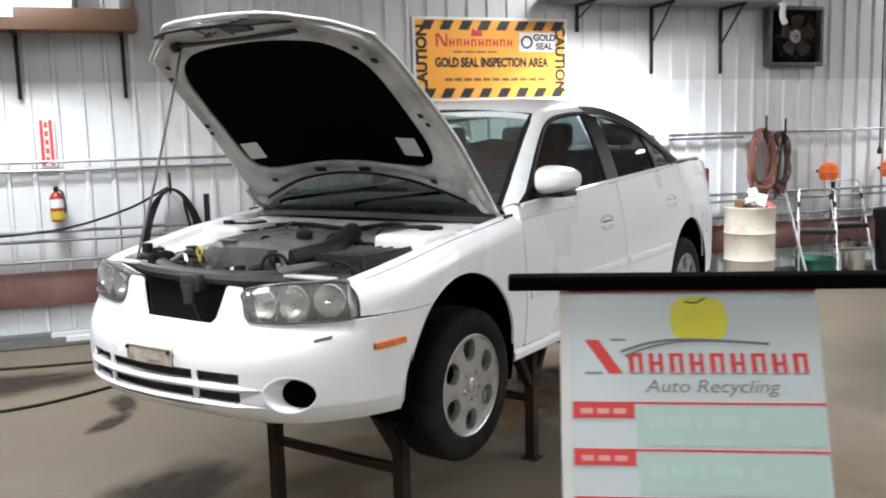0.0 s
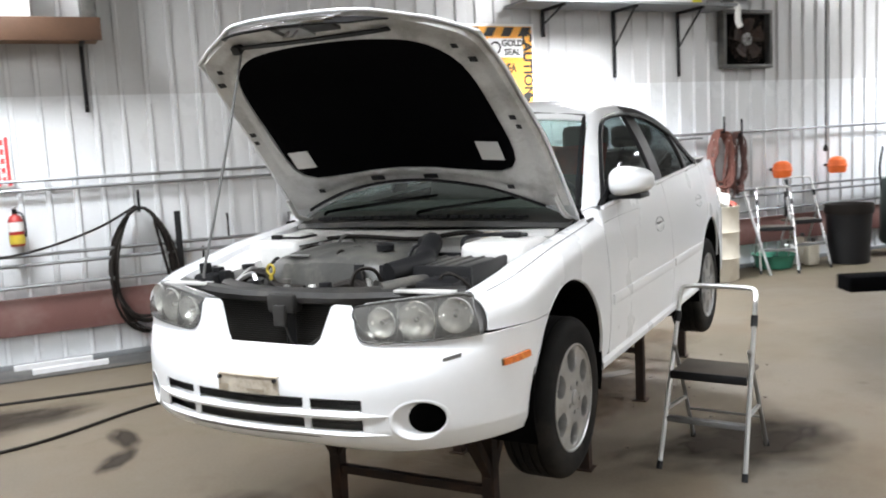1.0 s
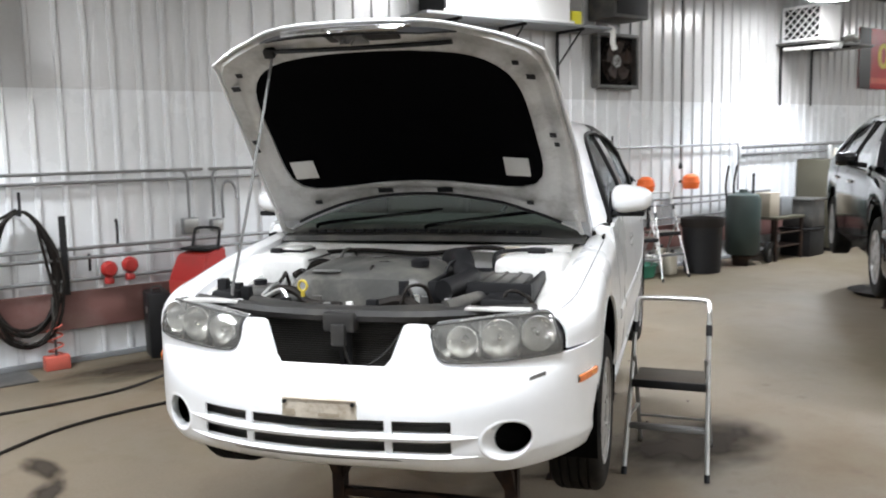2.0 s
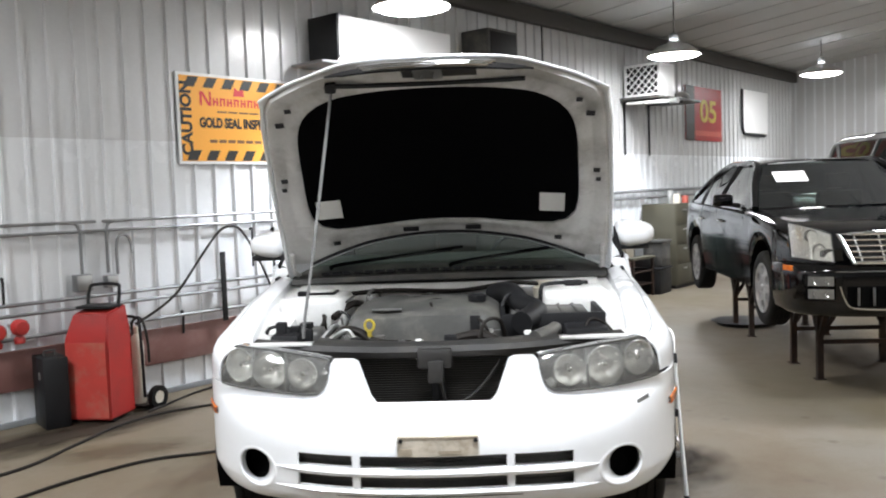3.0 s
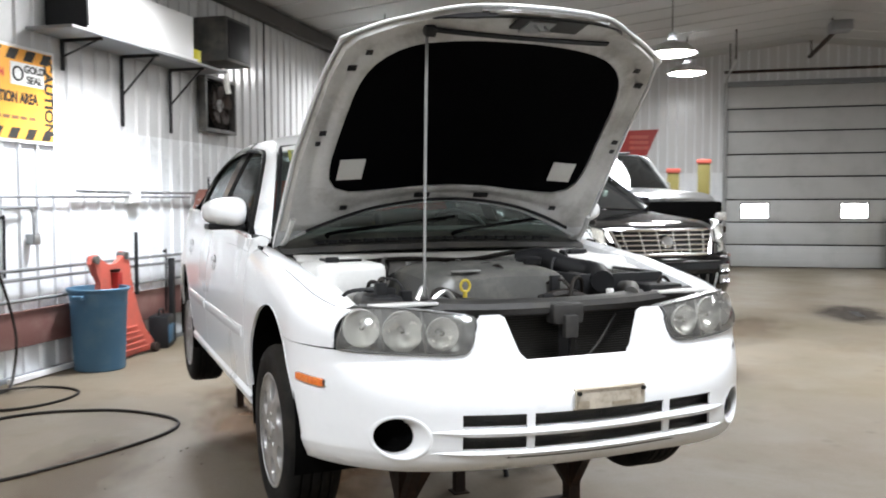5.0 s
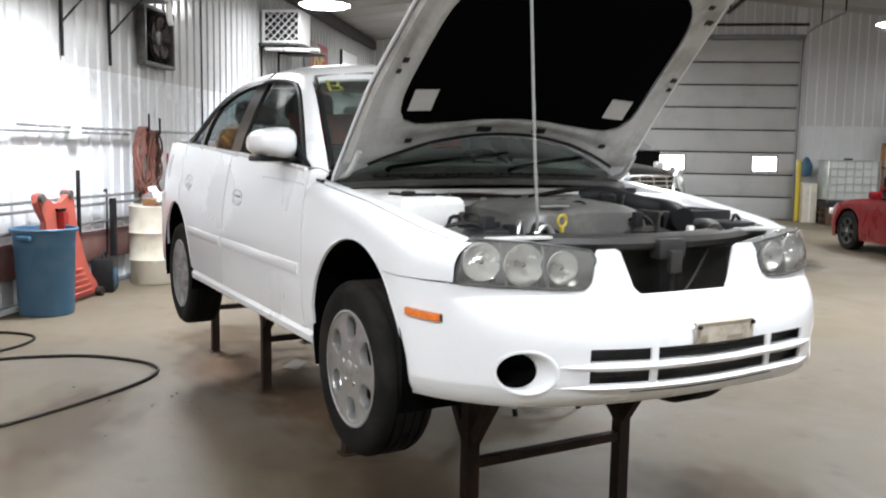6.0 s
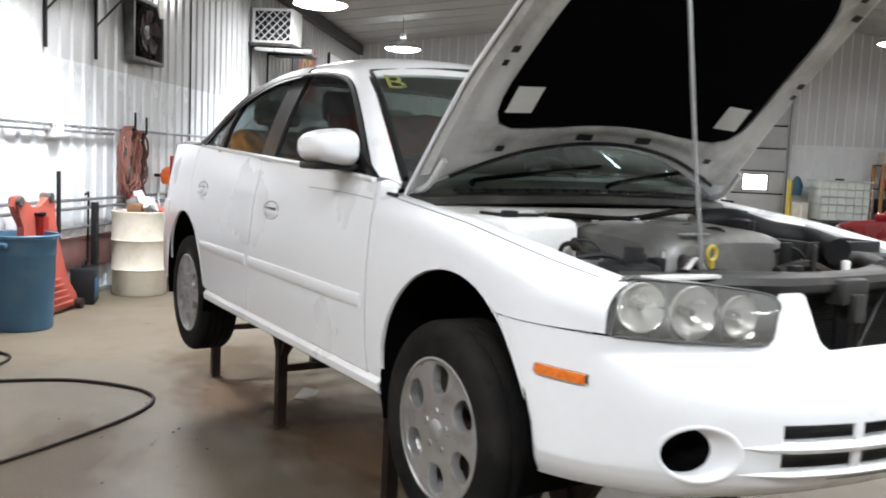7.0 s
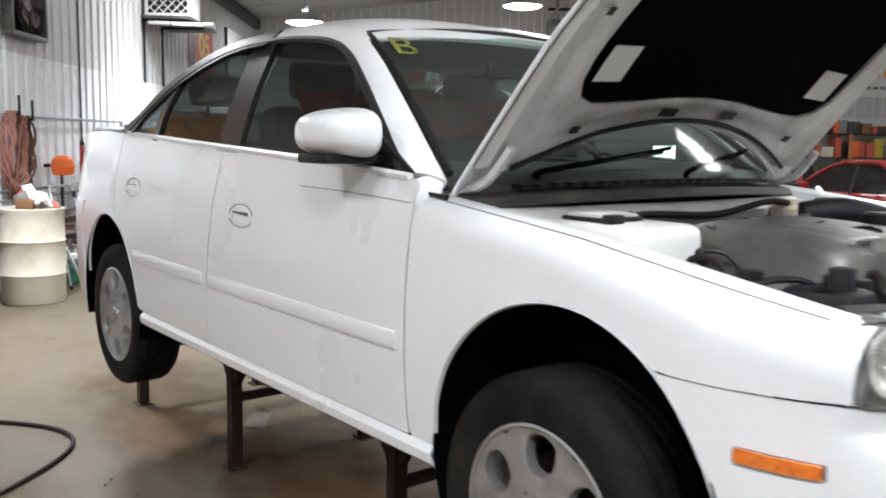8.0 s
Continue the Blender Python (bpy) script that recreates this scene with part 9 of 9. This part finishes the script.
def front_piece(c, x, z, w, h, y, material, name, label="", parent=None, bevel=0.01, depth=0.03, turn=0.0):
    bm = box(-w, w, -depth, depth, -h, h, bevel)
    bmesh.ops.transform(bm, verts=bm.verts, matrix=Matrix.Translation((x, y, z)) @ Matrix.Rotation(radians(turn), 4, "Z"))
    return part(name, bm, material, parent or c, label)


# black luxury sedan on a second pair of stands
BT = 35.0 - 90
B_LIFT = 0.56
BLACK = pose(5.58, -0.19, B_LIFT, 0, 0, BT)
spec = dict(name="black_sedan", wb=2.96, front=0.93, rear=1.08, half=0.92, wheel=0.335, sill=0.24, droop=0.06, belt=0.97, top=0.60, taper=0.22,
            shoulder=[(-0.93, 0.66), (-0.75, 0.76), (-0.3, 0.84), (0.6, 0.92), (2.0, 0.97), (3.3, 1.0), (4.04, 0.98)],
            deck=[(-0.93, 0.70), (-0.86, 0.80), (-0.6, 0.86), (0.0, 0.93), (0.6, 0.99), (0.8, 0.98), (3.2, 1.02), (3.5, 1.10), (4.0, 1.08), (4.04, 1.02)],
            cabin=((0.55, 0.97), (1.25, 1.40), (2.45, 1.42), (3.30, 1.06)), posts=(0.52, 0.80), doors=(0.66, 1.78, 2.75), handles=(1.45, 2.45), glass="glass_dark")
blk = parked_car("glossy black luxury sedan with a chrome grille on steel stands", "black_paint", BLACK, spec)
BUMPER_PLAN = [(0.0, -1.03), (0.2, -1.025), (0.4, -1.008), (0.6, -0.968), (0.76, -0.900), (0.86, -0.800), (0.905, -0.68), (0.922, -0.55), (0.925, -0.41)]
NOSE_PLAN = [(0.0, -0.995), (0.2, -0.990), (0.4, -0.972), (0.6, -0.935), (0.74, -0.865), (0.81, -0.765), (0.845, -0.66)]


def nose_y(x, z):
    return lerp_table(NOSE_PLAN, abs(x)) + 0.33 * (z - 0.57)


half_plan = [tuple(p) for p in smooth_path([(x, y, 0) for x, y in BUMPER_PLAN], 3)]
plan = [(-x, y) for x, y, _ in reversed(half_plan)] + [(x, y) for x, y, _ in half_plan[1:]]
rows = [[(x * (1 - d / 0.92), y + d * min(1.0, (-0.40 - y) / 0.2 + 0.1), z) for x, y in plan] for z, d in ((0.13, 0.10), (0.145, 0.055), (0.18, 0.022), (0.25, 0.004), (0.36, 0.0), (0.47, -0.006), (0.53, 0.0), (0.555, 0.018), (0.566, 0.045))]
fascia = part("front_bumper", sheet(rows, thick=0.012), "black_paint", blk, "glossy black bumper cover")
bumper_front = lambda x: lerp_table(BUMPER_PLAN, abs(x))


def fascia_sheet(x0, x1, low, high, proud, material, name, parent, label="", thick=0.004):
    """A piece that lies on the bumper between two heights."""
    return part(name, sheet([[(x, bumper_front(x) - proud, z) for z in span(low, high, 4)] for x in span(x0, x1, 12)], thick=thick), material, parent, label)


for side in (-1, 1):
    xs = span(0.60, 0.845, 12)
    low = lambda x: 0.572 + 0.03 * (x - 0.60) / 0.245
    high = lambda x: 0.790 + 0.095 * ((x - 0.60) / 0.245) ** 0.8
    hl = part("headlight", sheet([[(side * x, nose_y(x, z) - 0.004, z) for z in span(low(x), high(x), 6)] for x in xs], thick=0.03), "bowl", blk, "tall clear headlight with bright reflectors")
    part("lens", sheet([[(side * x, nose_y(x, z) - 0.022 - 0.012 * math.sin(math.pi * k / 6), z) for k, z in enumerate(span(low(x), high(x), 6))] for x in xs]), "lens", hl, "clear lens")
    rim = [(side * x, nose_y(x, low(x)) - 0.016, low(x)) for x in xs] + [(side * x, nose_y(x, high(x)) - 0.016, high(x)) for x in reversed(xs)]
    part("lens_edge", tube(rim, 0.006, closed=True, smooth=False, seg=6), "plastic_black", hl)
    for x, z, r in ((0.735, 0.785, 0.050), (0.69, 0.672, 0.048)):
        part("reflector", lathe([(0.0, -0.03), (r * 0.6, -0.022), (r, 0.004), (r * 1.12, 0.002)], 20, Matrix.Translation((side * x, nose_y(x, z) - 0.012, z)) @ Matrix.Rotation(radians(side * 22), 4, "Z") @ Matrix.Rotation(radians(90), 4, "X"), cap=False), "steel", hl)
    part("side_marker", sheet([[(side * (x + 0.006), y - 0.004, z) for z in (0.500, 0.520, 0.545)] for x, y in ((0.868, -0.785), (0.893, -0.72), (0.907, -0.66))], thick=0.006), "orange_lens", blk, "amber side marker")
    # black sheet on the skin paints the pocket's shade
    well = fascia_sheet(side * 0.60, side * 0.80, 0.275, 0.475, 0.006, "recess_shade", "fog_lamp_well", fascia, "fog lamp pocket, its shade painted as a black sheet")
    for z0, z1, name in ((0.285, 0.362, "fog_lamp"), (0.388, 0.462, "turn_lamp")):
        fascia_sheet(side * 0.615, side * 0.785, z0, z1, 0.016, "bezel", name, well, "clear square lamp", thick=0.008)
        for x in (0.655, 0.735):
            part("lamp_bulb", lathe([(0.0, -0.012), (0.018, -0.006), (0.028, 0.004)], 14, Matrix.Translation((side * x, bumper_front(x) - 0.018, (z0 + z1) / 2)) @ Matrix.Rotation(radians(90), 4, "X"), cap=False), "chrome", well)

grid_y = lambda x, z: nose_y(x, z) - 0.03
gr = part("grille", sheet([[(x * (0.84 + 0.16 * v), grid_y(x, 0.575 + 0.21 * v) + 0.012, 0.575 + 0.21 * v) for x in span(-0.545, 0.545, 12)] for v in span(0, 1, 3)], thick=0.02), "plastic_black", blk, "black grille with bright chrome bars")
edge = [(x, grid_y(x, 0.79) - 0.002, 0.79) for x in span(-0.555, 0.555, 12)] + [(x, grid_y(x, 0.568) - 0.002, 0.568) for x in span(0.465, -0.465, 12)]
part("grille_frame", tube(edge, 0.019, closed=True, smooth=False, seg=8), "chrome", gr, "thick chrome surround")
for k in range(4):
    z = 0.610 + k * 0.045
    w = 0.465 + 0.38 * (z - 0.575)
    part("grille_bar", tube([(x, grid_y(x, z), z) for x in span(-w, w, 12)], 0.009, smooth=False, seg=6), "chrome", gr)
for k in range(6):
    x = -0.405 + k * 0.162
    part("grille_upright", rod((x, grid_y(x, 0.58) + 0.002, 0.58), (x * 1.1, grid_y(x * 1.1, 0.78) + 0.002, 0.78), 0.007), "steel", gr)
part("emblem", lathe([(0.0, 0.016), (0.05, 0.012), (0.06, 0.0)], 20, Matrix.Translation((0, grid_y(0, 0.68) - 0.008, 0.68)) @ Matrix.Rotation(radians(90), 4, "X")), "chrome", gr, "plain round emblem")
# opening drawn as a black sheet, its shade in the colour
low_open = fascia_sheet(-0.52, 0.52, 0.225, 0.385, 0.006, "recess_shade", "lower_opening", fascia, "lower air opening, its shade painted as a black sheet")
for k in range(9):
    x = -0.44 + k * 0.11
    part("lower_bar", box(x - 0.010, x + 0.010, bumper_front(x) - 0.016, bumper_front(x) - 0.010, 0.235, 0.375, 0.002), "plastic_dark", low_open)
part("lower_trim", tube([(x, bumper_front(x) - 0.012, z) for x, z in ((-0.57, 0.385), (-0.545, 0.30), (-0.50, 0.225), (-0.40, 0.208), (-0.2, 0.204), (0.2, 0.204), (0.40, 0.208), (0.50, 0.225), (0.545, 0.30), (0.57, 0.385))], 0.010, seg=6, steps=3), "chrome", fascia, "thin bright strip")
for z in (0.50,):
    part("bumper_strip", tube([(x, bumper_front(x) - 0.010, z) for x in span(-0.60, 0.60, 16)], 0.006, smooth=False, seg=6), "plastic_dark", fascia)
# papers on its windshield
for x0, x1, v0, v1, lab in ((-0.52, -0.22, 0.52, 0.76, "white paper behind the windshield"),):
    A, B = Vector((0, 0.55, 0.97)), Vector((0, 1.25, 1.40))
    rows = [[Vector((x, 0, 0.012)) + A.lerp(B, v) + Vector((0, -0.10 * (1 - (x / 0.75) ** 2), 0.02)) for x in (x0, x1)] for v in (v0, v1)]
    part("paper_sheet", sheet(rows, thick=0.002), "paper", blk, lab)
for y in (-0.02, 2.3):
    car_stand(pose(5.58, -0.19, 0, 0, 0, BT) @ pose(0, y + 0.35, 0), 0.75, B_LIFT + 0.22, half=0.42, label="rusty dark steel stand under the black car")
pan = solo("drain_pan", lathe([(0.0, 0.004), (0.30, 0.004), (0.38, 0.05), (0.40, 0.055), (0.37, 0.06), (0.0, 0.02)], 24, Matrix.Translation((8.0, 1.86, 0))), "plastic_black", "wide black drain pan on the floor under the black car", "pan")

# silver off-roader with its front stripped
SUV = pose(10.18, -0.48, 0.71, 0, 0, 36.0 - 90)
spec = dict(name="silver_suv", wb=2.72, front=0.80, rear=0.95, half=0.89, wheel=0.35, sill=0.36, droop=0.04, belt=1.10, top=0.66, taper=0.15,
            shoulder=[(-0.80, 0.92), (-0.4, 0.98), (0.5, 1.06), (2.5, 1.10), (3.67, 1.10)],
            deck=[(-0.80, 0.98), (-0.6, 1.06), (0.0, 1.11), (0.55, 1.15), (3.3, 1.15), (3.67, 1.12)],
            cabin=((0.50, 1.12), (1.10, 1.66), (3.20, 1.68), (3.58, 1.14)), posts=(0.42, 0.68), doors=(0.62, 1.6, 2.45), handles=(1.3, 2.2), trim="plastic_black", glass="glass_dark")
suv = parked_car("silver off-road car with its front end stripped", "silver_paint", SUV, spec)
# black block paints the shade of the open front
front_piece(suv, 0, 0.74, 0.72, 0.18, -0.845, "recess_shade", "front_opening", "stripped front opening, its shade painted as a black block", bevel=0.03, depth=0.03)
for side in (-1, 1):
    hl = front_piece(suv, side * 0.70, 0.70, 0.12, 0.06, -0.845, "bowl", "headlight", "loose clear headlight", bevel=0.03, depth=0.05, turn=side * 20)
part("roof_rack", tube([(-0.55, 1.3, 1.74), (-0.55, 3.0, 1.76), (0.55, 3.0, 1.76), (0.55, 1.3, 1.74)], 0.018, closed=True, smooth=False, seg=6), "plastic_black", suv)
for x in (-0.55, 0.55):
    for y in (1.35, 2.95):
        part("rack_foot", rod((x, y, 1.69), (x, y, 1.75), 0.015), "plastic_black", suv)
part("front_bar", box(-0.75, 0.75, -0.93, -0.84, 0.46, 0.56, 0.02), "steel_dark", suv, "bare dark bumper beam")
for y in (0.35, 2.55):
    car_stand(pose(10.18, -0.48, 0, 0, 0, 36.0 - 90) @ pose(0, y, 0), 0.6, 0.71 + 0.345, half=0.40, label="dark steel stand under the silver car")

# red coupe on the floor
RED = pose(12.30, -5.92, 0, 0, 0, 191.0 - 90)
spec = dict(name="red_coupe", wb=2.72, front=0.90, rear=1.05, half=0.93, wheel=0.335, sill=0.20, belt=0.90, bow=0.10, rim="rim_dark", top=0.60, taper=0.26,
            shoulder=[(-0.90, 0.62), (-0.6, 0.74), (0.0, 0.84), (0.6, 0.86), (2.0, 0.90), (3.0, 0.94), (3.77, 0.90)],
            deck=[(-0.90, 0.66), (-0.8, 0.74), (-0.4, 0.84), (0.2, 0.92), (0.7, 0.95), (2.9, 0.97), (3.4, 1.02), (3.77, 0.98)],
            cabin=((0.58, 0.94), (1.28, 1.34), (2.20, 1.36), (3.05, 1.00)), posts=(0.54,), doors=(0.72, 2.05), handles=(1.75,), trim="red_paint", glass="glass_dark")
red = parked_car("red two-door coupe parked on the floor", "red_paint", RED, spec)
for side in (-1, 1):
    front_piece(red, side * 0.64, 0.62, 0.16, 0.055, -0.86, "bowl", "headlight", "clear headlight", bevel=0.02, depth=0.06, turn=side * 24)
front_piece(red, 0, 0.48, 0.55, 0.07, -0.93, "recess_shade", "grille", "black grille", bevel=0.02, depth=0.03)

# ---------- at the far wall ----------
for y, h in ((-2.02, 1.06), (-5.96, 1.52)):
    b = solo("bollard", lathe([(0.0, 0.0), (0.06, 0.0), (0.06, h - 0.04), (0.045, h), (0.0, h + 0.015)], 18, Matrix.Translation((WX1 - 0.55, y, 0))), "yellow", "yellow steel bollard beside the garage door", "bollard", group="door bollards")
    part("base_plate", box(WX1 - 0.65, WX1 - 0.45, y - 0.1, y + 0.1, 0.0, 0.012), "steel_dark", b)
M["lift_yellow"] = surface("faded_lift_yellow", (0.20, 0.165, 0.04), rough=0.6, vary=0.15, bump=0.05)
for y, h in ((-0.95, 2.30), (-1.62, 2.50)):
    p = thing("lift_post", "yellow-green steel lift post near the far wall", "lift", pose(17.0, y, 0), "lift posts")
    part("column", box(-0.12, 0.12, -0.13, 0.13, 0.02, h, 0.01), "lift_yellow", p)
    part("carriage", box(-0.16, 0.16, -0.16, 0.16, 0.9, 1.5, 0.01), "olive", p)
    part("top_cap", box(-0.14, 0.14, -0.16, 0.16, h, h + 0.10, 0.01), "red_faded", p, "faded red cap")
    part("base", box(-0.25, 0.25, -0.25, 0.25, 0.0, 0.02), "steel_dark", p)
    part("arm", rod((0, 0, 0.95), (-0.8, 0.5 if y > -1.2 else -0.2, 0.95), 0.05, square=True), "steel_dark", p)
EF = Matrix(((0, 0, -1, WX1 - 0.03), (-1, 0, 0, 0), (0, 1, 0, 0), (0, 0, 0, 1)))  # x runs south along the wall, y up, z into the room
flag = solo("racing_banner", slab([(-2.40, 2.88), (0.32, 2.84), (0.57, 3.42), (0.62, 3.50), (-2.40, 3.44)], 0.01, EF), "red_enamel", "long red banner with a white 8 and a yellow end", "banner")
part("yellow_end", slab([(-2.40, 2.885), (-1.25, 2.868), (-1.15, 3.46), (-2.40, 3.435)], 0.004, EF @ Matrix.Translation((0, 0, 0.01))), "lift_yellow", flag)
part("dark_outline", words("8", 0.52, 0.004, EF @ Matrix.Translation((0, 0, 0.012)) @ pose(-0.60, 3.16, 0), stretch=1.5, bold=0.05), "sign_black", flag)
part("numeral", words("8", 0.50, 0.004, EF @ Matrix.Translation((0, 0, 0.017)) @ pose(-0.60, 3.16, 0), stretch=1.5, bold=0.016), "sign_white", flag, "white numeral 8")
for k in range(3):
    part("faded_mark", slab([(-0.12, 3.0 + 0.14 * k), (0.34, 2.99 + 0.14 * k), (0.36, 3.07 + 0.14 * k), (-0.12, 3.08 + 0.14 * k)], 0.002, EF @ Matrix.Translation((0, 0, 0.01))), "red_faded", flag)
M["tote_haze"] = surface("hazy_tank_plastic", (0.46, 0.49, 0.46), rough=0.4, vary=0.15, size=3, bump=0.04)
for k in range(3):
    pal = thing("pallet", "weathered dark wooden pallet in a stack", "pallet", pose(18.35, -6.95, 0.14 * k), "stacked pallets")
    for x in (-0.44, 0.0, 0.44):
        part("runner", box(x - 0.05, x + 0.05, -0.58, 0.58, 0.0, 0.11, 0.004), "wood_dark", pal)
    for j in range(6):
        part("deck_board", box(-0.5, 0.5, -0.58 + j * 0.205, -0.45 + j * 0.205, 0.111, 0.138, 0.003), "wood_dark", pal)
carton = thing("tall_carton", "stained cream carton standing by the garage door", "carton", pose(18.75, -6.19, 0))
part("body", box(-0.17, 0.17, -0.17, 0.17, 0.0, 0.93, 0.008), "cream", carton)
part("flap", box(-0.18, 0.18, -0.18, 0.18, 0.931, 0.96, 0.006), "paper", carton)
part("tape", box(-0.172, -0.168, -0.025, 0.025, 0.02, 0.92), "paper", carton)
tote = thing("liquid_tote", "hazy white liquid tote in a steel cage on stacked pallets", "tote", pose(18.35, -6.95, 0.42))
part("tank", box(-0.48, 0.48, -0.55, 0.55, 0.16, 1.12, 0.05, seg=3), "tote_haze", tote)
part("pallet", box(-0.5, 0.5, -0.58, 0.58, 0.0, 0.15, 0.01), "plastic_black", tote)
for k in range(6):
    z = 0.2 + k * 0.18
    part("cage_ring", tube([(-0.51, -0.59, z), (0.51, -0.59, z), (0.51, 0.59, z), (-0.51, 0.59, z)], 0.012, closed=True, smooth=False, seg=5), "steel", tote)
for k in range(7):
    y = -0.57 + k * 0.19
    part("cage_upright", rod((-0.515, y, 0.15), (-0.515, y, 1.12), 0.011, seg=5), "steel", tote)
part("cap", lathe([(0.10, 0.0), (0.10, 0.04), (0.0, 0.045)], 18, Matrix.Translation((0, 0, 1.12))), "plastic_black", tote)
solo("blue_jacket", lathe([(0.0, 0.0), (0.11, 0.02), (0.15, 0.25), (0.08, 0.42), (0.03, 0.48), (0.0, 0.48)], 14, Matrix.Translation((WX1 - 0.17, -6.24, 1.12))), "blue_bin", "crumpled blue jacket hung on the wall", "jacket")
M["raw_wood"] = surface("raw_timber", (0.42, 0.20, 0.07), rough=0.7, vary=0.2, size=3, bump=0.1)
rack = thing("parts_rack", "timber and steel shelving unit loaded with boxes and parts", "shelving", pose(18.85, -9.6, 0))
for y in (-1.6, 0.0, 1.6):
    for x in (-0.28, 0.28):
        part("upright", box(x - 0.03, x + 0.03, y - 0.04, y + 0.04, 0.0, 1.95, 0.004), "raw_wood", rack, "orange-brown timber post")
for z in (0.15, 0.75, 1.35, 1.93):
    part("shelf", box(-0.30, 0.30, -1.62, 1.62, z, z + 0.03, 0.003), "steel_dark", rack)
rng = random.Random(21)
for z in (0.181, 0.781, 1.381, 1.961):
    y = -1.55
    while y < 1.4:
        w, h = rng.uniform(0.10, 0.30), rng.uniform(0.18, 0.50) * (0.7 if z > 1.9 else 1)
        mat = rng.choice(["wood", "orange_ball", "plastic_dark", "cream", "beige", "grey_enamel", "red_faded", "yellow", "olive", "plastic_black"])
        if rng.random() < 0.95:
            bx = thing("parts_box", "box of spare parts on the shelving unit", "box", pose(18.85 + rng.uniform(-0.04, 0.04), -9.6 + y + w / 2, z, 0, 0, rng.uniform(-6, 6)), "boxes on the shelving")
            part("body", box(-0.2, 0.2, -w / 2, w / 2, 0.0, h, 0.008), mat, bx)
            part("lid", box(-0.205, 0.205, -w / 2 - 0.005, w / 2 + 0.005, h, h + 0.02, 0.004), mat, bx)
        y += w + rng.uniform(0.01, 0.05)
sg = solo("wall_sign", slab([(8.35, 2.55), (10.6, 2.55), (10.75, 2.70), (10.75, 3.28), (10.6, 3.42), (8.35, 3.42), (8.2, 3.28), (8.2, 2.70)], 0.02, EF @ Matrix.Translation((0.45, 0.34, 0))), "sign_white", "large white wall sign with an orange line of print", "sign")
for k in range(7):
    part("orange_bar", slab([(8.45 + k * 0.30, 3.05), (8.66 + k * 0.30, 3.05), (8.68 + k * 0.30, 3.26), (8.47 + k * 0.30, 3.26)], 0.004, EF @ Matrix.Translation((0.45, 0.34, 0.02))), "orange", sg)
for k in range(9):
    part("grey_bar", slab([(8.75 + k * 0.18, 2.74), (8.88 + k * 0.18, 2.74), (8.88 + k * 0.18, 2.82), (8.75 + k * 0.18, 2.82)], 0.004, EF @ Matrix.Translation((0.45, 0.34, 0.02))), "grey_enamel", sg)
for x, y, h, mat, lab in ((18.9, -1.0, 1.5, "sign_white", "white locker against the far wall"), (18.9, 0.2, 1.2, "grey_enamel", "grey locker against the far wall"), (18.9, 1.5, 1.3, "olive", "olive locker against the far wall")):
    lk = thing("locker", lab, "locker", pose(x, y, 0), "lockers")
    part("body", box(-0.28, 0.28, -0.45, 0.45, 0.0, h, 0.01), mat, lk)
    part("door", box(-0.295, -0.281, -0.42, 0.42, 0.06, h - 0.05, 0.005), mat, lk)
    part("handle", box(-0.315, -0.295, 0.30, 0.34, h * 0.5, h * 0.5 + 0.12, 0.004), "steel", lk)
